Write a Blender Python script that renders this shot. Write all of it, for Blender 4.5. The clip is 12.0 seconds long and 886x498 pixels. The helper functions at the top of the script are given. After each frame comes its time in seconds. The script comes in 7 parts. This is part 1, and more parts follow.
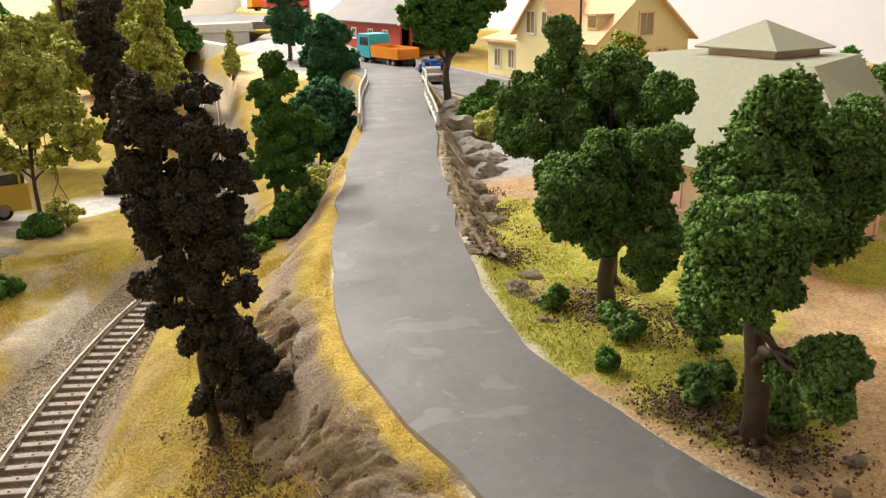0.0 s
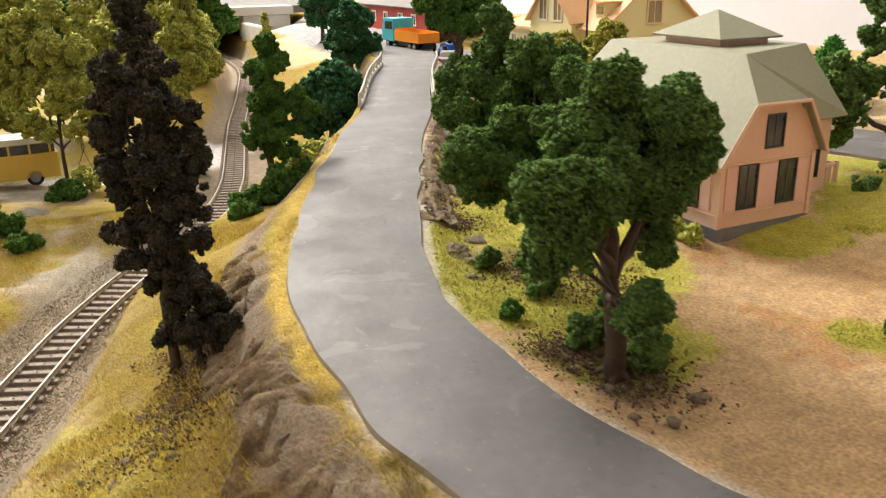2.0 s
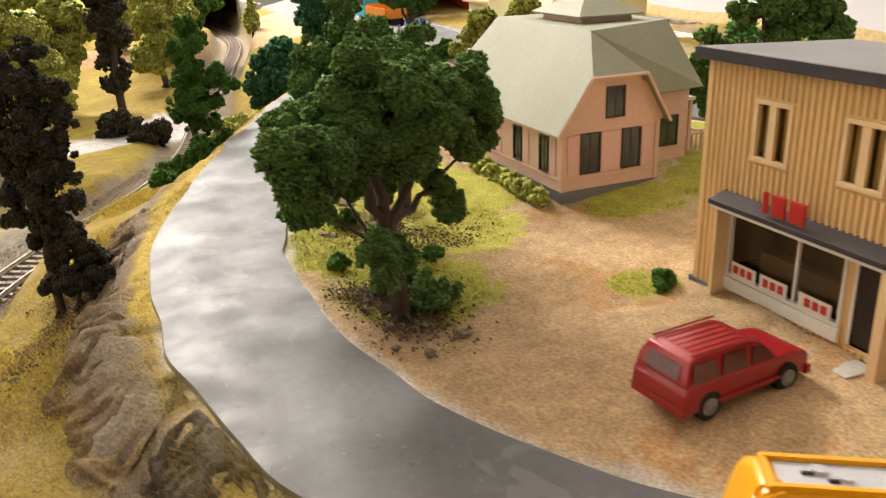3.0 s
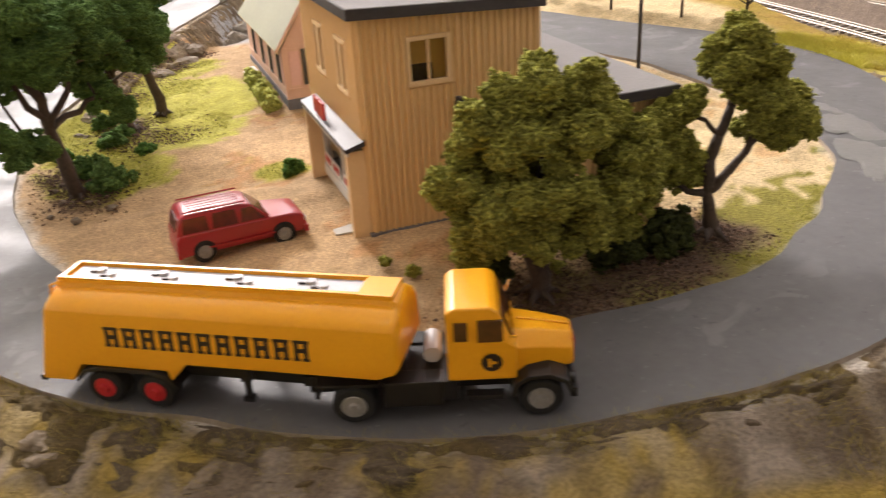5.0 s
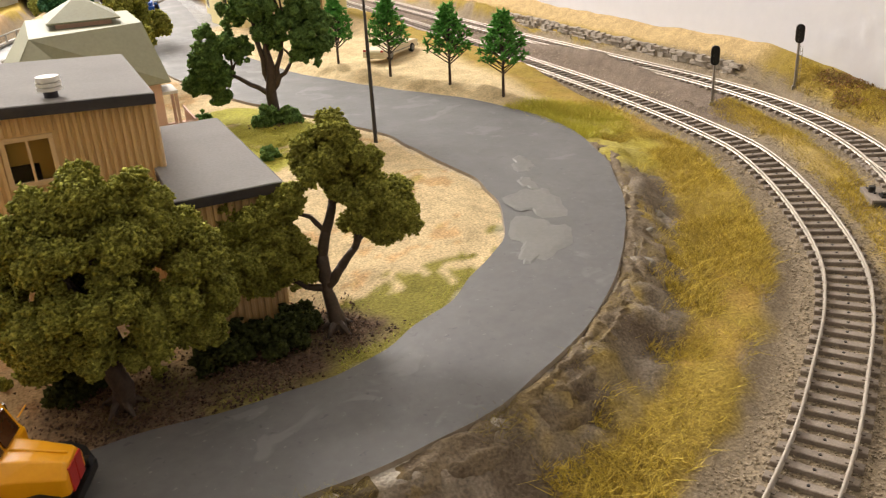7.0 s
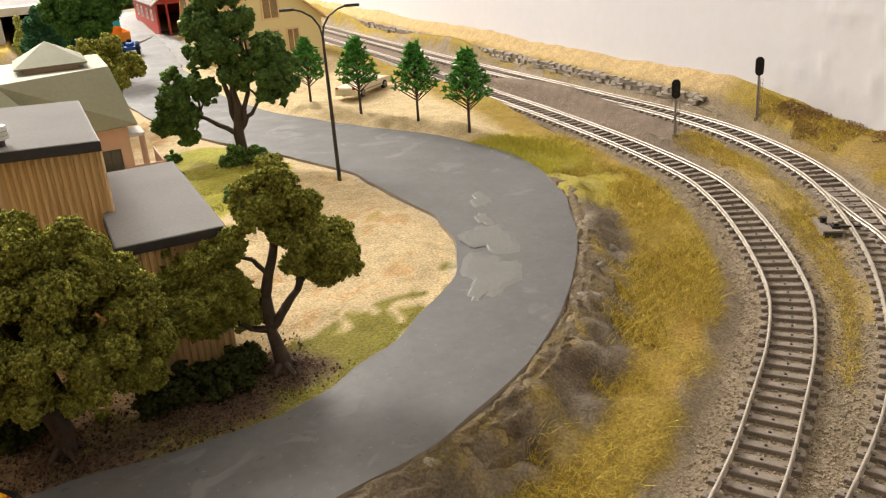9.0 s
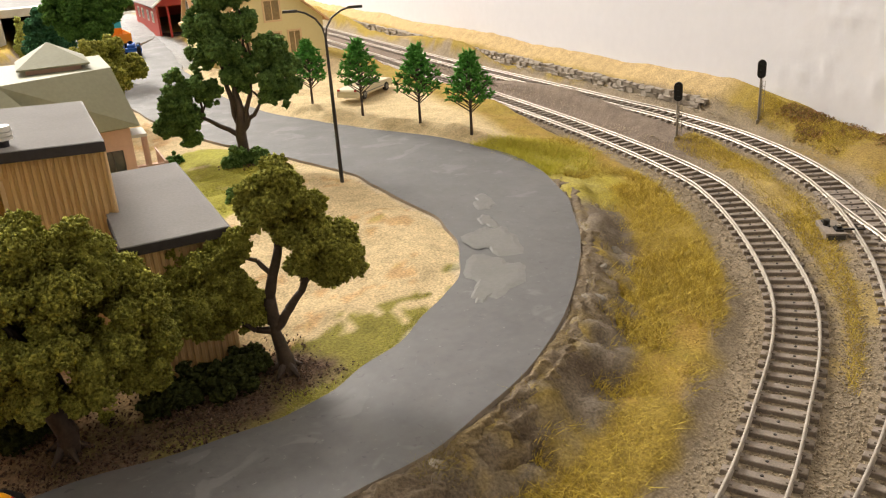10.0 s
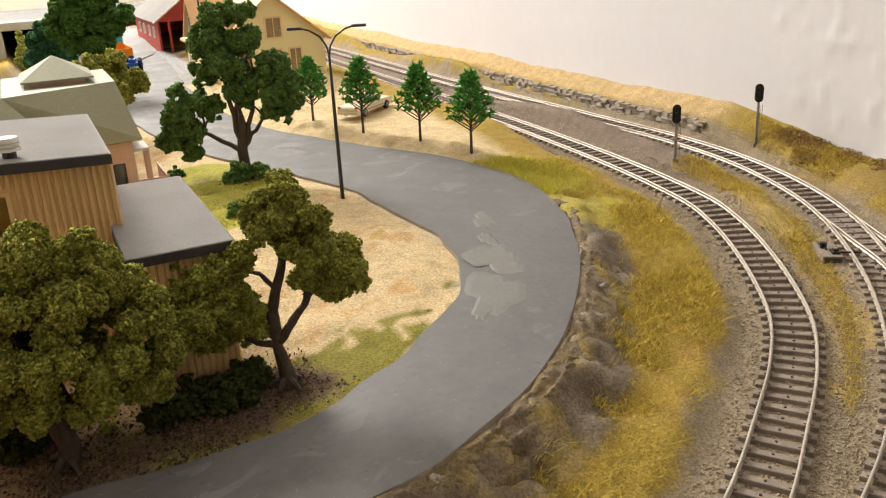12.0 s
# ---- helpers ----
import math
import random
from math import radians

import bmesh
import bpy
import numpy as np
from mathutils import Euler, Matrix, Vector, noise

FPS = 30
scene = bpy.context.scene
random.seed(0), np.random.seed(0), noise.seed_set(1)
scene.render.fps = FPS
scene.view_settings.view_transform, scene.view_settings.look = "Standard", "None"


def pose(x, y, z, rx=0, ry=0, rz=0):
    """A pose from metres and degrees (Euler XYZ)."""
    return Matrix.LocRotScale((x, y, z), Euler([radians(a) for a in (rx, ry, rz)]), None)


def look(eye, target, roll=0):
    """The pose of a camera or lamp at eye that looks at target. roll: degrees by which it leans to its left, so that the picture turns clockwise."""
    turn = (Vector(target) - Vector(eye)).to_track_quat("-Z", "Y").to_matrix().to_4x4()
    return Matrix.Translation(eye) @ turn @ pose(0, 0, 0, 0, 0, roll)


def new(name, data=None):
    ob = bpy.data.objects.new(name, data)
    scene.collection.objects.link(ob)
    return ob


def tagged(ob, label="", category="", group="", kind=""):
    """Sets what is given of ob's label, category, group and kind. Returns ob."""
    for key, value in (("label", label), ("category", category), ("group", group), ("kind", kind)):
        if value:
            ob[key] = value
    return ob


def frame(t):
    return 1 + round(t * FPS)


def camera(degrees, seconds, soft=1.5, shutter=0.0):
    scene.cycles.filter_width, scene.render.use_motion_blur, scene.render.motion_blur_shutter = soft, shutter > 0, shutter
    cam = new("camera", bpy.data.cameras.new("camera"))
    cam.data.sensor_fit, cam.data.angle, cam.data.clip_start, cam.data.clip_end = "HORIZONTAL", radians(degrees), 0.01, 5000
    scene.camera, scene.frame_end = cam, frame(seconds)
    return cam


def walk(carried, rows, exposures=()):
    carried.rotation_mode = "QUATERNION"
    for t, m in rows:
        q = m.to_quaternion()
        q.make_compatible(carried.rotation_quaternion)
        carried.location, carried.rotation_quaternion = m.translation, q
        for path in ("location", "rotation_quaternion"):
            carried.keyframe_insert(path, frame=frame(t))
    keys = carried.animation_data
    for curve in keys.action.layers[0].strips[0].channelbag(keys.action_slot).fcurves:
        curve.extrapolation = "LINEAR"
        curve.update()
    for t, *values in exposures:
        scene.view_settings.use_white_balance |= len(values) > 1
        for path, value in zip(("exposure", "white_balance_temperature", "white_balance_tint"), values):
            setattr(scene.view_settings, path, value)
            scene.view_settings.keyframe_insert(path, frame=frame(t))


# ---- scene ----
cam = camera(55.7, 12.0, 1.2, 0.3)
PATH = [
    (0, (-0.2813, -0.0181, 0.1941), (0.1946, 0.8065, -0.1119), -1.24),
    (0.5, (-0.2797, -0.0201, 0.1937), (0.1922, 0.8063, -0.1135), -1.31),
    (1, (-0.2735, -0.0283, 0.1956), (0.1889, 0.8022, -0.1147), -1.27),
    (1.5, (-0.2680, -0.0435, 0.1988), (0.1800, 0.7932, -0.1160), -1.24),
    (2, (-0.2601, -0.0730, 0.1961), (0.1569, 0.7772, -0.1251), -0.81),
    (2.5, (-0.2345, -0.1081, 0.1942), (0.1633, 0.7472, -0.1375), -0.86),
    (2.7, (-0.2222, -0.1216, 0.1976), (0.1695, 0.7346, -0.1392), -1.12),
    (4.3, (-0.1278, -0.2518, 0.2110), (0.1500, 0.6078, -0.2177), -4.40),
    (4.5, (-0.1140, -0.2645, 0.2151), (0.1634, 0.5929, -0.2184), -4.30),
    (5, (-0.0725, -0.2853, 0.2125), (0.2259, 0.5630, -0.2249), -3.49),
    (5.5, (-0.0283, -0.2976, 0.2104), (0.3061, 0.5402, -0.2212), -2.56),
    (6, (-0.0006, -0.3029, 0.2093), (0.3567, 0.5312, -0.2109), -2.59),
    (6.5, (0.0233, -0.3115, 0.2213), (0.3955, 0.5217, -0.1877), -2.99),
    (7, (0.0369, -0.3180, 0.2224), (0.4199, 0.5160, -0.1747), -3.37),
    (7.5, (0.0486, -0.3237, 0.2247), (0.4368, 0.5133, -0.1611), -3.81),
    (9.5, (0.0540, -0.3299, 0.2266), (0.4479, 0.5145, -0.1366), -4.20),
    (10, (0.0522, -0.3287, 0.2260), (0.4471, 0.5157, -0.1361), -4.04),
    (10.5, (0.0509, -0.3291, 0.2259), (0.4476, 0.5157, -0.1333), -3.81),
    (11, (0.0507, -0.3295, 0.2259), (0.4499, 0.5160, -0.1286), -3.52),
    (11.5, (0.0499, -0.3299, 0.2263), (0.4520, 0.5168, -0.1221), -3.25),
    (12, (0.0484, -0.3298, 0.2263), (0.4538, 0.5181, -0.1153), -3.04),
]
walk(cam, [(t, look(eye, target, roll)) for t, eye, target, roll in PATH], [(0, 0.0, 6500, 10), (2.7, 0.0, 6500, 10), (4.3, 0.26, 6250, 17), (5.5, 0.24, 6250, 16), (6.5, 0.1, 6400, 13), (7.7, 0.0, 6500, 10), (12, 0.0, 6500, 10)])
import collections


# ---------------------------------------------------------------- light and room
# A model railway at 1:87: the code below counts in centimetres, S turns them into metres.
S = 0.01


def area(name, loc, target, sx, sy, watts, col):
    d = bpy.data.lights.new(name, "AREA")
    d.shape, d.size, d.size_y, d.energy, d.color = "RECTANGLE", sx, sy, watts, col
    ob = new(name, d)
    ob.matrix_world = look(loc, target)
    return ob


area("unseen_lamp", (-0.22, 2.3, 1.6), (0.05, 0.2, 0.0), 0.8, 0.4, 80, (1.0, 0.93, 0.84))
area("window_light", (-0.55, 2.55, 1.05), (-0.3, 0.3, 0.1), 0.9, 0.7, 26, (1.0, 0.945, 0.86))
# Weak fill added behind the viewpoint; no known lamp hangs there.
area("unseen_lamp", (0.1, -0.45, 1.6), (0.05, 0.1, 0.1), 1.2, 0.3, 1.5, (1.0, 0.915, 0.80))
world = bpy.data.worlds.new("world")
scene.world = world
world.use_nodes = True
world.node_tree.nodes["Background"].inputs[0].default_value = (0.9, 0.92, 1.0, 1)
world.node_tree.nodes["Background"].inputs[1].default_value = 0.05
scene.view_settings.exposure = 0.0


# ---------------------------------------------------------------- materials
def mat(name, c1, c2=None, big=60.0, fine=600.0, rough=0.7, bump=0.0, dist=0.0004, metal=0.0, spec=0.4,
        contrast=0.5, coat=0.0, rand=0.0):
    """Two-scale noise between two colours, with fine relief. big and fine are noise scales per metre."""
    m = bpy.data.materials.new(name)
    m.use_nodes = True
    nt = m.node_tree
    b = nt.nodes["Principled BSDF"]
    c2 = c2 or tuple(v * 0.75 for v in c1)
    geo = nt.nodes.new("ShaderNodeNewGeometry")
    n1, n2 = nt.nodes.new("ShaderNodeTexNoise"), nt.nodes.new("ShaderNodeTexNoise")
    for n, s in ((n1, big), (n2, fine)):
        nt.links.new(geo.outputs["Position"], n.inputs["Vector"])
        n.inputs["Scale"].default_value, n.inputs["Detail"].default_value = s, 5
    mix = nt.nodes.new("ShaderNodeMath")
    mix.operation = "MULTIPLY_ADD"
    mix.inputs[1].default_value = 0.5
    half = nt.nodes.new("ShaderNodeMath")
    half.operation = "MULTIPLY"
    half.inputs[1].default_value = 0.5
    nt.links.new(n1.outputs["Fac"], half.inputs[0])
    nt.links.new(n2.outputs["Fac"], mix.inputs[0])
    nt.links.new(half.outputs[0], mix.inputs[2])
    fac = mix.outputs[0]
    if rand:
        gi = geo.outputs["Random Per Island"]
        r = nt.nodes.new("ShaderNodeMath")
        r.operation = "MULTIPLY_ADD"
        r.inputs[1].default_value = rand
        nt.links.new(gi, r.inputs[0])
        sub = nt.nodes.new("ShaderNodeMath")
        sub.operation = "SUBTRACT"
        sub.inputs[1].default_value = rand / 2
        nt.links.new(fac, sub.inputs[0])
        nt.links.new(sub.outputs[0], r.inputs[2])
        fac = r.outputs[0]
    ramp = nt.nodes.new("ShaderNodeValToRGB")
    ramp.color_ramp.elements[0].position = 0.5 - contrast * 0.35
    ramp.color_ramp.elements[1].position = 0.5 + contrast * 0.35
    ramp.color_ramp.elements[0].color, ramp.color_ramp.elements[1].color = (*c2, 1), (*c1, 1)
    nt.links.new(fac, ramp.inputs[0])
    nt.links.new(ramp.outputs[0], b.inputs["Base Color"])
    b.inputs["Roughness"].default_value, b.inputs["Metallic"].default_value = rough, metal
    b.inputs["Specular IOR Level"].default_value = spec
    b.inputs["Coat Weight"].default_value = coat
    if bump:
        bp = nt.nodes.new("ShaderNodeBump")
        bp.inputs["Strength"].default_value, bp.inputs["Distance"].default_value = bump, dist
        nt.links.new(n2.outputs["Fac"], bp.inputs["Height"])
        nt.links.new(bp.outputs[0], b.inputs["Normal"])
    return m


def ground_mat():
    """Ground cover: the cover's colour is stored with the terrain, the noise breaks it up."""
    m = bpy.data.materials.new("ground_cover")
    m.use_nodes = True
    nt = m.node_tree
    b = nt.nodes["Principled BSDF"]
    geo = nt.nodes.new("ShaderNodeNewGeometry")
    at = nt.nodes.new("ShaderNodeVertexColor")
    at.layer_name = "cover"
    n1, n2 = nt.nodes.new("ShaderNodeTexNoise"), nt.nodes.new("ShaderNodeTexNoise")
    for n, s in ((n1, 130), (n2, 900)):
        nt.links.new(geo.outputs["Position"], n.inputs["Vector"])
        n.inputs["Scale"].default_value, n.inputs["Detail"].default_value = s, 6
    r1 = nt.nodes.new("ShaderNodeMapRange")
    r1.inputs[1].default_value, r1.inputs[2].default_value = 0.3, 0.7
    r1.inputs[3].default_value, r1.inputs[4].default_value = 0.84, 1.14
    r2 = nt.nodes.new("ShaderNodeMapRange")
    r2.inputs[1].default_value, r2.inputs[2].default_value = 0.3, 0.7
    r2.inputs[3].default_value, r2.inputs[4].default_value = 0.65, 1.3
    nt.links.new(n1.outputs["Fac"], r1.inputs[0])
    nt.links.new(n2.outputs["Fac"], r2.inputs[0])
    mul = nt.nodes.new("ShaderNodeMath")
    mul.operation = "MULTIPLY"
    nt.links.new(r1.outputs[0], mul.inputs[0])
    nt.links.new(r2.outputs[0], mul.inputs[1])
    sc = nt.nodes.new("ShaderNodeVectorMath")
    sc.operation = "SCALE"
    nt.links.new(at.outputs["Color"], sc.inputs[0])
    nt.links.new(mul.outputs[0], sc.inputs["Scale"])
    nt.links.new(sc.outputs[0], b.inputs["Base Color"])
    b.inputs["Roughness"].default_value = 0.9
    b.inputs["Specular IOR Level"].default_value = 0.15
    bp = nt.nodes.new("ShaderNodeBump")
    bp.inputs["Strength"].default_value, bp.inputs["Distance"].default_value = 0.9, 0.0008
    nt.links.new(n2.outputs["Fac"], bp.inputs["Height"])
    nt.links.new(bp.outputs[0], b.inputs["Normal"])
    return m


def road_mat():
    """Painted plaster: grey with worn pale patches, scuffs and an uneven sheen."""
    m = mat("painted_plaster_road", (0.127, 0.127, 0.128), (0.074, 0.074, 0.075), 14, 260, 0.4, 0.3, 0.0006, spec=0.7, contrast=0.9)
    nt = m.node_tree
    b = nt.nodes["Principled BSDF"]
    old = b.inputs["Base Color"].links[0].from_socket
    geo = nt.nodes.new("ShaderNodeNewGeometry")
    n = nt.nodes.new("ShaderNodeTexNoise")
    n.inputs["Scale"].default_value, n.inputs["Detail"].default_value, n.inputs["Distortion"].default_value = 34, 3, 1.2
    nt.links.new(geo.outputs["Position"], n.inputs["Vector"])
    r = nt.nodes.new("ShaderNodeMapRange")
    r.inputs[1].default_value, r.inputs[2].default_value = 0.62, 0.66
    nt.links.new(n.outputs["Fac"], r.inputs[0])
    mx = nt.nodes.new("ShaderNodeMix")
    mx.data_type = "RGBA"
    mx.inputs["B"].default_value = (0.20, 0.20, 0.20, 1)
    sc = nt.nodes.new("ShaderNodeMath")
    sc.operation = "MULTIPLY"
    sc.inputs[1].default_value = 0.45
    nt.links.new(r.outputs[0], sc.inputs[0])
    nt.links.new(sc.outputs[0], mx.inputs["Factor"])
    nt.links.new(old, mx.inputs["A"])
    nt.links.new(mx.outputs["Result"], b.inputs["Base Color"])
    # fine pale specks and dark scuffs
    for sc3, lo, hi, col, amt in ((520, 0.69, 0.76, (0.33, 0.33, 0.32, 1), 0.35), (310, 0.67, 0.74, (0.045, 0.045, 0.05, 1), 0.6)):
        n3 = nt.nodes.new("ShaderNodeTexNoise")
        n3.inputs["Scale"].default_value, n3.inputs["Detail"].default_value, n3.inputs["Distortion"].default_value = sc3, 2, 0.6
        nt.links.new(geo.outputs["Position"], n3.inputs["Vector"])
        r3 = nt.nodes.new("ShaderNodeMapRange")
        r3.inputs[1].default_value, r3.inputs[2].default_value, r3.inputs[4].default_value = lo, hi, amt
        nt.links.new(n3.outputs["Fac"], r3.inputs[0])
        m3 = nt.nodes.new("ShaderNodeMix")
        m3.data_type = "RGBA"
        m3.inputs["B"].default_value = col
        nt.links.new(r3.outputs[0], m3.inputs["Factor"])
        nt.links.new(b.inputs["Base Color"].links[0].from_socket, m3.inputs["A"])
        nt.links.new(m3.outputs["Result"], b.inputs["Base Color"])
    n2 = nt.nodes.new("ShaderNodeTexNoise")
    n2.inputs["Scale"].default_value, n2.inputs["Detail"].default_value = 55, 4
    nt.links.new(geo.outputs["Position"], n2.inputs["Vector"])
    r2 = nt.nodes.new("ShaderNodeMapRange")
    r2.inputs[1].default_value, r2.inputs[2].default_value = 0.3, 0.7
    r2.inputs[3].default_value, r2.inputs[4].default_value = 0.52, 0.72
    nt.links.new(n2.outputs["Fac"], r2.inputs[0])
    nt.links.new(r2.outputs[0], b.inputs["Roughness"])
    b.inputs["IOR"].default_value = 1.5
    return m


M_GROUND = ground_mat()
M_ROAD = road_mat()
M_ROCK = mat("plaster_rock", (0.34, 0.31, 0.26), (0.13, 0.115, 0.095), 70, 420, 0.85, 0.8, 0.001, contrast=0.8)
M_ROCKB = mat("brown_rock", (0.30, 0.24, 0.17), (0.10, 0.08, 0.06), 90, 500, 0.9, 0.8, 0.001, contrast=0.9)
M_EDGE = mat("road_edge_plaster", (0.40, 0.34, 0.27), (0.17, 0.135, 0.10), 80, 420, 0.9, 0.6, 0.0006, contrast=0.9)
M_STONE = mat("grey_stone_wall", (0.43, 0.38, 0.32), (0.27, 0.23, 0.19), 160, 600, 0.9, 0.9, 0.001, contrast=0.8, rand=0.18)
M_BALLAST = mat("ballast", (0.41, 0.335, 0.24), (0.29, 0.235, 0.165), 200, 900, 0.9, contrast=0.9, rand=1.0)
M_SLEEPER = mat("sleeper_brown", (0.34, 0.275, 0.225), (0.19, 0.15, 0.12), 200, 1500, 0.7, 0.3, 0.0001)
M_SLEEPER2 = mat("sleeper_weathered", (0.33, 0.28, 0.235), (0.17, 0.14, 0.115), 200, 1500, 0.8, 0.3, 0.0001)
M_RAIL = mat("nickel_rail", (0.56, 0.51, 0.44), (0.36, 0.32, 0.27), 150, 900, 0.42, metal=0.6, contrast=0.7)
M_WALL = mat("rough_plaster_wall", (0.77, 0.775, 0.84), (0.73, 0.735, 0.80), 12, 120, 0.85, 0.08, 0.002, contrast=0.6)
M_GRASSY = mat("yellow_static_grass", (0.76, 0.59, 0.09), (0.30, 0.21, 0.03), 50, 500, 0.8, contrast=0.9, rand=0.9)
M_GRASSB = mat("dry_brown_static_grass", (0.42, 0.34, 0.085), (0.18, 0.135, 0.04), 50, 500, 0.8, contrast=0.9, rand=0.9)
M_GRASSL = mat("lime_static_grass", (0.72, 0.68, 0.10), (0.46, 0.42, 0.05), 50, 500, 0.8, contrast=0.8, rand=0.8)
M_HEATH = mat("rusty_heath", (0.42, 0.23, 0.115), (0.22, 0.165, 0.06), 90, 700, 0.9, contrast=0.9, rand=0.9)
M_GRASSG = mat("green_static_grass", (0.47, 0.46, 0.07), (0.25, 0.255, 0.036), 50, 500, 0.8, contrast=0.8, rand=0.7)
M_TRUNK = mat("trunk_brown", (0.09, 0.06, 0.042), (0.035, 0.024, 0.018), 200, 900, 0.55, 0.5, 0.0004)


def leaf(name, c1, c2):
    return mat(name, c1, c2, 220, 1700, 0.9, 1.0, 0.0006, spec=0.12, contrast=0.8, rand=0.35)


L_DARK = leaf("dark_green_foam", (0.20, 0.33, 0.085), (0.06, 0.125, 0.034))
L_DEEP = leaf("deep_olive_foam", (0.085, 0.1, 0.026), (0.026, 0.034, 0.01))
L_BLACK = leaf("blackish_foam", (0.125, 0.108, 0.082), (0.028, 0.025, 0.02))
L_OLIVE = leaf("olive_foam", (0.52, 0.52, 0.10), (0.14, 0.145, 0.03))
L_BRIGHT = leaf("bright_green_plastic", (0.17, 0.44, 0.09), (0.05, 0.22, 0.03))
L_BLUE = leaf("bluish_green_foam", (0.075, 0.21, 0.095), (0.025, 0.085, 0.04))
L_LIME = leaf("yellow_green_foam", (0.64, 0.66, 0.17), (0.27, 0.30, 0.07))
L_MID = leaf("mid_green_foam", (0.13, 0.27, 0.05), (0.045, 0.105, 0.022))


# ---------------------------------------------------------------- building helpers
def mesh_ob(name, bm, material, smooth=False):
    me = bpy.data.meshes.new(name)
    bmesh.ops.scale(bm, vec=(S, S, S), verts=bm.verts)
    bm.to_mesh(me)
    bm.free()
    for m in material if isinstance(material, (list, tuple)) else [material]:
        me.materials.append(m)
    if smooth:
        me.polygons.foreach_set("use_smooth", [True] * len(me.polygons))
    return new(name, me)


def raw_ob(name, verts, faces, material, smooth=False):
    """One object from numpy arrays of vertices (cm) and triangles or quads."""
    me = bpy.data.meshes.new(name)
    v = np.asarray(verts, dtype=np.float32) * S
    f = np.asarray(faces, dtype=np.int32)
    k = f.shape[1]
    me.vertices.add(len(v))
    me.vertices.foreach_set("co", v.ravel())
    me.loops.add(f.size)
    me.loops.foreach_set("vertex_index", f.ravel())
    me.polygons.add(len(f))
    me.polygons.foreach_set("loop_start", np.arange(len(f), dtype=np.int32) * k)
    me.polygons.foreach_set("loop_total", np.full(len(f), k, dtype=np.int32))
    me.update(calc_edges=True)
    me.materials.append(material)
    if smooth:
        me.polygons.foreach_set("use_smooth", [True] * len(f))
    return new(name, me)


def part(name, bm, material, parent, label="", smooth=False):
    ob = mesh_ob(name, bm, material, smooth)
    ob.parent = parent
    return tagged(ob, label)


def join(*sets):
    vs, fs, o = [], [], 0
    for v, f in sets:
        vs.append(v)
        fs.append(f + o)
        o += len(v)
    return np.concatenate(vs), np.concatenate(fs)


def thing(name, label, category, x, y, z, rz=0.0, group="", kind=""):
    e = new(name)
    e.empty_display_size = 0.01
    e.matrix_basis = pose(x * S, y * S, z * S, 0, 0, rz)
    return tagged(e, label, category, group, kind)


def box(bm, x0, y0, z0, x1, y1, z1, bevel=0.0):
    r = bmesh.ops.create_cube(bm, size=1)
    bmesh.ops.scale(bm, vec=(x1 - x0, y1 - y0, z1 - z0), verts=r["verts"])
    bmesh.ops.translate(bm, vec=((x0 + x1) / 2, (y0 + y1) / 2, (z0 + z1) / 2), verts=r["verts"])
    if bevel:
        es = {e for v in r["verts"] for e in v.link_edges}
        bmesh.ops.bevel(bm, geom=list(es), offset=bevel, segments=2, affect="EDGES", profile=0.7)
    return bm


def boxes(*args, bevel=0.0):
    bm = bmesh.new()
    for a in args:
        box(bm, *a, bevel=bevel)
    return bm


def rod(bm, p0, p1, r0, r1=None, n=10):
    p0, p1 = Vector(p0), Vector(p1)
    d = p1 - p0
    m = Matrix.Translation((p0 + p1) / 2) @ d.to_track_quat("Z", "Y").to_matrix().to_4x4()
    bmesh.ops.create_cone(bm, cap_ends=True, segments=n, radius1=r0, radius2=r0 if r1 is None else r1, depth=d.length, matrix=m)
    return bm


def rods(*args, n=10):
    bm = bmesh.new()
    for a in args:
        rod(bm, *a, n=n)
    return bm


def prism(bm, outline, axis, a, b):
    """Extrudes a closed outline (list of 2D points) from a to b along the axis x, y or z."""
    def at(p, t):
        return {"x": (t, p[0], p[1]), "y": (p[0], t, p[1]), "z": (p[0], p[1], t)}[axis]
    v0 = [bm.verts.new(at(p, a)) for p in outline]
    v1 = [bm.verts.new(at(p, b)) for p in outline]
    n = len(outline)
    bm.faces.new(v0)
    bm.faces.new(v1[::-1])
    for i in range(n):
        bm.faces.new((v0[i], v1[i], v1[(i + 1) % n], v0[(i + 1) % n]))
    bmesh.ops.recalc_face_normals(bm, faces=bm.faces)
    return bm


def poly(bm, pts):
    return bm.faces.new([bm.verts.new(p) for p in pts])


def smooth01(t):
    t = np.clip(t, 0, 1)
    return t * t * (3 - 2 * t)


def spline(pts, step=0.5):
    """Catmull-Rom through the points, resampled about every step."""
    p = np.array(pts, float)
    p = np.vstack([2 * p[0] - p[1], p, 2 * p[-1] - p[-2]])
    out = []
    for i in range(1, len(p) - 2):
        n = max(2, int(np.linalg.norm(p[i + 1, :2] - p[i, :2]) / step))
        for k in range(n):
            t = k / n
            out.append(0.5 * (2 * p[i] + (p[i + 1] - p[i - 1]) * t + (2 * p[i - 1] - 5 * p[i] + 4 * p[i + 1] - p[i + 2]) * t ** 2
                              + (3 * p[i] - p[i - 1] - 3 * p[i + 1] + p[i + 2]) * t ** 3))
    out.append(p[-2])
    return np.array(out)


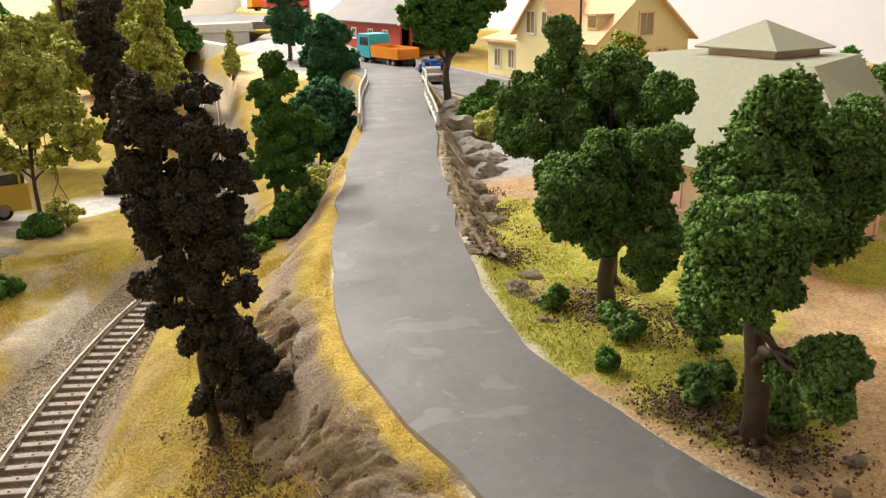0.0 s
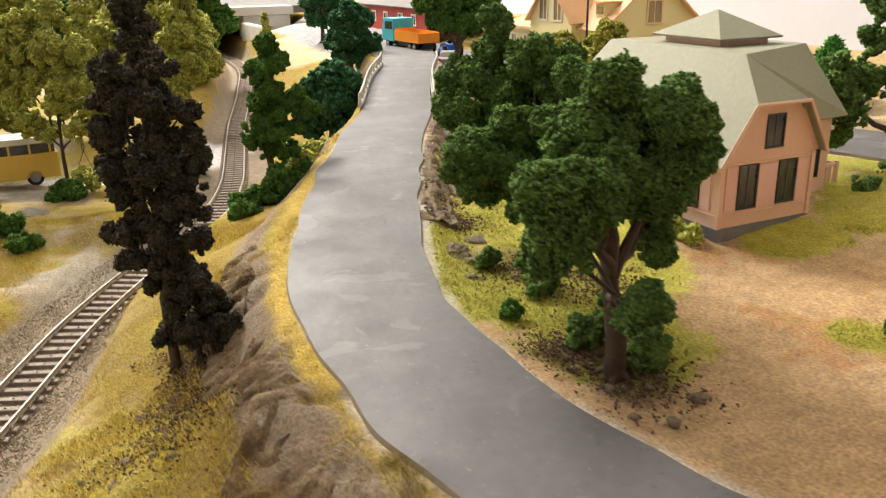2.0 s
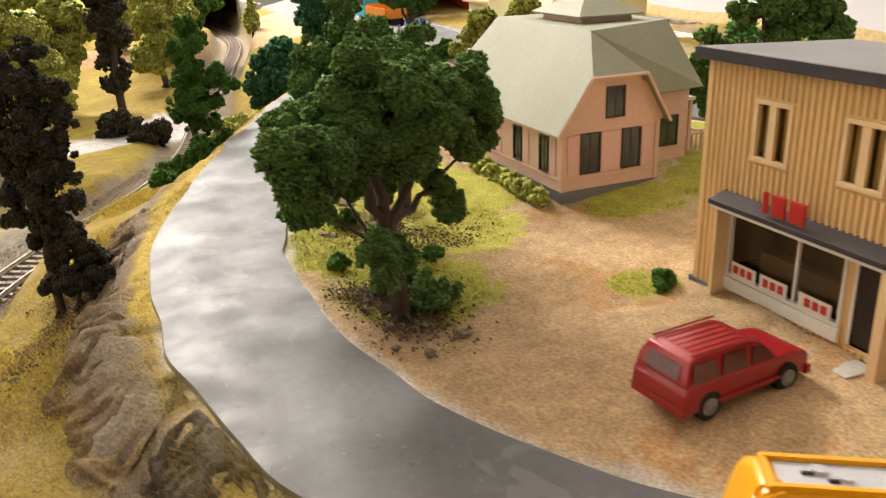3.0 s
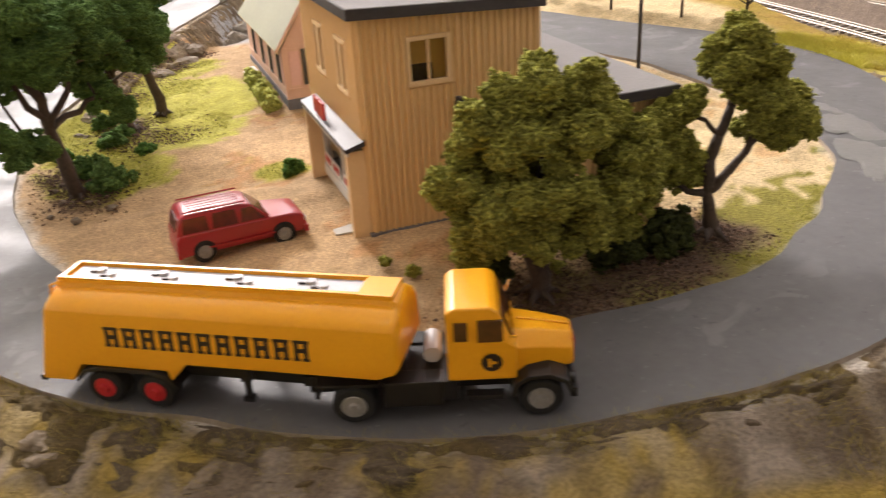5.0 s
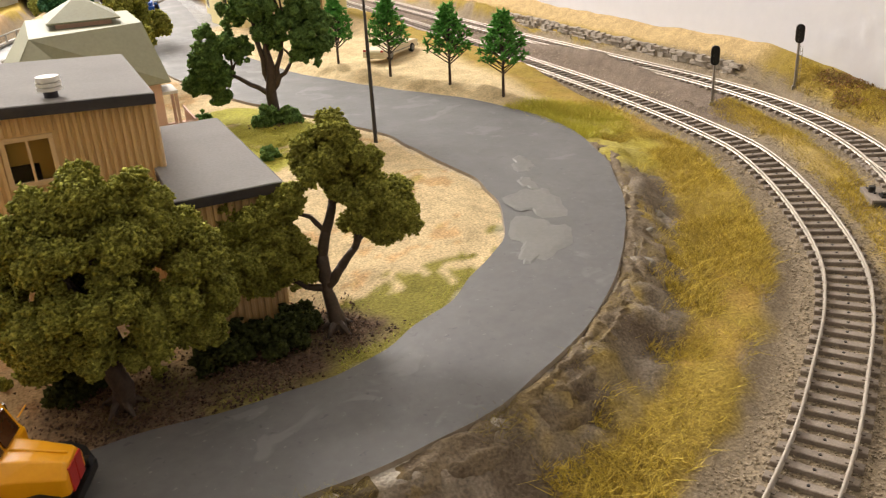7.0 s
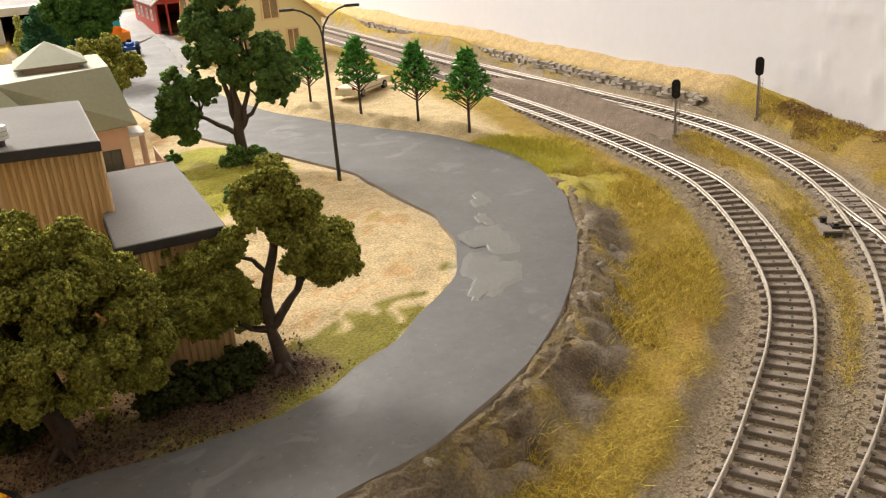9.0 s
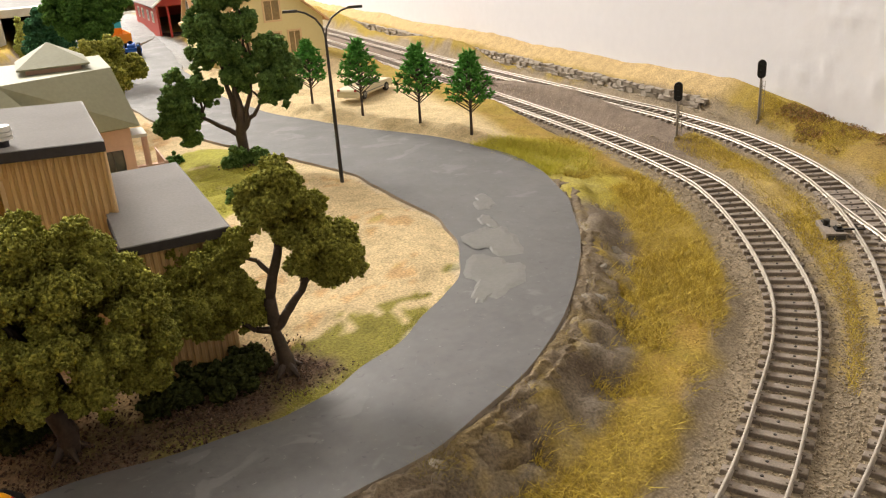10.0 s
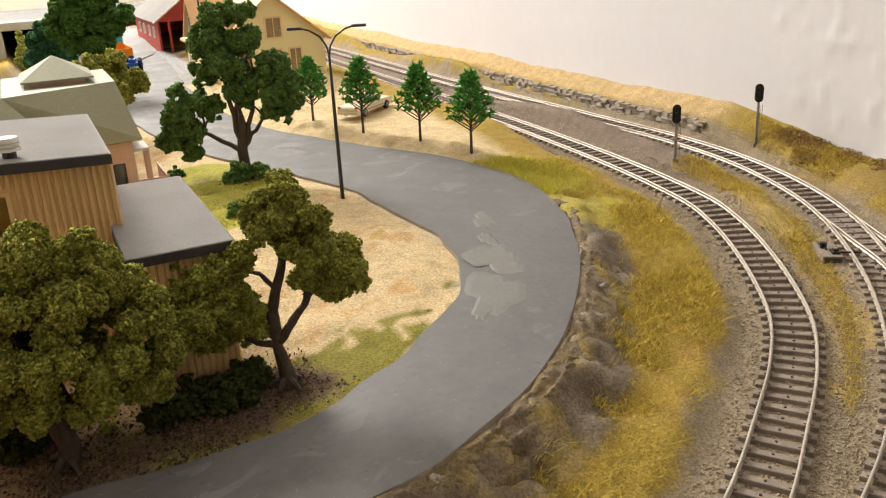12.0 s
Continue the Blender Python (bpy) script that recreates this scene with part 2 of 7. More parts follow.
# ---------------------------------------------------------------- the lie of the land
# Road: x, y, height, width
ROAD_HILL = [(18, 96, 10.2, 9), (13, 82, 10.4, 7), (8, 69, 10.5, 5.2), (3.2, 60, 10.2, 5.2), (-1.3, 50.5, 9.7, 5.2),
             (-5.7, 42.6, 9.35, 5.4), (-9.75, 34.85, 9.05, 5.6), (-13.4, 27.15, 8.5, 5.6), (-15.5, 21.5, 8.2, 5.45),
             (-16.2, 17, 8.1, 5.35), (-16.4, 12.6, 7.95, 5.3)]
ROAD_LOOP = [(-15.85, 8.2, 7.8, 5.3), (-14.3, 3.15, 7.65, 5.3), (-11.3, -1.9, 7.55, 4.9), (-7.15, -6.1, 7.5, 4.5), (-1.5, -9.95, 7.45, 3.95),
             (4, -11.0, 7.6, 4.8), (9.6, -11.35, 7.8, 5.1), (14.5, -9.95, 7.95, 5.3), (19.1, -6.95, 8.0, 5.4), (22.95, -2.65, 8.05, 5.3),
             (26.0, 3.3, 8.2, 7.0), (27.0, 10.5, 8.35, 9.7), (26, 18, 8.45, 9.2), (22, 27, 8.55, 8.5), (18.5, 37, 8.7, 8),
             (16.8, 48, 8.9, 8), (16.5, 62, 9.3, 8), (17.2, 78, 9.8, 9), (18, 97, 10.2, 9)]
ROAD_A = spline(ROAD_HILL + ROAD_LOOP)
TRACK_1 = spline([(5, -26, 6.2), (14, -22.2, 6.25), (21.4, -18.3, 6.3), (26.4, -14.9, 6.35), (30.2, -12.0, 6.4), (33.4, -8.8, 6.5), (36.7, -3.8, 6.8),
                  (39.2, 1.3, 7.1), (40.5, 6, 7.3), (41.7, 16.5, 7.5), (42.3, 33.6, 7.8), (42.3, 65, 8.4), (41.5, 130, 9.5)])
TRACK_2 = spline([(12, -26.4, 6.2), (20, -22.6, 6.25), (28.7, -18.3, 6.3), (34.6, -14, 6.4), (40.3, -8.1, 6.8), (45.4, -0.4, 7.2), (48.3, 8, 7.4),
                  (49.4, 17, 7.5), (48.9, 28, 7.7), (47.2, 60, 8.3), (45.8, 130, 9.5)])
TRACK_3 = spline([(44.6, -1.8, 7.15), (42.9, -5.4, 7.0), (41.2, -8.9, 6.85), (37, -14.6, 6.6), (30.5, -20.4, 6.4)])
TRACK_W = spline([(-33.0, 18, 3.15), (-28.8, 27.3, 3.15), (-25.6, 34.5, 3.15), (-21.9, 41, 3.2), (-18.3, 46.2, 3.2), (-14.8, 52.5, 3.2),
                  (-12.2, 59.5, 3.25), (-10, 68, 3.3), (-6, 84, 3.6), (0, 105, 4.2), (5.6, 130, 4.7), (7, 165, 5.0)])
GRASS_LINE = spline([(45.2, 9.5), (44.2, 4.5), (42.2, 0.1), (39.5, -4.5), (37, -8), (34.5, -11), (30, -14.5)])
# Heights of banks, cuttings and slopes: x, y, z
BANKS_EAST = [(-11, 20.9, 7.5), (-10.9, 11.5, 7.4), (-3.7, 11.7, 7.4), (0.7, 19.3, 7.6), (0, 0, 7.9), (-5, 1, 7.7), (0.4, -4, 7.8), (11.4, -5, 7.7),
              (20, 0, 8.0), (19, 12, 8.4), (31, 17, 8.7), (12, 35, 8.5), (5, 45, 8.4), (30, 40, 9), (30, 60, 9.4), (30, 100, 10.2),
              ]
BANKS_LINE = [(17.4, -14.4, 6.3), (29, -2, 6.9), (34, 6, 7.4), (38, 16, 7.6), (45, 5, 7.3), (44, -9, 6.6), (53.5, -12, 7.4), (53.5, 2, 8.1), (53.5, 8, 8.8), (53.5, 15, 9.8), (53.5, 26, 10.6),
              (53.5, 50, 10.7), (53.5, 95, 10.8), (51.3, 20, 8.2), (51.3, 45, 8.3), (51.3, 80, 8.8), (0, -16, 6.6), (8, -20, 6.0), (-12, -12, 6.2), (-4, -26, 5.4)]
BANKS_WEST = [(-20.6, 16, 8.0), (-21.6, 18.5, 6.2), (-22.4, 23.6, 5.0), (-23.4, 24.6, 4.9), (-26.5, 25.5, 3.3), (-19, 25, 7.6), (-16, 32, 7.4),
              (-14, 42, 6.2), (-9, 48, 6.4), (-26.5, 51, 4.0), (-26, 44.5, 3.6), (-32, 38, 3.8), (-34, 50, 5.0), (-24, 57, 3.9), (-9, 56, 4.0),
              (-2, 66, 5.0), (-40, 30, 4.5), (-30, 8, 4.0), (-22, 8, 5.6), (-21, 0, 5.6), (-60, 60, 5), (-20, 95, 4.6), (-30, 130, 6), (2, 44, 7.4),
              (5, 52, 7.2), (10, 60, 8.6), (14, 130, 10.5), (-2, 138, 5.5), (-60, 0, 4)]


def fit_land():
    p = np.array(BANKS_EAST + BANKS_LINE + BANKS_WEST)
    d = np.sqrt(((p[:, None, :2] - p[None, :, :2]) ** 2).sum(-1) + 2.0)
    k = np.zeros((len(p) + 1, len(p) + 1))
    k[:-1, :-1] = -d + np.eye(len(p)) * 0.02
    k[-1, :-1] = k[:-1, -1] = 1
    return p, np.linalg.solve(k, np.append(p[:, 2], 0))


LAND_P, LAND_W = fit_land()


def nearest(path, x, y):
    """Distance to a path, and the index of the nearest sample."""
    x, y = np.atleast_1d(x), np.atleast_1d(y)
    best, idx = np.full(x.shape, 1e9), np.zeros(x.shape, int)
    for i in range(0, len(path)):
        d = (x - path[i, 0]) ** 2 + (y - path[i, 1]) ** 2
        m = d < best
        best[m], idx[m] = d[m], i
    return np.sqrt(best), idx


def height(x, y):
    """Height of the ground in cm."""
    x, y = np.atleast_1d(np.asarray(x, float)), np.atleast_1d(np.asarray(y, float))
    z = np.full(x.shape, LAND_W[-1])
    for p, w in zip(LAND_P, LAND_W):
        z = z - w * np.sqrt((x - p[0]) ** 2 + (y - p[1]) ** 2 + 2.0)
    for tr, half, fall in ((TRACK_W, 1.9, 2.2), (TRACK_1, 1.9, 1.6), (TRACK_2, 1.9, 1.6), (TRACK_3, 1.9, 1.6)):
        d, i = nearest(tr, x, y)
        t = smooth01((d - half) / fall)
        z = (tr[i, 2] - 0.42) * (1 - t) + z * t
    # stone kerb and sand strip against the back wall
    base = 7.75 + 0.012 * (y - 12)
    strip_z = base + 0.75 * smooth01((x - 51.1) / 0.5) + np.clip(x - 51.5, 0, 2) * 0.85
    t = smooth01((x - 50.3) / 0.6) * smooth01((y - 10) / 6)
    z = np.where(x > 50.9, strip_z, base) * t + z * (1 - t)
    d, i = nearest(ROAD_A, x, y)
    half = ROAD_A[i, 3] / 2
    t = smooth01((d - half - 0.25) / 2.2)
    # the bridge: the ground falls away under it
    br = (ROAD_A[i, 1] > 53) & (ROAD_A[i, 1] < 66) & (i < 130)
    rz = ROAD_A[i, 2] - 0.22 - np.where(br, 3.5, 0)
    return rz * (1 - t) + z * t


def ground(x, y):
    return float(height(x, y)[0])


def path_frame(path):
    d = np.gradient(path[:, :2], axis=0)
    d /= np.linalg.norm(d, axis=1)[:, None]
    return d, np.stack([-d[:, 1], d[:, 0]], 1)


# ---------------------------------------------------------------- terrain
def blend(c, mask, col):
    m = np.clip(mask, 0, 1)[..., None]
    return c * (1 - m) + np.array(col) * m


def vnoise(x, y, s, seed=0):
    """Smooth value noise on arrays, about -1 to 1, with features of s cm."""
    rng = np.random.RandomState(seed)
    tab = rng.rand(256, 256) * 2 - 1
    u, v = x / s + 1000, y / s + 1000
    iu, iv = np.floor(u).astype(int), np.floor(v).astype(int)
    fu, fv = smooth01(u - iu), smooth01(v - iv)
    g = lambda a, b: tab[a % 256, b % 256]
    return (g(iu, iv) * (1 - fu) + g(iu + 1, iv) * fu) * (1 - fv) + (g(iu, iv + 1) * (1 - fu) + g(iu + 1, iv + 1) * fu) * fv


SAND, YELLOW = (0.62, 0.49, 0.285), (0.33, 0.24, 0.05)
GRAVEL, PALE = (0.29, 0.235, 0.165), (0.62, 0.60, 0.58)
ROAD_NRM = path_frame(ROAD_A)[1]


def road_side(x, y):
    d, i = nearest(ROAD_A, x, y)
    sd = (x - ROAD_A[i, 0]) * ROAD_NRM[i, 0] + (y - ROAD_A[i, 1]) * ROAD_NRM[i, 1]
    return d, i, sd


def spot(x, y, cx, cy, r, soft=0.5):
    return 1 - smooth01((np.hypot(x - cx, y - cy) - r * (1 - soft)) / (r * soft))


def cover(x, y):
    n1, n2, n3 = vnoise(x, y, 3.0, 1), vnoise(x, y, 1.1, 2), vnoise(x, y, 0.45, 3)
    w = n1 * 0.5 + n2 * 0.35 + n3 * 0.25
    d, i, sd = road_side(x, y)
    edge = d - ROAD_A[i, 3] / 2
    c = np.broadcast_to(np.array(YELLOW), x.shape + (3,)).copy()
    c = blend(c, (w - 0.1) * 2.5, (0.36, 0.24, 0.06))
    c = blend(c, smooth01((-21 - x) * 0.25) * smooth01((w + 0.5) * 1.5) * 0.75, (0.43, 0.34, 0.17))
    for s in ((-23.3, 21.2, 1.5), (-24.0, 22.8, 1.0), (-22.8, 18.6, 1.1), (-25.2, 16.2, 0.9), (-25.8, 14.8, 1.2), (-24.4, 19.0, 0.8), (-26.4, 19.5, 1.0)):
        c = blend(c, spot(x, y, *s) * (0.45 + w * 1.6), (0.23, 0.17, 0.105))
    c = blend(c, smooth01((vnoise(x, y, 1.6, 75) - 0.15) * 3) * smooth01((-14 - x) * 0.4) * 0.5, (0.40, 0.36, 0.05))
    # inside of the loop: sand, with moss round the trees and houses
    inner = (sd > 0) & (x < 33) & (y < 120)
    tan = smooth01((x - 2) * 0.12)[..., None]
    c = np.where(inner[..., None], np.array((0.45, 0.31, 0.17)) * (1 + 0.22 * vnoise(x, y, 6.0, 74))[..., None] * (1 - tan) + np.array(SAND) * tan, c)
    c = np.where((inner & (w > 0.36))[..., None], c * np.array((0.92, 0.78, 0.68)), c)
    moss = np.zeros_like(x)
    for s in ((-10, 19, 6.5), (-5.5, 18.5, 4.6), (-4.5, 23, 5.0), (-9.5, 13.5, 4.6), (-5, 26, 6), (-6, 34, 6), (4, 17.8, 3.2), (9, 18, 4), (-11.5, 25, 4), (-1.5, 9.6, 1.8),
              (12.5, 15, 4.5), (16, 20, 4.8), (15, 25, 3.5), (12, 20, 5), (13.0, -6, 2.6), (7.0, -8.4, 2.4), (10.6, -8.0, 2.4), (9.5, -6.8, 3.2), (5, -7.2, 2.6)):
        moss = np.maximum(moss, spot(x, y, *s))
    verge = smooth01((21.8 - x) / 7.5) * 3.1 - edge + w * 1.5 + n3 * 0.8
    moss = np.maximum(moss, smooth01(verge * 0.9) * 1.0 * (y < 1.5) * smooth01((x - 3) * 0.5))
    # below y 0 the moss is darker: tree shade put into its colour
    g = np.where((y < 0)[..., None], np.array((0.26, 0.235, 0.05)), np.array((0.40, 0.375, 0.065)))
    mm = np.where(inner, smooth01((moss + w * 0.45 + vnoise(x, y, 0.4, 73) * 0.3 - 0.3) * 2.4), 0)[..., None]
    c = c * (1 - mm) + g * mm
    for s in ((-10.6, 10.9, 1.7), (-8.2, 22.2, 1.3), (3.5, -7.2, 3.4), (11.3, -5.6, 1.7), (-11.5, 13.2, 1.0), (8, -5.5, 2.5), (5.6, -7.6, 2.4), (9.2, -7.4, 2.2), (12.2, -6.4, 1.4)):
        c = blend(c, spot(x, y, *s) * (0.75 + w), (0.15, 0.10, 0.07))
    # pale plaster rim of the road, rocky outer bank
    out = (sd < 0) & (edge < 3.4) & (y < 44)
    bank = smooth01((w + 0.55) * 2) * smooth01((3.3 - edge) * 1.2)
    east = out & (x > -14) & (y < 12)
    west = out & ~east
    c = np.where(east[..., None], blend(c, bank * 0.95, (0.16, 0.13, 0.10)), c)
    c = np.where(west[..., None], blend(c, smooth01((1.3 - edge) * 2 + w) * 0.9, (0.50, 0.36, 0.08)), c)
    c = np.where(west[..., None], blend(c, smooth01((edge - 1.0) * 1.5 + w * 0.7) * smooth01((3.2 - edge) * 1.5), (0.28, 0.21, 0.15)), c)
    c = blend(c, smooth01((np.where((sd > 0) & (x > -3), 0.25, np.where((sd < 0) & (y > 6), 0.18, 0.6)) - edge + w * 0.6) * 3) * np.where((sd > 0) & (x > -3), 0.5, 0.85) * (y < 46), (0.58, 0.54, 0.47))
    arc = i * 0.5 + vnoise(x, y, 1.5, 71) * 0.4
    streak = vnoise(arc, edge * 0.2, 0.55, 72)
    wb = smooth01((edge - 0.5 + w * 0.6) * 2) * smooth01((3.6 - edge + w) * 1.2) * (sd < 0) * ((y < 27) | (x > -14)) * smooth01((y - 4) * 0.5)
    c = blend(c, wb * 0.9, (0.25, 0.19, 0.135))
    eb = (sd < 0) * smooth01((3.0 - edge) * 1.2) * (y < 14)
    # same noise as the relief: grooves tinted dark, crests pale, as painted shading
    c = blend(c, np.clip(np.maximum(wb, eb * 0.8) * streak * 1.2, 0, 0.8), (0.31, 0.265, 0.215))
    c = blend(c, np.clip(-np.maximum(wb, eb * 0.8) * streak * 1.2, 0, 0.8), (0.12, 0.09, 0.065))
    # gravel of the tracks
    for tr, r in ((TRACK_W, 3.4), (TRACK_1, 3.1), (TRACK_2, 3.0), (TRACK_3, 2.8)):
        dt, _ = nearest(tr, x, y)
        c = blend(c, smooth01((r - dt + w * 0.8) * 1.4), GRAVEL)
    # dark earth between the far tracks, sand by the back wall
    c = blend(c, (smooth01((x - 40) * 0.5) * smooth01((48.5 - x) * 0.6) * smooth01((y - 7) * 0.3)), (0.215, 0.17, 0.135))
    c = blend(c, smooth01((x - 51.4) * 1.5) * smooth01((y - 13) * 0.25), (0.51, 0.375, 0.19))
    c = blend(c, smooth01((x - 14) * 0.4) * smooth01((36.5 - x) * 0.5) * smooth01((y - 15.5) * 0.6) * smooth01((70 - y) * 0.2) * (sd < 0), SAND)
    c = blend(c, smooth01((x - 26) * 0.5) * smooth01((37 - x) * 0.5) * smooth01((y - 2) * 0.5) * smooth01((15.5 - y) * 0.6) * (sd < 0) * 0.8, (0.42, 0.36, 0.06))
    c = blend(c, smooth01((x - 47) * 0.4) * smooth01((9 - y) * 0.3) * smooth01((w + 0.2) * 3) * 0.8, (0.30, 0.21, 0.07))
    c = blend(c, smooth01((1.3 + w * 1.6 - nearest(GRASS_LINE, x, y)[0]) * 1.2) * 0.7, (0.42, 0.31, 0.10))
    # the yard by the red barn and the lane in the valley
    c = blend(c, smooth01((y - 62) * 0.2) * smooth01((x - 10) * 0.5) * smooth01((26 - x) * 0.5), (0.33, 0.33, 0.335))
    dl, _ = nearest(LANE, x, y)
    c = blend(c, smooth01((2.6 - dl + w * 0.3) * 2.5), PALE)
    # rock outcrops of the valley side
    rock = smooth01((vnoise(x, y, 4.5, 8) + w * 0.5 - 0.25) * 4) * smooth01((-22 - x) * 0.5) * smooth01((y - 36) * 0.2)
    c = blend(c, rock * 0.8, (0.42, 0.38, 0.32))
    c = blend(c, smooth01((7.2 - np.hypot((x - 4.5) * 1.0, (y - 50) * 0.55)) * 0.6) * (sd > 0), (0.36, 0.36, 0.36))
    return c


LANE = spline([(-60, 66), (-34, 61.5), (-26, 61.8), (-19, 64.5), (-13, 69), (-9, 74)], 1.0)


def axis_steps(a, b, c, d, fine, coarse):
    return np.concatenate([np.arange(a, b, coarse), np.arange(b, c, fine), np.arange(c, d, coarse)])


def build_terrain():
    xs = axis_steps(-140, -32, 52, 58.01, 0.36, 2.0)
    ys = axis_steps(-60, -24, 64, 262, 0.36, 1.6)
    x, y = np.meshgrid(xs, ys)
    shape = x.shape
    x, y = x.ravel(), y.ravel()
    z = height(x, y)
    d, i, sd = road_side(x, y)
    edge = d - ROAD_A[i, 3] / 2
    rough = smooth01((edge - 0.2) * 0.8)
    for tr in (TRACK_W, TRACK_1, TRACK_2, TRACK_3):
        rough = rough * smooth01((nearest(tr, x, y)[0] - 1.8) * 0.6)
    bank = smooth01((3.2 - edge) * 1.0) * (sd < 0)
    z = z + rough * (vnoise(x, y, 5, 4) * 0.22 + vnoise(x, y, 1.7, 5) * 0.12 + vnoise(x, y, 0.8, 6) * (0.05 + 0.16 * bank))
    z = z + rough * bank * np.abs(vnoise(x * 0.9 + y * 0.5, y, 1.3, 9)) * 0.30
    arc = i * 0.5 + vnoise(x, y, 1.5, 71) * 0.4
    z = z + rough * bank * vnoise(arc, edge * 0.2, 0.55, 72) * 0.16
    ny, nx = shape
    a = (np.arange(ny - 1)[:, None] * nx + np.arange(nx - 1)[None, :]).ravel()
    faces = np.stack([a, a + 1, a + nx + 1, a + nx], 1)
    ob = raw_ob("ground", np.stack([x, y, z], 1), faces, M_GROUND, True)
    att = ob.data.color_attributes.new("cover", "FLOAT_COLOR", "POINT")
    col = np.ones((len(x), 4), np.float32)
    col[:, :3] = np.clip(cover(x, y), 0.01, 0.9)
    att.data.foreach_set("color", col.ravel())
    return tagged(ob, "modelled landscape of yellow grass, sand, moss and plaster rock", "ground", kind="structure")


build_terrain()


def bank_strip(name, i0, i1, seed, wide, label, side=-1, tone=1.0, start=-0.12):
    """The carved plaster crag under the outer edge of the road: ridges and gullies running down from the rim."""
    rng = np.random.RandomState(seed)
    line = ROAD_A[i0:i1]
    nrm = ROAD_NRM[i0:i1]
    m = (len(line) - 1) * 6
    u = np.linspace(0, len(line) - 1.001, m)
    k = u.astype(int)
    fr = (u - k)[:, None]
    c = line[k] * (1 - fr) + line[k + 1] * fr
    nn = nrm[k] * (1 - fr) + nrm[k + 1] * fr
    e = np.linspace(0.0, 1.0, 30) ** 1.1
    arc = (np.arange(m) * 0.0833)[:, None] + 0 * e[None, :]
    w = wide * (0.8 + 0.35 * vnoise(arc, 0 * arc, 3.0, seed))
    off = c[:, 3:4] / 2 + start * (1 + 0.5 * vnoise(arc, 0 * arc, 1.2, seed + 20)) + e[None, :] * w
    nn = nn * -side
    x, y = c[:, 0:1] - nn[:, 0:1] * off, c[:, 1:2] - nn[:, 1:2] * off
    sh = x.shape
    zz = height(x.ravel(), y.ravel()).reshape(sh)
    warp = vnoise(x, y, 1.4, seed + 1) * 0.5
    big = 1 - np.abs(vnoise(arc + warp, e[None, :] * w * 0.7, 0.95, seed + 2)) * 2
    mid = 1 - np.abs(vnoise(arc + warp, e[None, :] * w * 0.6 + 7, 0.36, seed + 3)) * 2
    lump = vnoise(x, y, 0.5, seed + 10) + 0.6 * vnoise(x, y, 0.22, seed + 11)
    fin = vnoise(arc + warp * 0.6, e[None, :] * w * 0.25, 0.2, seed + 4)
    layer = 1 - np.abs(vnoise(arc * 0.22 + warp * 0.3, e[None, :] * w + warp * 0.25, 0.34, seed + 12)) * 2 + 0.5 * vnoise(arc * 0.3, e[None, :] * w + warp * 0.2, 0.15, seed + 13)
    layer = layer * (0.0 if start > 0 else 1.0)
    fade = smooth01(e * 7)[None, :] * smooth01((1 - e) * 4)[None, :]
    z = zz + fade * (0.02 + big * (0.07 if start > 0 else 0.05) + mid * (0.14 if start > 0 else 0.03) + fin * (0.06 if start > 0 else 0.04) + lump * (0.04 if start > 0 else 0.02) + layer * 0.11) - smooth01((e - 0.82) * 6)[None, :] * 0.5 - (1 - smooth01(e * 9))[None, :] * 0.06
    x = x - nn[:, 0:1] * fade * mid * 0.12
    y = y - nn[:, 1:2] * fade * mid * 0.12
    col = np.ones((m * len(e), 4), np.float32)
    # The relief also tints: gullies darker, ridges paler, shading put into the colour.
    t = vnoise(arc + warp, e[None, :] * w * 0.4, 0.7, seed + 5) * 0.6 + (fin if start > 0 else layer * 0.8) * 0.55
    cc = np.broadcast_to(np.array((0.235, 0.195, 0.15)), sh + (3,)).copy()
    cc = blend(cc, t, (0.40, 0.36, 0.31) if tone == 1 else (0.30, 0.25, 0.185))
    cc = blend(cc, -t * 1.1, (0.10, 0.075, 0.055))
    g = vnoise(x, y, 1.6, seed + 7) + vnoise(x, y, 0.5, seed + 8) * 0.6
    cc = blend(cc, np.clip((g - 0.3) * 1.2, 0, 0.5) if tone > 0.7 else np.clip(g * 1.5 + 0.2, 0, 0.8), (0.25, 0.19, 0.08))
    cc = cc * np.array((1.0, 0.95, 0.86)) if tone < 1 else cc
    if start > 0:
        cc = cc * np.array((0.86, 0.75, 0.61))
    rim = smooth01(1 - e * 8)[None, :] * (start < 0) * (vnoise(x, y, 0.6, seed + 9) * 0.9 + 0.35)
    cc = blend(cc, rim, (0.60, 0.57, 0.51))
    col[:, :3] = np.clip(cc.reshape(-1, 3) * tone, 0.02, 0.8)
    a = (np.arange(m - 1)[:, None] * len(e) + np.arange(len(e) - 1)[None, :]).ravel()
    f = np.stack([a, a + len(e), a + len(e) + 1, a + 1], 1)[:, ::-side]
    ob = raw_ob(name, np.stack([x.ravel(), y.ravel(), z.ravel()], 1), f, M_GROUND)
    att = ob.data.color_attributes.new("cover", "FLOAT_COLOR", "POINT")
    att.data.foreach_set("color", col.ravel())
    return tagged(ob, label, "rock bank", kind="structure")


def road_index(x, y):
    return int(nearest(ROAD_A, np.array([x]), np.array([y]))[1][0])


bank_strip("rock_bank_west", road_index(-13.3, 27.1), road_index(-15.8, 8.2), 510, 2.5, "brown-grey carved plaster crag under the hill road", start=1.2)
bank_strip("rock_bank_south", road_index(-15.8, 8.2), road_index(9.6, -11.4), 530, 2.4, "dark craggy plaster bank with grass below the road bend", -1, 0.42)
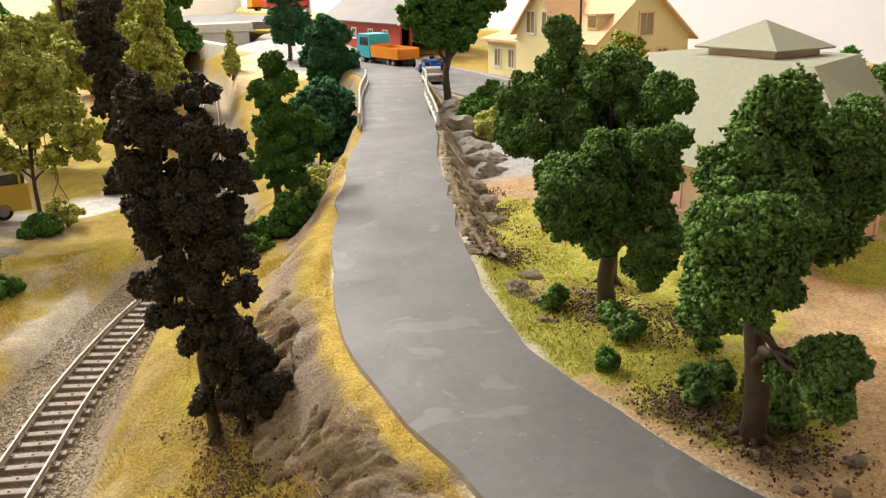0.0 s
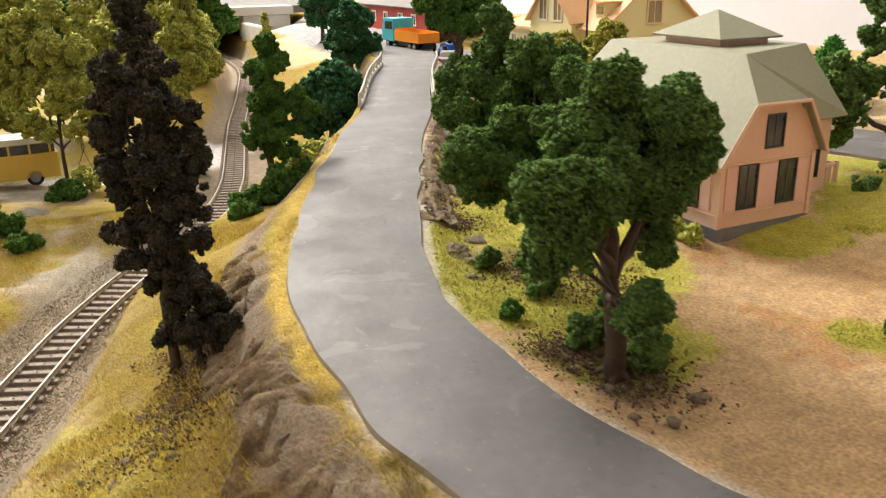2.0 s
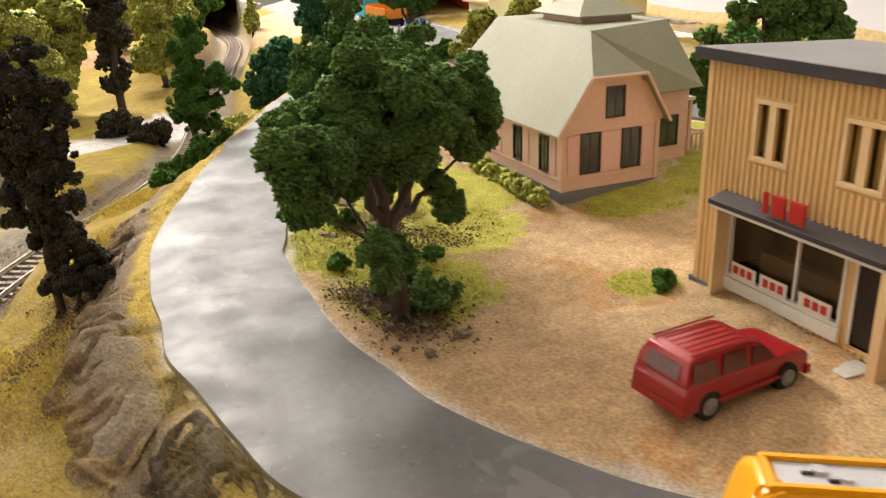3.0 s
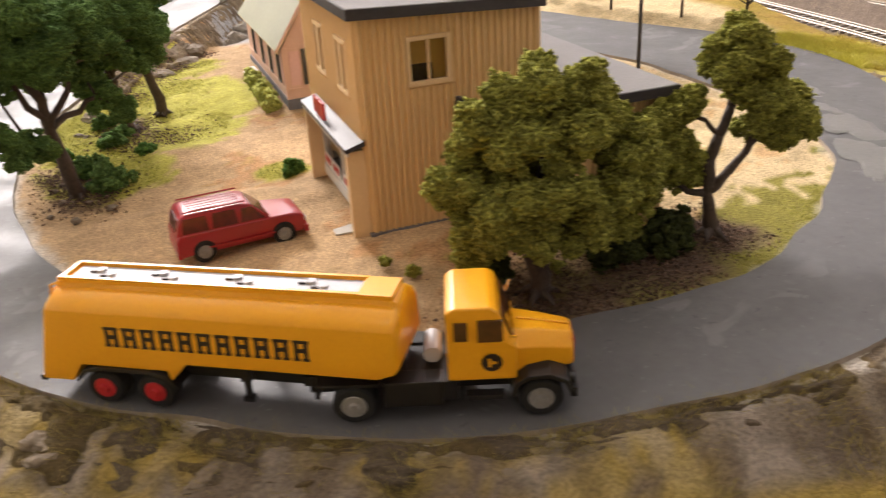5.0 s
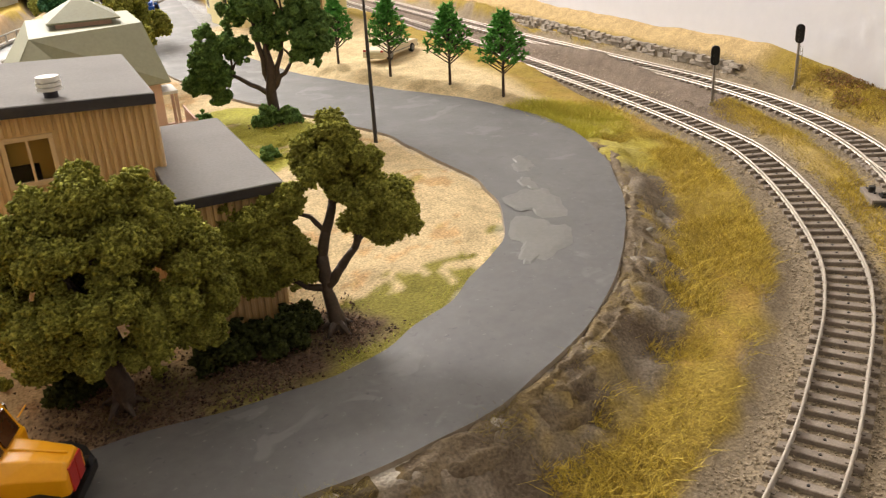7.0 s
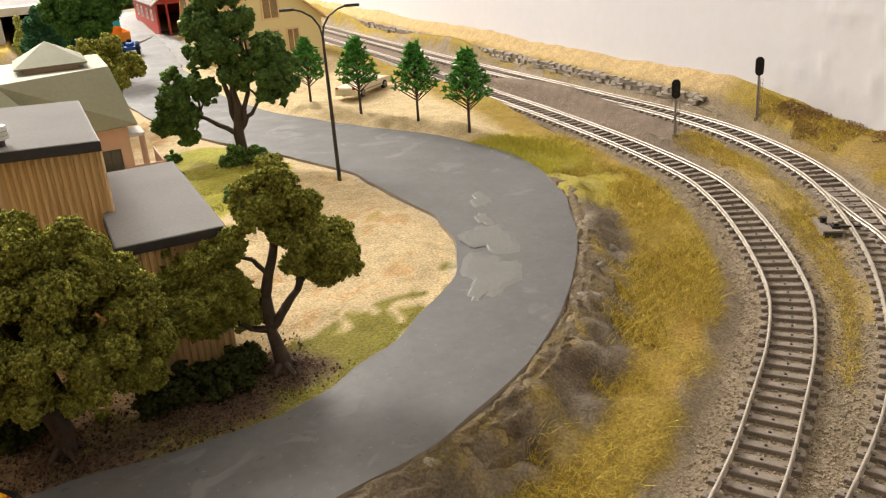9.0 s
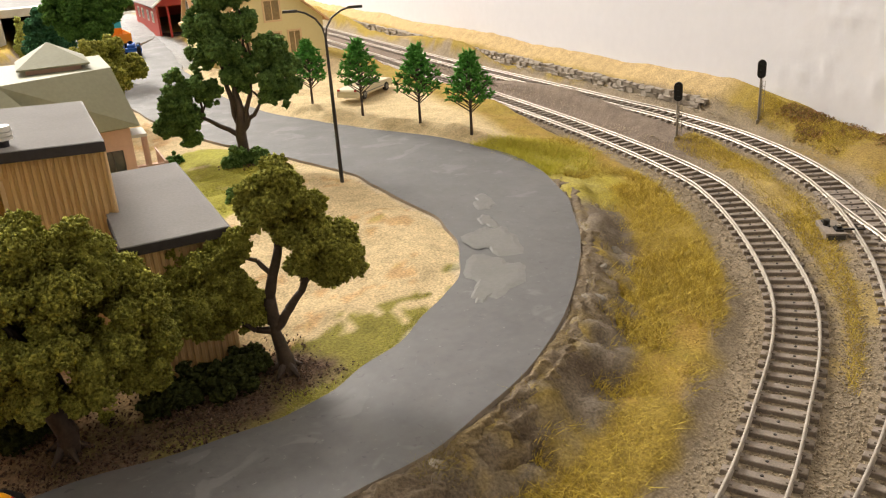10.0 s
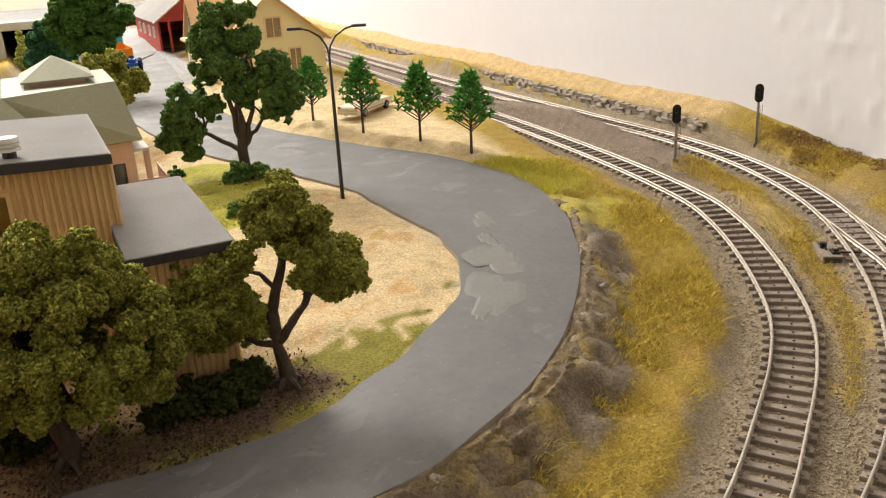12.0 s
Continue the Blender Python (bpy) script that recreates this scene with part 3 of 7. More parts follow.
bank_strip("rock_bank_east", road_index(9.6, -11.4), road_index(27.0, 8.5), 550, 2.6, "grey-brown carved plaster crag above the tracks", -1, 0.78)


bank_strip("rock_bank_inner", road_index(0.5, 53), road_index(-12.8, 27.6), 570, 2.5, "brown and grey plaster verge with rocks beside the hill road", 1, 0.9)


def build_road():
    n, k = len(ROAD_A), 14
    rng = np.random.RandomState(3)
    prof = np.linspace(-1, 1, k)
    wob = np.stack([vnoise(np.arange(n) * 0.5, np.zeros(n), 2.2, 21), vnoise(np.arange(n) * 0.5, np.zeros(n), 2.2, 22)], 1) * 0.16
    v = []
    for i in range(n):
        half = ROAD_A[i, 3] / 2
        for q, t in enumerate(prof):
            w = half + (wob[i, 0] if t > 0 else wob[i, 1])
            px, py = ROAD_A[i, 0] + ROAD_NRM[i, 0] * t * w, ROAD_A[i, 1] + ROAD_NRM[i, 1] * t * w
            v.append((px, py, ROAD_A[i, 2] - 0.05 * t * t))
    v = np.array(v)
    v[:, 2] += vnoise(v[:, 0], v[:, 1], 2.5, 31) * 0.025 + vnoise(v[:, 0], v[:, 1], 0.7, 32) * 0.008
    top = v.reshape(n, k, 3)
    a = (np.arange(n - 1)[:, None] * k + np.arange(k - 1)[None, :]).ravel()
    sets = [(v, np.stack([a, a + 1, a + k + 1, a + k], 1))]
    for col, sg in ((0, -1), (k - 1, 1)):
        hi, lo = top[:, col].copy(), top[:, col].copy()
        lo[:, 2] -= 0.34
        lo[:, :2] += ROAD_NRM * sg * (0.05 + 0.06 * rng.rand(n)[:, None])
        w = np.stack([hi, lo], 1).reshape(-1, 3)
        a = np.arange(n - 1) * 2
        q = np.stack([a, a + 1, a + 3, a + 2], 1)
        sets.append((w, q if sg < 0 else q[:, ::-1]))
    ob = raw_ob("road", *sets[0], M_ROAD, True)
    side = raw_ob("road_edge", *join(*sets[1:]), M_EDGE, True)
    tagged(side, "brown plaster edge under the road surface", "kerb", kind="structure")
    return tagged(ob, "grey painted plaster road with a worn uneven edge", "road", kind="structure")


build_road()
M_WORN = mat("bare_plaster_patch", (0.205, 0.205, 0.192), (0.125, 0.125, 0.12), 60, 500, 0.42, 0.3, 0.0004, contrast=0.9)


def worn_patch(x, y, rx, ry, rz, seed):
    """A scraped place in the road paint, where a thin coat of bare plaster shows."""
    rng = np.random.RandomState(seed)
    n = 26
    ph = rng.uniform(0, 6.28, 4)
    lay = []
    for up, grow in ((0.03, 1.0), (0.0, 1.3)):
        a = np.arange(n) / n * 2 * math.pi
        r = grow * (1 + 0.22 * np.sin(2 * a + ph[0]) + 0.16 * np.sin(3 * a + ph[1]) + 0.1 * np.sin(7 * a + ph[2]))
        px, py = rx * r * np.cos(a), ry * r * np.sin(a)
        c, q = math.cos(rz), math.sin(rz)
        wx, wy = x + px * c - py * q, y + px * q + py * c
        wz = ROAD_A[nearest(ROAD_A, wx, wy)[1], 2] + up
        lay.append([(wx[k], wy[k], wz[k]) for k in range(n)])
    bm = bmesh.new()
    hi, lo = [[bm.verts.new(v) for v in ring] for ring in lay]
    bm.faces.new(hi)
    for k in range(n):
        bm.faces.new((lo[k], lo[(k + 1) % n], hi[(k + 1) % n], hi[k]))
    ob = mesh_ob("worn_patch", bm, M_WORN)
    return tagged(ob, "pale worn plaster patch in the road paint", "road patch", kind="structure")


worn_patch(23.6, 0.5, 0.95, 1.5, -0.5, 1)
worn_patch(21.6, -3.0, 1.0, 1.7, -0.7, 2)
worn_patch(24.6, 2.9, 0.35, 0.7, -0.3, 3)
worn_patch(25.9, 5.6, 0.5, 0.9, -0.2, 4)
worn_patch(20.3, -4.4, 0.3, 0.9, -0.8, 5)


# ---------------------------------------------------------------- railway tracks
M_PIN = mat("track_pin", (0.03, 0.025, 0.022), (0.02, 0.018, 0.016), 300, 900, 0.5)


def strip(path, offs, prof):
    """A profile (across, up) swept along a path at an offset."""
    d, nrm = path_frame(path)
    k = len(prof)
    v = np.array([[(p[0] + q[0] * (o + a), p[1] + q[1] * (o + a), p[2] + u) for a, u in prof] for p, q, o in
                  ((path[i], nrm[i], offs) for i in range(len(path)))]).reshape(-1, 3)
    n = len(path)
    i0 = np.arange(n - 1)[:, None] * k
    j = np.arange(k)[None, :]
    f = np.stack([i0 + j, i0 + (j + 1) % k, i0 + k + (j + 1) % k, i0 + k + j], -1).reshape(-1, 4)
    return v, f


RAIL_PROF = [(-0.045, 0), (0.045, 0), (0.045, -0.07), (0.018, -0.09), (0.018, -0.19), (0.07, -0.21), (0.07, -0.24), (-0.07, -0.24), (-0.07, -0.21),
             (-0.018, -0.19), (-0.018, -0.09), (-0.045, -0.07)]


def build_track(name, path, label, m_sleeper, upto=None):
    root = thing(name, label, "railway track", path[0, 0], path[0, 1], 0, kind="structure")
    base = np.array([path[0, 0], path[0, 1], 0])
    seg = path.copy()
    seg[:, :3] -= base
    for o in (-0.87, 0.87):
        v, f = strip(seg, o, RAIL_PROF)
        ob = raw_ob("rail", v, f, M_RAIL)
        ob.parent = root
    bm = boxes((-0.17, -1.22, -0.20, 0.17, 1.22, 0.0))
    bmesh.ops.bevel(bm, geom=[e for e in bm.edges if all(v.co.z > -0.1 for v in e.verts)], offset=0.025, segments=1, affect="EDGES")
    for q in (-0.87, 0.87):
        box(bm, -0.09, q - 0.17, 0.0, 0.09, q + 0.17, 0.05)
    n0 = len(bm.faces)
    rod(bm, (0, 0, -0.01), (0, 0, 0.035), 0.06, 0.05, 6)
    bm.faces.ensure_lookup_table()
    for q in bm.faces[n0:]:
        q.material_index = 1
    first = mesh_ob("sleeper", bm, [m_sleeper, M_PIN])
    dist = np.concatenate([[0], np.cumsum(np.linalg.norm(np.diff(seg[:, :2], axis=0), axis=1))])
    d, nrm = path_frame(seg)
    rng = random.Random(5)
    at, count, obs = 0.0, 0, [first]
    while at < dist[-1] and count < 260:
        q = [float(np.interp(at, dist, seg[:, c])) for c in range(3)]
        j = int(np.searchsorted(dist, at))
        j = min(j, len(seg) - 1)
        ob = first if count == 0 else new("sleeper", first.data)
        ob.parent = root
        ob.matrix_basis = pose(q[0] * S, q[1] * S, (q[2] - 0.245) * S, 0, 0, math.degrees(math.atan2(d[j, 1], d[j, 0])) + rng.uniform(-1.2, 1.2))
        at += 0.8
        count += 1
    return root


build_track("track_1", TRACK_1[4:], "curved railway track with nickel rails on weathered sleepers", M_SLEEPER2)
build_track("track_2", TRACK_2[4:], "outer curved railway track with nickel rails", M_SLEEPER2)
build_track("track_3", TRACK_3, "siding that branches off the outer track", M_SLEEPER2)
build_track("track_4", TRACK_W, "single railway track in the cutting with dark sleepers", M_SLEEPER)


# ---------------------------------------------------------------- the room
def slab(name, x0, y0, z0, x1, y1, z1, material, label):
    return tagged(mesh_ob(name, boxes((x0, y0, z0, x1, y1, z1)), material), label, "wall", kind="structure")


M_ROOM = mat("room_paint", (0.78, 0.76, 0.72), (0.72, 0.70, 0.66), 3, 60, 0.9)
# Dark tone picked to hold down light bounced from the south.
M_DIM = mat("bounce_cutting_paint", (0.30, 0.275, 0.245), (0.24, 0.22, 0.20), 3, 60, 0.9)
M_FLOOR = mat("room_floor", (0.20, 0.16, 0.12), (0.14, 0.11, 0.085), 5, 90, 0.6)


def rough_wall():
    """The plastered wall behind the tracks, with trowel marks."""
    ys, zs = axis_steps(-120, -12, 24, 262.1, 0.36, 4.0), axis_steps(-90, 6, 30, 202, 0.36, 4.0)
    y, z = np.meshgrid(ys, zs)
    sh = y.shape
    y, z = y.ravel(), z.ravel()
    zone = smooth01((14 - y) * 0.3)
    x = 53.4 + zone * (-smooth01((vnoise(y, z, 0.8, 42) - 0.4) * 3) * 0.07 + vnoise(y, z, 2.4, 43) * 0.015)
    a = (np.arange(sh[0] - 1)[:, None] * sh[1] + np.arange(sh[1] - 1)[None, :]).ravel()
    f = np.stack([a, a + sh[1], a + sh[1] + 1, a + 1], 1)
    ob = raw_ob("wall_east", np.stack([x, y, z], 1), f, M_WALL, True)
    md = ob.modifiers.new("thickness", "SOLIDIFY")
    md.thickness, md.offset = 0.1, -1
    return tagged(ob, "white rough-plastered room wall", "wall", kind="structure")


rough_wall()
slab("wall_north", -170, 262, -90, 70, 272, 200, M_ROOM, "plain painted room wall")
slab("wall_west", -180, -120, -90, -170, 272, 200, M_ROOM, "plain painted room wall")
# Unseen added wall; its place and dark tone govern the bounced light.
slab("wall_south", -170, -110, -90, 70, -100, 200, M_DIM, "unseen room wall, darkened to cut bounced light")
slab("floor", -180, -110, -100, 70, 272, -90, M_FLOOR, "brown room floor")
slab("ceiling", -180, -110, 200, 70, 272, 210, M_ROOM, "white painted ceiling")


# ---------------------------------------------------------------- buildings
M_BOARD = mat("yellow_board_siding", (0.80, 0.55, 0.27), (0.68, 0.46, 0.21), 25, 400, 0.55, 0.2, 0.0002, contrast=0.9)
M_TRIMW = mat("cream_window_trim", (0.82, 0.60, 0.34), (0.74, 0.53, 0.29), 60, 700, 0.5)
M_WHITE = mat("white_plastic", (0.78, 0.76, 0.72), (0.66, 0.64, 0.60), 60, 700, 0.45)
M_ROOFG = mat("grey_roofing_felt", (0.31, 0.30, 0.295), (0.19, 0.185, 0.185), 30, 900, 0.92, 0.3, 0.0002, spec=0.2, contrast=0.9)
M_FASCIA = mat("dark_fascia", (0.055, 0.048, 0.055), (0.03, 0.027, 0.03), 60, 600, 0.5)
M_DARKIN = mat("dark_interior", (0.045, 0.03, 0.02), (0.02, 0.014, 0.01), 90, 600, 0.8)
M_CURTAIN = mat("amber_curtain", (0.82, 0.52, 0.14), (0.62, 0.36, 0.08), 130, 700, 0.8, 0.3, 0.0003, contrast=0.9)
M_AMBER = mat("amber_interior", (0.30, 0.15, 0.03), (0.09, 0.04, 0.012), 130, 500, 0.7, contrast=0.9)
M_RED = mat("red_paint", (0.52, 0.03, 0.025), (0.40, 0.02, 0.02), 60, 800, 0.4)
M_SALMON = mat("salmon_boarding", (0.74, 0.50, 0.395), (0.65, 0.43, 0.33), 40, 600, 0.6, 0.2, 0.0002)
M_PINK = mat("pink_panel", (0.76, 0.49, 0.45), (0.67, 0.42, 0.38), 40, 600, 0.6)
M_SAGE = mat("sage_green_roof", (0.33, 0.335, 0.235), (0.27, 0.275, 0.195), 18, 500, 0.6, 0.1, 0.0002)
M_PLINTH = mat("grey_plinth", (0.20, 0.20, 0.215), (0.13, 0.13, 0.14), 60, 500, 0.8)
M_PANE = mat("dark_window_pane", (0.05, 0.055, 0.06), (0.02, 0.022, 0.025), 150, 500, 0.12, spec=0.8)
M_FRAMED = mat("dark_window_frame", (0.07, 0.065, 0.06), (0.04, 0.037, 0.035), 60, 500, 0.5)
M_BARN = mat("falu_red_boarding", (0.42, 0.045, 0.03), (0.32, 0.03, 0.02), 40, 500, 0.6)
M_YELL = mat("pale_yellow_wall", (0.82, 0.72, 0.38), (0.76, 0.65, 0.33), 30, 500, 0.6)
M_TILE = mat("orange_roof", (0.76, 0.48, 0.26), (0.68, 0.41, 0.21), 30, 500, 0.65)
M_CONC = mat("pale_concrete", (0.62, 0.60, 0.55), (0.40, 0.38, 0.34), 50, 500, 0.85, 0.5, 0.0006, contrast=0.8)


def glass_mat():
    m = bpy.data.materials.new("clear_plastic_pane")
    m.use_nodes = True
    b = m.node_tree.nodes["Principled BSDF"]
    b.inputs["Base Color"].default_value = (0.9, 0.9, 0.88, 1)
    b.inputs["Transmission Weight"].default_value = 1.0
    b.inputs["Roughness"].default_value, b.inputs["IOR"].default_value = 0.05, 1.3
    return m


M_GLASS = glass_mat()


def window(parent, axis, face, a0, a1, z0, z1, m_frame, m_pane, bars=1, out=-1, t=0.16, name="window", flush=False):
    """A window let into a wall. axis: the way that the wall runs; face: the wall's plane; out: which side is outside."""
    w = new(name)
    w.parent = parent
    def b(u0, u1, v0, v1, d0, d1):
        lo, hi = sorted((face + out * d0, face + out * d1))
        return (u0, lo, v0, u1, hi, v1) if axis == "x" else (lo, u0, v0, hi, u1, v1)
    fr = [b(a0 - t, a1 + t, z1, z1 + t, -0.1, 0.09), b(a0 - t, a1 + t, z0 - t, z0, -0.1, 0.11),
          b(a0 - t, a0, z0, z1, -0.1, 0.09), b(a1, a1 + t, z0, z1, -0.1, 0.09)]
    for i in range(bars):
        c = a0 + (a1 - a0) * (i + 1) / (bars + 1)
        fr.append(b(c - 0.045, c + 0.045, z0, z1, -0.08, 0.04))
    part("window_frame", boxes(*fr, bevel=0.015), m_frame, w)
    part("pane", boxes(b(a0, a1, z0, z1, *((-0.05, 0.02) if flush else (-0.12, -0.06)))), m_pane, w)
    return w


def wall_with_holes(bm, axis, face, th, a0, a1, z0, z1, holes):
    """A wall along an axis with rectangular openings, in one piece."""
    us = sorted({a0, a1, *[h[0] for h in holes], *[h[1] for h in holes]})
    vs = sorted({z0, z1, *[h[2] for h in holes], *[h[3] for h in holes]})
    def solid(i, j):
        if not (0 <= i < len(us) - 1 and 0 <= j < len(vs) - 1):
            return False
        u, v = (us[i] + us[i + 1]) / 2, (vs[j] + vs[j + 1]) / 2
        return not any(h[0] < u < h[1] and h[2] < v < h[3] for h in holes)
    made = {}
    def vert(i, j, k):
        if (i, j, k) not in made:
            d = face + th * k
            made[i, j, k] = bm.verts.new((us[i], d, vs[j]) if axis == "x" else (d, us[i], vs[j]))
        return made[i, j, k]
    for i in range(len(us) - 1):
        for j in range(len(vs) - 1):
            if not solid(i, j):
                continue
            for k in (0, 1):
                bm.faces.new([vert(i, j, k), vert(i + 1, j, k), vert(i + 1, j + 1, k), vert(i, j + 1, k)])
            for di, dj, a, b in ((-1, 0, (i, j), (i, j + 1)), (1, 0, (i + 1, j), (i + 1, j + 1)), (0, -1, (i, j), (i + 1, j)), (0, 1, (i, j + 1), (i + 1, j + 1))):
                if not solid(i + di, j + dj):
                    bm.faces.new([vert(*a, 0), vert(*b, 0), vert(*b, 1), vert(*a, 1)])
    bmesh.ops.recalc_face_normals(bm, faces=bm.faces)
    return bm


def store():
    g = 7.75
    st = thing("store_building", "two-storey yellow board-clad corner shop with a flat grey roof", "building", 0, 0, 0)
    top = 15.93
    near = [(1.95, 3.4, 13.42, 14.95)]
    shop = [(0.75, 1.75, 8.2, 11.0), (2.05, 7.0, 8.55, 11.0), (1.35, 2.75, 13.0, 14.85), (4.9, 6.3, 13.0, 14.85)]
    bm = bmesh.new()
    wall_with_holes(bm, "x", 0, 0.25, 0, 7.0, g - 0.6, top, near)
    part("wall", bm, M_BOARD, st)
    bm = bmesh.new()
    wall_with_holes(bm, "y", 0, 0.25, 0.25, 8.8, g - 0.6, top, shop)
    part("wall", bm, M_BOARD, st)
    part("wall", boxes((6.75, 0.25, g - 0.6, 7.0, 8.8, top)), M_BOARD, st)
    part("wall", boxes((0.25, 8.55, g - 0.6, 6.75, 8.8, top)), M_BOARD, st)
    # battens, one by one
    bat = bmesh.new()
    prism(bat, [(-0.085, 0), (0.085, 0), (0.055, -0.09), (-0.055, -0.09)], "z", 0, 1)
    first = mesh_ob("batten", bat, M_BOARD)
    first.parent = st
    runs = []
    for i in range(27):
        x = 0.14 + i * 0.262
        if near[0][0] - 0.2 < x < near[0][1] + 0.2:
            runs += [(x, 0, 0, g - 0.4, near[0][2] - 0.2), (x, 0, 0, near[0][3] + 0.2, top)]
        else:
            runs.append((x, 0, 0, g - 0.4, top))
    for i in range(33):
        y = 0.14 + i * 0.262
        cuts = [c for c in shop if c[0] - 0.2 < y < c[1] + 0.2]
        lo = g - 0.4
        for c in sorted(cuts, key=lambda c: c[2]):
            runs.append((0, y, -90, lo, c[2] - 0.2))
            lo = c[3] + 0.2
        runs.append((0, y, -90, lo, top))
        runs.append((7.0, y, 90, g - 0.4, top))
    k = 0
    for x, y, rz, z0, z1 in runs:
        if z1 - z0 < 0.3:
            continue
        ob = first if k == 0 else new("batten", first.data)
        k += 1
        ob.parent = st
        ob.matrix_basis = pose(x * S, y * S, z0 * S, 0, 0, rz) @ Matrix.Diagonal((1, 1, z1 - z0, 1))
    part("plinth", boxes((-0.12, -0.12, g - 0.9, 7.1, 8.9, g + 0.12)), M_PLINTH, st, "grey concrete plinth")
    def pitched(bm):
        for v in bm.verts:
            v.co.z += 0.05 + 0.32 * (7.1 - v.co.x) / 7.5
        return bm
    part("roof", pitched(boxes((-0.35, -0.6, 15.72, 7.05, 9.1, 16.02), bevel=0.03)), M_ROOFG, st, "flat grey felt roof")
    part("fascia", pitched(boxes((-0.4, -0.65, 15.62, 7.1, -0.6, 15.99), (-0.4, 9.1, 15.62, 7.1, 9.15, 15.99), (-0.4, -0.6, 15.62, -0.35, 9.1, 15.99),
                         (7.05, -0.6, 15.62, 7.1, 9.1, 15.99))), M_FASCIA, st, "dark roof fascia")
    window(st, "x", 0, 1.98, 3.37, 13.45, 14.92, M_TRIMW, M_GLASS)
    for y0 in (1.4, 4.95):
        w = window(st, "y", 0, y0, y0 + 1.3, 13.05, 14.8, M_TRIMW, M_GLASS)
        part("mullion", boxes((-0.1, y0 + 0.5, 13.05, 0.04, y0 + 0.8, 14.8)), M_TRIMW, w)
    part("room_wall", boxes((1.6, 0.42, 13.1, 3.8, 0.48, 15.5)), M_CURTAIN, st, "amber room wall")
    part("cabinet", boxes((1.7, 0.27, 13.0, 2.9, 0.40, 14.0), bevel=0.02), M_DARKIN, st, "dark cabinet behind the window")
    for y0 in (1.3, 2.1, 4.85, 5.65):
        part("curtain", boxes(*[(0.3 + 0.04 * (q % 2), y0 + q * 0.16, 12.9, 0.38 + 0.04 * (q % 2), y0 + q * 0.16 + 0.16, 15.0) for q in range(4)]), M_CURTAIN, st, "amber window curtain")
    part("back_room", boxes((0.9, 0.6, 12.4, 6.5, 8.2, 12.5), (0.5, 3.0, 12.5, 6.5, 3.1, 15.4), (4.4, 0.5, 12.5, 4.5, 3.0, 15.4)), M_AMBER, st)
    # shop front
    w = window(st, "y", 0, 2.15, 6.9, 8.65, 10.9, M_WHITE, M_GLASS, bars=0, t=0.12, name="shop_window")
    part("glazing_bar", boxes((-0.05, 3.9, 8.65, 0.06, 4.0, 10.9)), M_WHITE, w)
    part("stall_riser", boxes((-0.16, 2.0, 8.05, -0.02, 7.1, 8.5)), M_WHITE, st, "white band under the shop window")
    for y0, w0 in ((2.35, 1.3), (4.15, 1.2), (5.55, 1.15)):
        p = part("poster", boxes((-0.13, y0, 8.66, -0.1, y0 + w0, 9.15)), M_WHITE, st, "white shop poster with red marks")
        part("poster_mark", boxes(*[(-0.155, y0 + 0.15 + q * 0.33, 8.76, -0.132, y0 + 0.37 + q * 0.33, 9.04) for q in range(3)]), M_RED, p)
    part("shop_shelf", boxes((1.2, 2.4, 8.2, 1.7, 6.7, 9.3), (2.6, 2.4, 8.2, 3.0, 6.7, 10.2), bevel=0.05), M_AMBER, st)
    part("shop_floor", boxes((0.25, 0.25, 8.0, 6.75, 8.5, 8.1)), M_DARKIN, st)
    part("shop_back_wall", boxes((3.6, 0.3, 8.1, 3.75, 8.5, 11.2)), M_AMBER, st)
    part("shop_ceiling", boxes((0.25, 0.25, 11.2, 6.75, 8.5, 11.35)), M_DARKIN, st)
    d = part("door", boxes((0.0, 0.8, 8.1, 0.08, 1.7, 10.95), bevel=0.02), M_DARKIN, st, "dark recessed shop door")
    part("door_frame", boxes((-0.05, 0.75, 8.1, 0.1, 0.85, 10.95), (-0.05, 1.65, 8.1, 0.1, 1.75, 10.95)), M_WHITE, d)
    part("porch_wall", boxes((-0.72, 0.05, g - 0.3, -0.02, 0.4, 11.2), bevel=0.03), M_TRIMW, st, "smooth yellow porch side wall")
    part("porch_post", boxes((-0.72, 7.0, g - 0.3, -0.1, 7.15, 11.2)), M_TRIMW, st)
    bm = bmesh.new()
    prism(bm, [(-0.78, 11.2), (-0.78, 11.36), (0.0, 11.6), (0.0, 11.4)], "y", -0.12, 7.45)
    part("canopy", bm, M_FASCIA, st, "dark grey sloping shop canopy")
    part("canopy_edge", boxes((-0.74, -0.1, 11.08, -0.66, 7.4, 11.21)), M_WHITE, st)
    part("doorstep", boxes((-1.35, 0.5, g - 0.25, -0.15, 1.9, g + 0.12), bevel=0.03), M_CONC, st, "grey doorstep slab")
    sign = new("shop_sign")
    sign.parent = st
    tagged(sign, "red shop sign drawn as plain bars")
    for y0, w0 in ((3.3, 0.62), (4.1, 0.55), (4.85, 0.2)):
        part("sign_bar", boxes((-0.72, y0, 11.52, -0.60, y0 + w0, 12.22), bevel=0.04), M_RED, sign)
    part("wall_lamp", boxes((3.55, -0.45, 12.25, 3.95, 0.0, 12.55), (3.65, -0.35, 12.55, 3.85, 0.0, 12.7), bevel=0.05), M_FASCIA, st, "small dark wall lamp")
    v = new("roof_vent")
    v.parent = st
    v.matrix_basis = pose(-0.3 * S, -2.6 * S, 0.16 * S)
    part("vent_base", rods(((4.1, 3.0, 16.0), (4.1, 3.0, 16.3), 0.24), n=20), M_FASCIA, v)
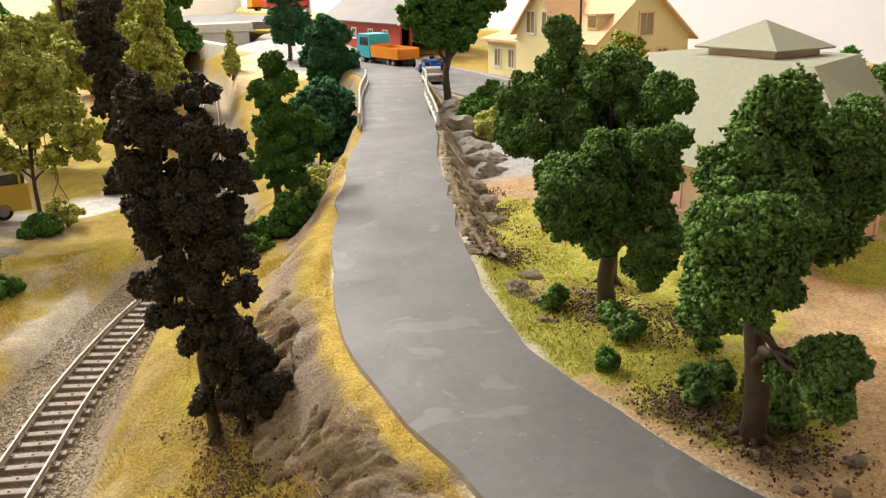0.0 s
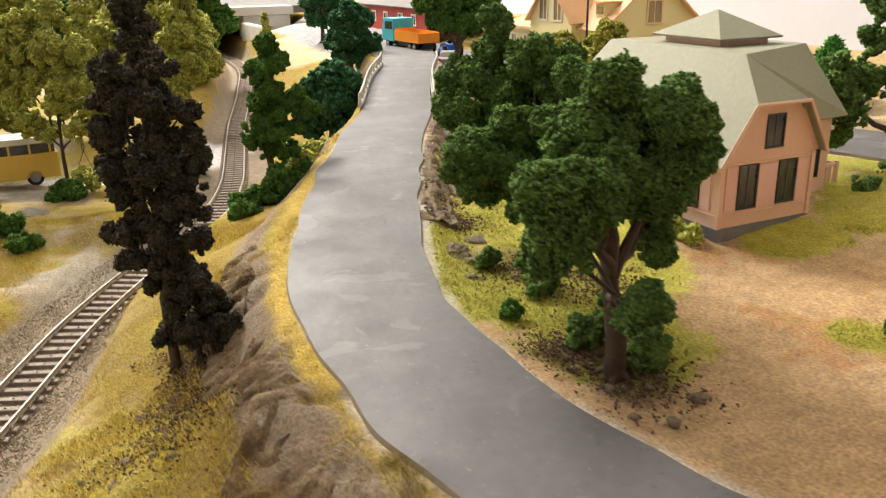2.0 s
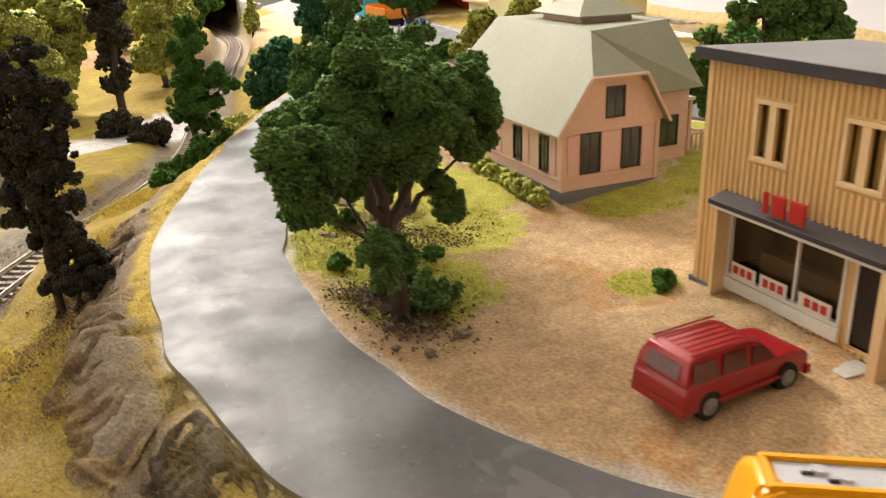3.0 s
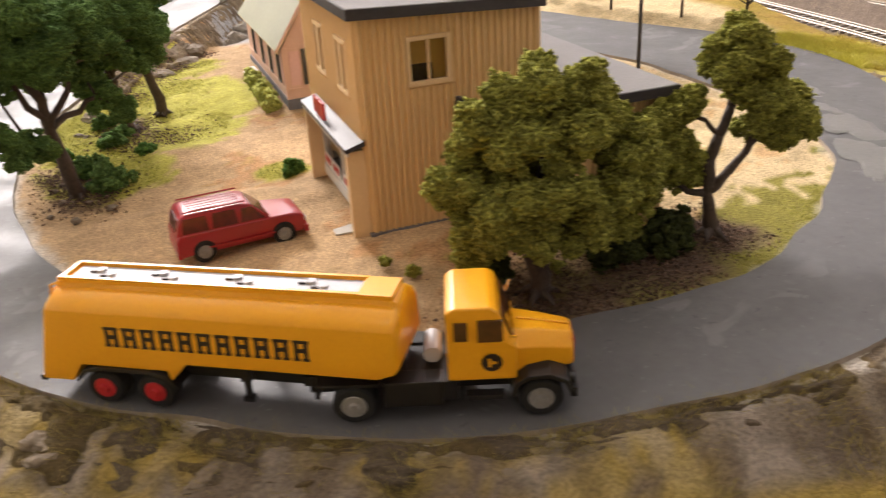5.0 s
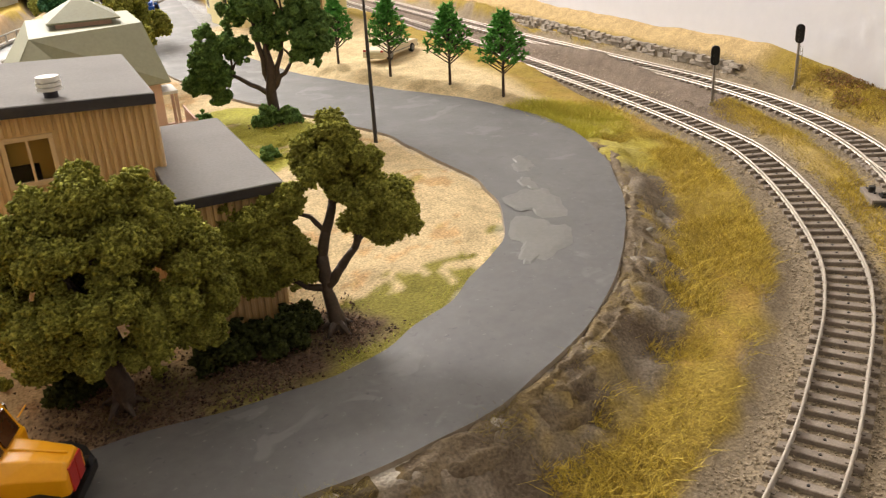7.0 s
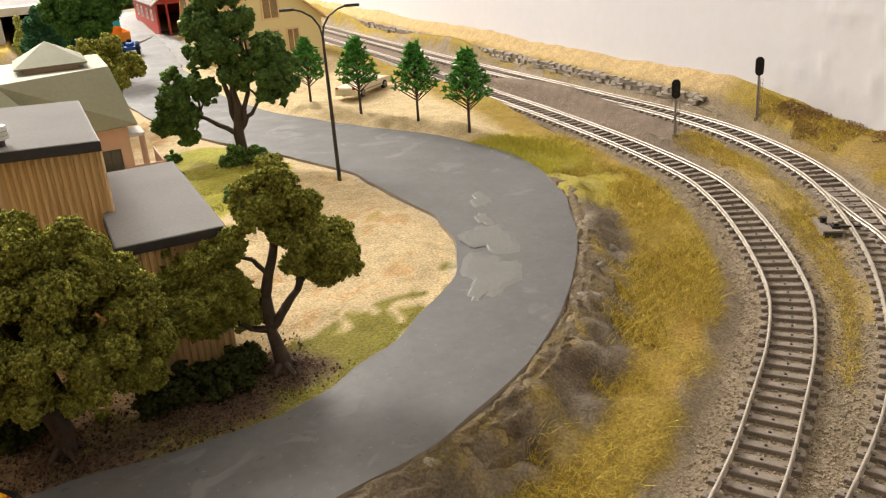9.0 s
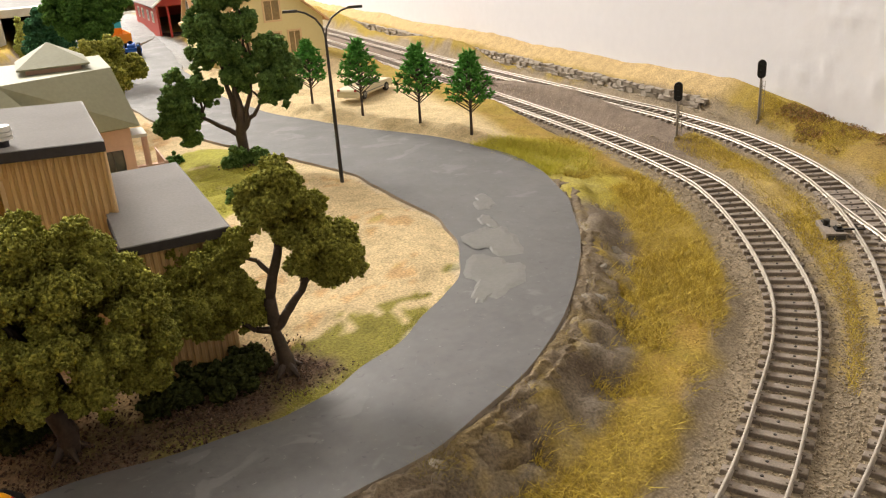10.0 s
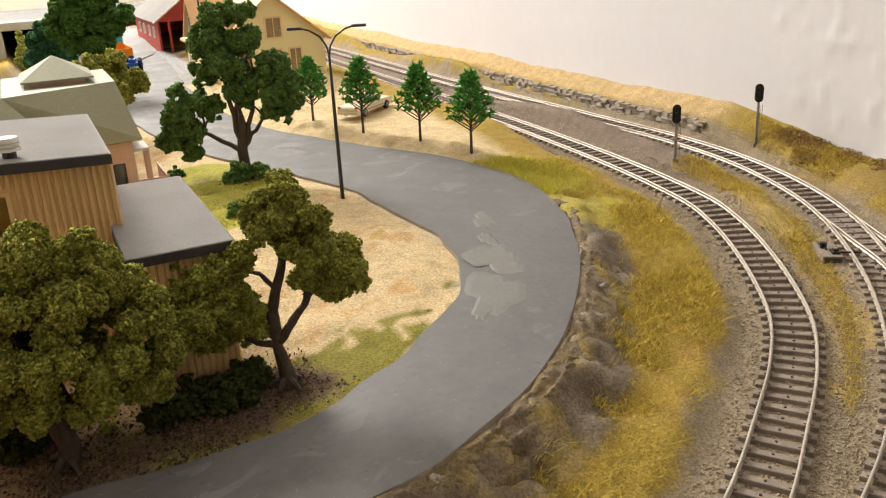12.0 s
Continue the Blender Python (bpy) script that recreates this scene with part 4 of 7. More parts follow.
    part("vent_drum", rods(((4.1, 3.0, 16.3), (4.1, 3.0, 16.42), 0.42), ((4.1, 3.0, 16.46), (4.1, 3.0, 16.58), 0.42), ((4.1, 3.0, 16.62), (4.1, 3.0, 16.78), 0.42, 0.38),
                           ((4.1, 3.0, 16.3), (4.1, 3.0, 16.7), 0.34), n=24), M_WHITE, v, "ribbed white vent drum")
    part("downpipe", rods(((7.05, -0.1, g), (7.05, -0.1, 15.6), 0.07), n=8), M_TRIMW, st)


store()


def annex():
    an = thing("store_annex", "low flat-roofed store room beside the shop", "building", 0, 0, 0)
    part("wall", boxes((6.82, -4.1, 7.0, 10.05, 6.0, 12.85)), M_BOARD, an)
    first = None
    for i in range(13):
        bm_ok = first is None
        if bm_ok:
            bat = bmesh.new()
            prism(bat, [(-0.085, 0), (0.085, 0), (0.055, -0.08), (-0.055, -0.08)], "z", 7.4, 12.85)
            first = mesh_ob("batten", bat, M_BOARD)
        ob = first if bm_ok else new("batten", first.data)
        ob.parent = an
        ob.matrix_basis = pose((6.95 + i * 0.25) * S, -4.1 * S, 0)
    part("roof", boxes((6.65, -4.45, 12.92, 10.3, 6.25, 13.2), bevel=0.03), M_ROOFG, an, "flat grey felt roof")
    part("fascia", boxes((6.6, -4.5, 12.83, 10.35, -4.45, 13.17), (6.6, 6.25, 12.83, 10.35, 6.3, 13.17), (10.3, -4.45, 12.83, 10.35, 6.25, 13.17),
                         (6.6, -4.45, 12.83, 6.65, -0.7, 13.17)), M_FASCIA, an, "dark roof fascia")


annex()


def sheet(bm, *polys):
    for p in polys:
        poly(bm, p)
    bmesh.ops.remove_doubles(bm, verts=bm.verts, dist=0.01)
    bmesh.ops.recalc_face_normals(bm, faces=bm.faces)
    return bm


def thick(ob, t):
    md = ob.modifiers.new("thickness", "SOLIDIFY")
    md.thickness, md.offset = t * S, -1
    return ob


def pink_house():
    h = thing("pink_house", "salmon-pink wooden villa with a sage green half-hipped roof", "house", 0, 0, 0)
    z0, ez = 7.4, 11.25
    bm = bmesh.new()
    prism(bm, [(0.7, 8.2), (6.3, 8.2), (6.3, ez), (4.95, 13.65), (2.3, 13.65), (0.7, ez)], "y", 19.4, 33.0)
    part("wall", bm, M_SALMON, h)
    bm = bmesh.new()
    prism(bm, [(0.72, 11.2), (6.3, 11.1), (6.8, 11.4), (5.5, 13.66), (2.3, 13.64)], "y", 19.45, 19.75)
    part("gable_board", bm, M_SALMON, h)
    part("wall", boxes((6.3, 21.6, 8.2, 10.0, 32, 12.2)), M_SALMON, h)
    part("plinth", boxes((0.62, 19.32, z0 - 0.5, 6.38, 33.08, 8.22), (6.38, 21.52, z0 - 0.5, 10.08, 32.08, 8.22)), M_PLINTH, h, "dark grey foundation")
    a, b, c, d = (3.4, 21.3, 15.6), (9.8, 23.6, 15.6), (9.8, 31.0, 15.6), (3.4, 31.2, 15.6)
    e1, e4, g1, g2, e2 = (0.25, 18.95, 11.1), (0.25, 33.5, 11.1), (2.05, 18.95, 13.7), (5.2, 18.95, 13.7), (6.75, 18.95, 11.2)
    er, eb = (10.6, 21.2, 12.25), (10.6, 33.2, 12.25)
    bm = bmesh.new()
    m = (6.1, 20.9, 12.15)
    sheet(bm, (e1, g1, a, d, e4), (a, g1, g2), (a, g2, m), (a, m, er, b), (b, er, eb, c), (a, b, c, d), (c, eb, e4, d))
    thick(part("roof", bm, M_SAGE, h, "sage green card roof"), 0.12)
    bm = bmesh.new()
    sheet(bm, (g2, e2, (6.75, 21.7, 11.2), (5.2, 21.7, 13.66)))
    thick(part("gable_roof", bm, M_SAGE, h), 0.1)
    part("hip_cap", rods((g1, a, 0.03), n=6), M_SAGE, h)
    part("bargeboard", rods((e1, g1, 0.09), (g1, g2, 0.09), (g2, e2, 0.09), n=5), M_SALMON, h, "pink scalloped bargeboard")
    part("eave_board", boxes((0.3, 19.0, 10.98, 0.42, 33.4, 11.12)), M_TRIMW, h)
    cu = new("cupola")
    cu.parent = h
    part("cupola_wall", boxes((5.0, 24.6, 15.4, 8.2, 28.6, 16.05)), M_SALMON, cu)
    bm = bmesh.new()
    q = [(4.5, 24.1, 16.0), (8.7, 24.1, 16.0), (8.7, 29.1, 16.0), (4.5, 29.1, 16.0)]
    ap = (6.6, 26.6, 17.25)
    sheet(bm, (q[0], q[1], ap), (q[1], q[2], ap), (q[2], q[3], ap), (q[3], q[0], ap))
    thick(part("cupola_roof", bm, M_SAGE, cu), 0.1)
    for x0 in (1.8, 4.2):
        window(h, "x", 19.4, x0, x0 + 1.0, 9.05, 10.95, M_FRAMED, M_PANE, flush=True, t=0.07)
    for x0, x1 in ((1.0, 1.6), (2.95, 4.05), (5.35, 5.95)):
        part("panel", boxes((x0, 19.36, 9.0, x1, 19.4, 10.95)), M_PINK, h, "pink wall panel")
    window(h, "x", 19.4, 3.2, 4.15, 11.7, 13.1, M_FRAMED, M_PANE, flush=True, t=0.07)
    window(h, "x", 21.6, 8.15, 9.3, 9.2, 10.75, M_FRAMED, M_PANE, flush=True, t=0.06)
    for y0 in (20.7, 23.4, 26.4, 29.6):
        window(h, "y", 0.7, y0, y0 + 0.72, 9.0, 10.7, M_FRAMED, M_PANE, flush=True, t=0.07)
        part("panel", boxes((0.66, y0 - 0.75, 8.95, 0.7, y0 - 0.15, 10.85)), M_PINK, h, "pink wall panel")
    part("drip_rail", boxes((0.64, 19.34, 8.75, 6.36, 19.4, 8.83), (0.64, 19.4, 8.75, 0.7, 33, 8.83), (0.64, 19.34, 11.05, 6.36, 19.4, 11.12)), M_SALMON, h)
    for cx in (0.62, 6.14):
        part("corner_board", boxes((cx, 19.32, 8.22, cx + 0.23, 19.42, 11.2)), M_SALMON, h)
    po = new("porch")
    po.parent = h
    part("porch_floor", boxes((10.0, 22.4, 7.8, 12.0, 27.5, 8.3)), M_SALMON, po)
    part("porch_roof", boxes((10.05, 22.2, 11.3, 11.0, 24.6, 11.48)), M_WHITE, po)
    for x, y, zt in ((10.9, 22.5, 11.3), (10.9, 24.4, 11.3), (11.9, 22.5, 9.5)):
        part("porch_post", boxes((x - 0.09, y - 0.09, 8.3, x + 0.09, y + 0.09, zt)), M_SALMON, po)
    part("porch_railing", boxes((10.1, 22.45, 9.25, 11.9, 22.55, 9.4), (11.85, 22.6, 9.25, 11.95, 27.4, 9.4), *[(10.25 + q * 0.3, 22.45, 8.3, 10.35 + q * 0.3, 22.55, 9.25) for q in range(6)],
                                *[(11.85, 22.9 + q * 0.5, 8.3, 11.95, 23.0 + q * 0.5, 9.25) for q in range(9)]), M_SALMON, po)
    st = new("stairs")
    st.parent = h
    for q in range(3):
        part("step", boxes((-0.1 - 0.4 * q, 27.9, 7.3, 0.3 - 0.4 * q, 29.2, 8.2 - 0.28 * q)), M_WHITE, st)


pink_house()


def gable_house(h, x0, y0, x1, y1, z0, ez, pz, axis, m_wall, m_roof, over=0.5):
    """Walls and a pitched roof whose ridge runs along the axis."""
    bm = bmesh.new()
    if axis == "y":
        m = (x0 + x1) / 2
        prism(bm, [(x0, z0), (x1, z0), (x1, ez), (m, pz), (x0, ez)], "y", y0, y1)
    else:
        m = (y0 + y1) / 2
        prism(bm, [(y0, z0), (y1, z0), (y1, ez), (m, pz), (y0, ez)], "x", x0, x1)
    part("wall", bm, m_wall, h)
    s = (pz - ez) / ((x1 - x0) / 2 if axis == "y" else (y1 - y0) / 2)
    bm = bmesh.new()
    up = 0.12
    if axis == "y":
        l, r, f, k = x0 - over, x1 + over, y0 - over, y1 + over
        sheet(bm, ((l, f, ez - s * over + up), (m, f, pz + up), (m, k, pz + up), (l, k, ez - s * over + up)),
              ((m, f, pz + up), (r, f, ez - s * over + up), (r, k, ez - s * over + up), (m, k, pz + up)))
    else:
        l, r, f, k = y0 - over, y1 + over, x0 - over, x1 + over
        sheet(bm, ((f, l, ez - s * over + up), (f, m, pz + up), (k, m, pz + up), (k, l, ez - s * over + up)),
              ((f, m, pz + up), (f, r, ez - s * over + up), (k, r, ez - s * over + up), (k, m, pz + up)))
    return thick(part("roof", bm, m_roof, h), 0.18)


def barn():
    b = thing("red_barn", "red boarded barn with a grey roof and an open gable", "barn", 0, 0, 0)
    part("wall", boxes((23.4, 97.5, 9.5, 23.7, 121, 14.6)), M_BARN, b)
    part("wall", boxes((33.7, 97.5, 9.5, 34, 121, 14.6)), M_BARN, b)
    bm = bmesh.new()
    prism(bm, [(23.7, 9.5), (33.7, 9.5), (33.7, 14.6), (28.7, 18.2), (23.7, 14.6)], "y", 120.7, 121)
    part("wall", bm, M_BARN, b)
    bm = bmesh.new()
    prism(bm, [(23.7, 14.0), (33.7, 14.0), (33.7, 14.6), (28.7, 18.2), (23.7, 14.6)], "y", 97.6, 97.9)
    part("gable", bm, M_BARN, b)
    part("post", boxes((24.9, 97.5, 9.5, 25.2, 97.9, 14.0)), M_BARN, b)
    bm = bmesh.new()
    sheet(bm, ((22.7, 96.6, 14.1), (28.7, 96.6, 18.4), (28.7, 122, 18.4), (22.7, 122, 14.1)),
          ((28.7, 96.6, 18.4), (34.7, 96.6, 14.1), (34.7, 122, 14.1), (28.7, 122, 18.4)))
    thick(part("roof", bm, M_ROOFG, b, "grey pitched roof"), 0.2)
    part("bargeboard", rods(((22.7, 96.55, 14.0), (28.7, 96.55, 18.3), 0.16), ((28.7, 96.55, 18.3), (34.7, 96.55, 14.0), 0.16), n=5), M_WHITE, b)
    for y0 in (101, 105.5, 111, 115.5):
        window(b, "y", 23.4, y0, y0 + 1.2, 11.8, 13.0, M_WHITE, M_PANE, flush=True, t=0.2)
    part("barn_floor", boxes((23.7, 98, 9.6, 33.7, 120.7, 9.9)), M_DARKIN, b)


barn()


M_GOLDPANE = mat("golden_curtained_pane", (0.42, 0.30, 0.14), (0.20, 0.14, 0.07), 90, 500, 0.2, spec=0.6)


def yellow_house():
    h = thing("yellow_house", "pale yellow villa with an orange roof and cross gable", "house", 0, 0, 0)
    gable_house(h, 24.0, 59.4, 35.6, 71, 8.9, 13.9, 18.6, "y", M_YELL, M_TILE, 0.7)
    gable_house(h, 22.8, 63.0, 27.0, 70.5, 8.9, 14.4, 18.2, "x", M_YELL, M_TILE, 0.5)
    part("wall", boxes((23.6, 70.6, 8.9, 28.0, 77.0, 12.9)), M_YELL, h)
    bm = boxes((23.0, 70.4, 12.9, 28.4, 77.6, 13.25), bevel=0.08)
    for v in bm.verts:
        v.co.z += (v.co.x - 23.0) * 0.22
    part("roof", bm, M_TILE, h)
    window(h, "x", 59.4, 29.2, 30.8, 14.0, 16.0, M_TRIMW, M_GOLDPANE, flush=True, t=0.2)
    for x0 in (26.0, 29.4, 31.6):
        window(h, "x", 59.4, x0, x0 + 1.2, 10.3, 12.6, M_TRIMW, M_GOLDPANE, flush=True, t=0.2)
    for y0 in (64.8, 67.4):
        window(h, "y", 22.8, y0, y0 + 1.3, 14.2, 16.2, M_WHITE, M_GOLDPANE, flush=True, t=0.18)
    for y0 in (72.0, 74.6):
        window(h, "y", 23.6, y0, y0 + 1.0, 10.4, 12.2, M_WHITE, M_GOLDPANE, flush=True, t=0.18)
    dm = new("dormer")
    dm.parent = h
    part("dormer_wall", boxes((24.6, 60.2, 14.6, 26.5, 61.6, 15.9)), M_YELL, dm)
    part("dormer_roof", boxes((24.3, 60.0, 15.9, 27.2, 61.8, 16.1)), M_TILE, dm)
    part("dormer_pane", boxes((24.52, 60.4, 14.9, 24.6, 61.4, 15.6)), M_GOLDPANE, dm)


yellow_house()


def portal():
    p = thing("tunnel_portal", "pale concrete road bridge portal with a dark opening", "tunnel", 0, 0, 0)
    part("wing_wall", boxes((9.9, 131, 3, 11.2, 146, 10.4), bevel=0.25), M_CONC, p, "pale rough stone wing wall")
    part("abutment", boxes((10.5, 146, 3, 19.0, 150, 11.5), bevel=0.3), M_CONC, p)
    part("abutment", boxes((-6, 146, 3, 2.6, 150, 11.5), bevel=0.3), M_CONC, p)
    part("lintel", boxes((-7, 145.6, 11.5, 19.6, 150.4, 13.0), bevel=0.2), M_CONC, p)
    part("tunnel_inside", boxes((2.5, 150.2, 2, 10.6, 190, 3), (2.4, 150, 3, 2.6, 190, 11.5), (10.5, 150, 3, 10.7, 190, 11.5),
                                (2.4, 190, 3, 10.7, 190.4, 11.5)), M_DARKIN, p)
    part("road_deck", boxes((-40, 150.4, 11.5, 34, 200, 12.8)), M_ROAD, p, "grey road on top of the tunnel")


portal()


# ---------------------------------------------------------------- lineside
def retaining_wall():
    w = thing("retaining_wall", "low grey stone retaining wall behind the tracks", "wall", 51.3, 0, 0, kind="structure")
    rng = random.Random(11)
    kinds = []
    for q in range(6):
        bm = boxes((-0.3, 0, 0, 0.3, 0.98, 0.52), bevel=0.1)
        for v in bm.verts:
            v.co += Vector((rng.uniform(-0.12, 0.12), rng.uniform(-0.08, 0.08), rng.uniform(-0.08, 0.08)))
        kinds.append(mesh_ob("stone", bm, M_STONE).data)
    for o in [o for o in scene.objects if o.name.startswith("stone")]:
        bpy.data.objects.remove(o)
    bm = boxes((0.0, 16.0, 6.4, 0.25, 112, 8.45))
    for v in bm.verts:
        v.co.z += 0.012 * (v.co.y - 12)
    part("core", bm, M_ROCKB, w)
    y = 16.0
    while y < 112:
        for c in range(3):
            ob = new("stone", kinds[rng.randrange(6)])
            ob.parent = w
            zz = 7.65 + 0.012 * (y - 12)
            ob.matrix_basis = pose((rng.uniform(-0.1, 0.1) + c * 0.08) * S, (y + (c % 2) * 0.5) * S, (zz - 0.25 + c * 0.38) * S, 0, rng.uniform(-3, 3), rng.uniform(-4, 4)) @ Matrix.Diagonal((1.0, rng.uniform(0.85, 1.12), rng.uniform(0.7, 0.9), 1.0))
        y += 1.02


retaining_wall()


def signal(x, y, z, h, rz):
    s = thing("railway_signal", "black oval signal head on a thin grey post", "signal", x, y, z, rz, group="railway signals")
    M_POST = bpy.data.materials.get("signal_post") or mat("signal_post", (0.30, 0.27, 0.24), (0.2, 0.18, 0.16), 90, 500, 0.5)
    M_HEAD = bpy.data.materials.get("signal_black") or mat("signal_black", (0.012, 0.012, 0.013), (0.008, 0.008, 0.009), 90, 500, 0.5)
    part("post", rods(((0, 0, -0.3), (0, 0, h - 1.25), 0.095, 0.085), n=10), M_POST, s)
    bm = bmesh.new()
    o = [(0.29 * math.cos(a), h - 0.65 + 0.36 * (1 if math.sin(a) > 0 else -1) + 0.29 * math.sin(a)) for a in np.linspace(0.01, 2 * math.pi + 0.01, 28)[:-1]]
    prism(bm, o, "y", -0.12, 0.12)
    part("head", bm, M_HEAD, s, "black oval signal head")
    for q in (-0.4, 0, 0.4):
        part("hood", rods(((0, -0.1, h - 0.65 + q), (0, -0.24, h - 0.63 + q), 0.12), n=12), M_HEAD, s)
    part("foot", boxes((-0.16, -0.16, -0.3, 0.16, 0.16, 0.04), bevel=0.03), M_POST, s)
    part("ladder", boxes((0.12, 0.05, 0, 0.15, 0.08, h - 1.5), (0.28, 0.05, 0, 0.31, 0.08, h - 1.5), *[(0.12, 0.05, 0.3 * k, 0.31, 0.08, 0.3 * k + 0.03) for k in range(1, int((h - 1.6) / 0.3))]), M_POST, s)


signal(44.5, 11.5, ground(44.5, 11.5), 3.8, -40)
signal(51.5, 10.9, ground(51.5, 10.9), 4.3, -40)


def street_lamp(x, y, h, rz):
    z = ground(x, y)
    l = thing("street_lamp", "tall dark double-armed street lamp", "street lamp", x, y, z, rz)
    m = bpy.data.materials.get("lamp_metal") or mat("lamp_metal", (0.06, 0.055, 0.05), (0.03, 0.028, 0.026), 90, 500, 0.45)
    part("pole", rods(((0, 0, -0.2), (0, 0, h * 0.62), 0.125, 0.1), ((0, 0, h * 0.62), (0, 0, h * 0.86), 0.09, 0.07), n=12), m, l)
    for sgn in (-1, 1):
        bm = bmesh.new()
        pts = [(0, 0, h * 0.84), (0.12 * sgn, 0, h * 0.90), (0.45 * sgn, 0, h * 0.95), (1.0 * sgn, 0, h * 0.985), (1.5 * sgn, 0, h * 1.0)]
        for p, q in zip(pts, pts[1:]):
            rod(bm, p, q, 0.055, 0.055, 8)
        arm = part("arm", bm, m, l)
        bm = boxes((1.4 * sgn, -0.13, h * 1.0 - 0.09, 2.25 * sgn, 0.13, h * 1.0 + 0.07) if sgn > 0 else (-2.25, -0.13, h - 0.09, -1.4, 0.13, h + 0.07), bevel=0.06)
        part("lamp_head", bm, m, arm)


street_lamp(20.7, 13.95, 10.2, -22)
street_lamp(22.5, 60, 14, -22)


def switch_motor():
    s = thing("point_motor", "gravel-coloured point motor box with black lever gear beside the turnout", "point motor", 40.15, -5.15, ground(40.15, -5.15), 55)
    part("box", boxes((-1.05, -0.5, -0.3, 1.05, 0.5, 0.3), bevel=0.04), M_SLEEPER2, s)
    part("end_plate", boxes((-1.09, -0.42, -0.2, -1.06, 0.42, 0.22), bevel=0.01), M_FRAMED, s, "dark end plate")
    part("motor_frame", boxes((-0.75, -0.42, 0.3, -0.2, -0.02, 0.42), (-0.62, -0.34, 0.42, -0.3, -0.1, 0.52), bevel=0.03), M_BLACKGEAR, s)
    part("crank", rods(((-0.46, -0.22, 0.52), (-0.46, -0.22, 0.58), 0.1), n=14), M_RAIL, s, "bright round crank")
    part("lever", rods(((-0.1, 0.1, 0.34), (0.75, 0.28, 0.36), 0.05), n=8), M_BLACKGEAR, s)
    part("counterweight", rods(((0.26, 0.17, 0.3), (0.26, 0.17, 0.6), 0.17), n=14), M_BLACKGEAR, s)
    part("tie_bar", boxes((-0.5, -1.5, 0.28, -0.38, -0.4, 0.36)), M_BLACKGEAR, s)


M_BLACKGEAR = mat("black_lever_gear", (0.02, 0.018, 0.016), (0.012, 0.011, 0.01), 300, 900, 0.5)
switch_motor()


def bridge_rail(side):
    """Concrete kerb with posts and a hand rail along one side of the road bridge."""
    b = thing("bridge_railing", "weathered grey railing on the road bridge", "railing", 0, 0, 0, group="bridge railings")
    idx = [i for i in range(len(ROAD_A) // 2) if 50.0 < ROAD_A[i, 1] < 70.0 and i < 140]
    seg = ROAD_A[idx][:, :3].copy()
    nr = ROAD_NRM[idx]
    seg[:, :2] += nr * (side * 2.72)
    m = M_CONC
    for zz, w, hh in ((0.3, 0.16, 0.34), (1.05, 0.07, 0.1)):
        s2 = seg.copy()
        s2[:, 2] += zz
        v, f = strip(s2, 0.0, [(-w, 0), (w, 0), (w, -hh), (-w, -hh)])
        ob = raw_ob("rail_beam", v, f, m)
        ob.parent = b
    for k in range(0, len(seg), 4):
        p = seg[k]
        part("post", boxes((p[0] - 0.09, p[1] - 0.09, p[2], p[0] + 0.09, p[1] + 0.09, p[2] + 1.0)), m, b)


bridge_rail(1)
bridge_rail(-1)


# ---------------------------------------------------------------- vehicles
M_TRUCKY = mat("glossy_yellow_plastic", (0.86, 0.40, 0.006), (0.78, 0.34, 0.004), 30, 900, 0.28, spec=0.5, contrast=0.6)
M_BLACKP = mat("black_plastic", (0.016, 0.015, 0.015), (0.010, 0.009, 0.009), 90, 900, 0.38)
M_TYRE = mat("tyre_rubber", (0.018, 0.017, 0.016), (0.010, 0.010, 0.010), 200, 900, 0.75)
M_RIMR = mat("red_rim", (0.50, 0.02, 0.025), (0.38, 0.015, 0.02), 90, 900, 0.4)
M_RIMG = mat("grey_rim", (0.30, 0.29, 0.27), (0.18, 0.17, 0.16), 90, 900, 0.45)
M_STRIP = mat("pale_walkway", (0.52, 0.52, 0.54), (0.42, 0.42, 0.44), 120, 900, 0.5)
M_INK = mat("dark_print", (0.030, 0.016, 0.012), (0.02, 0.012, 0.01), 120, 900, 0.5)
M_CARRED = mat("red_car_paint", (0.36, 0.010, 0.016), (0.30, 0.008, 0.013), 40, 900, 0.3, spec=0.5, coat=0.3)
M_CARWIN = mat("tinted_car_window", (0.16, 0.03, 0.03), (0.07, 0.02, 0.02), 120, 500, 0.15, spec=0.7)
M_BROWNW = mat("brown_tinted_window", (0.10, 0.035, 0.012), (0.05, 0.018, 0.008), 120, 500, 0.15, spec=0.7)
M_ORANGE = mat("orange_plastic", (0.80, 0.28, 0.01), (0.70, 0.22, 0.01), 40, 700, 0.4)
M_CYAN = mat("cyan_plastic", (0.03, 0.42, 0.58), (0.02, 0.34, 0.48), 40, 700, 0.35)
M_BLUE = mat("blue_plastic", (0.02, 0.12, 0.50), (0.015, 0.09, 0.4), 40, 700, 0.4)
M_CREAM = mat("cream_car_paint", (0.72, 0.64, 0.45), (0.66, 0.58, 0.40), 40, 700, 0.3)
M_BUSY = mat("yellow_bus_paint", (0.68, 0.46, 0.10), (0.60, 0.40, 0.08), 40, 700, 0.35)


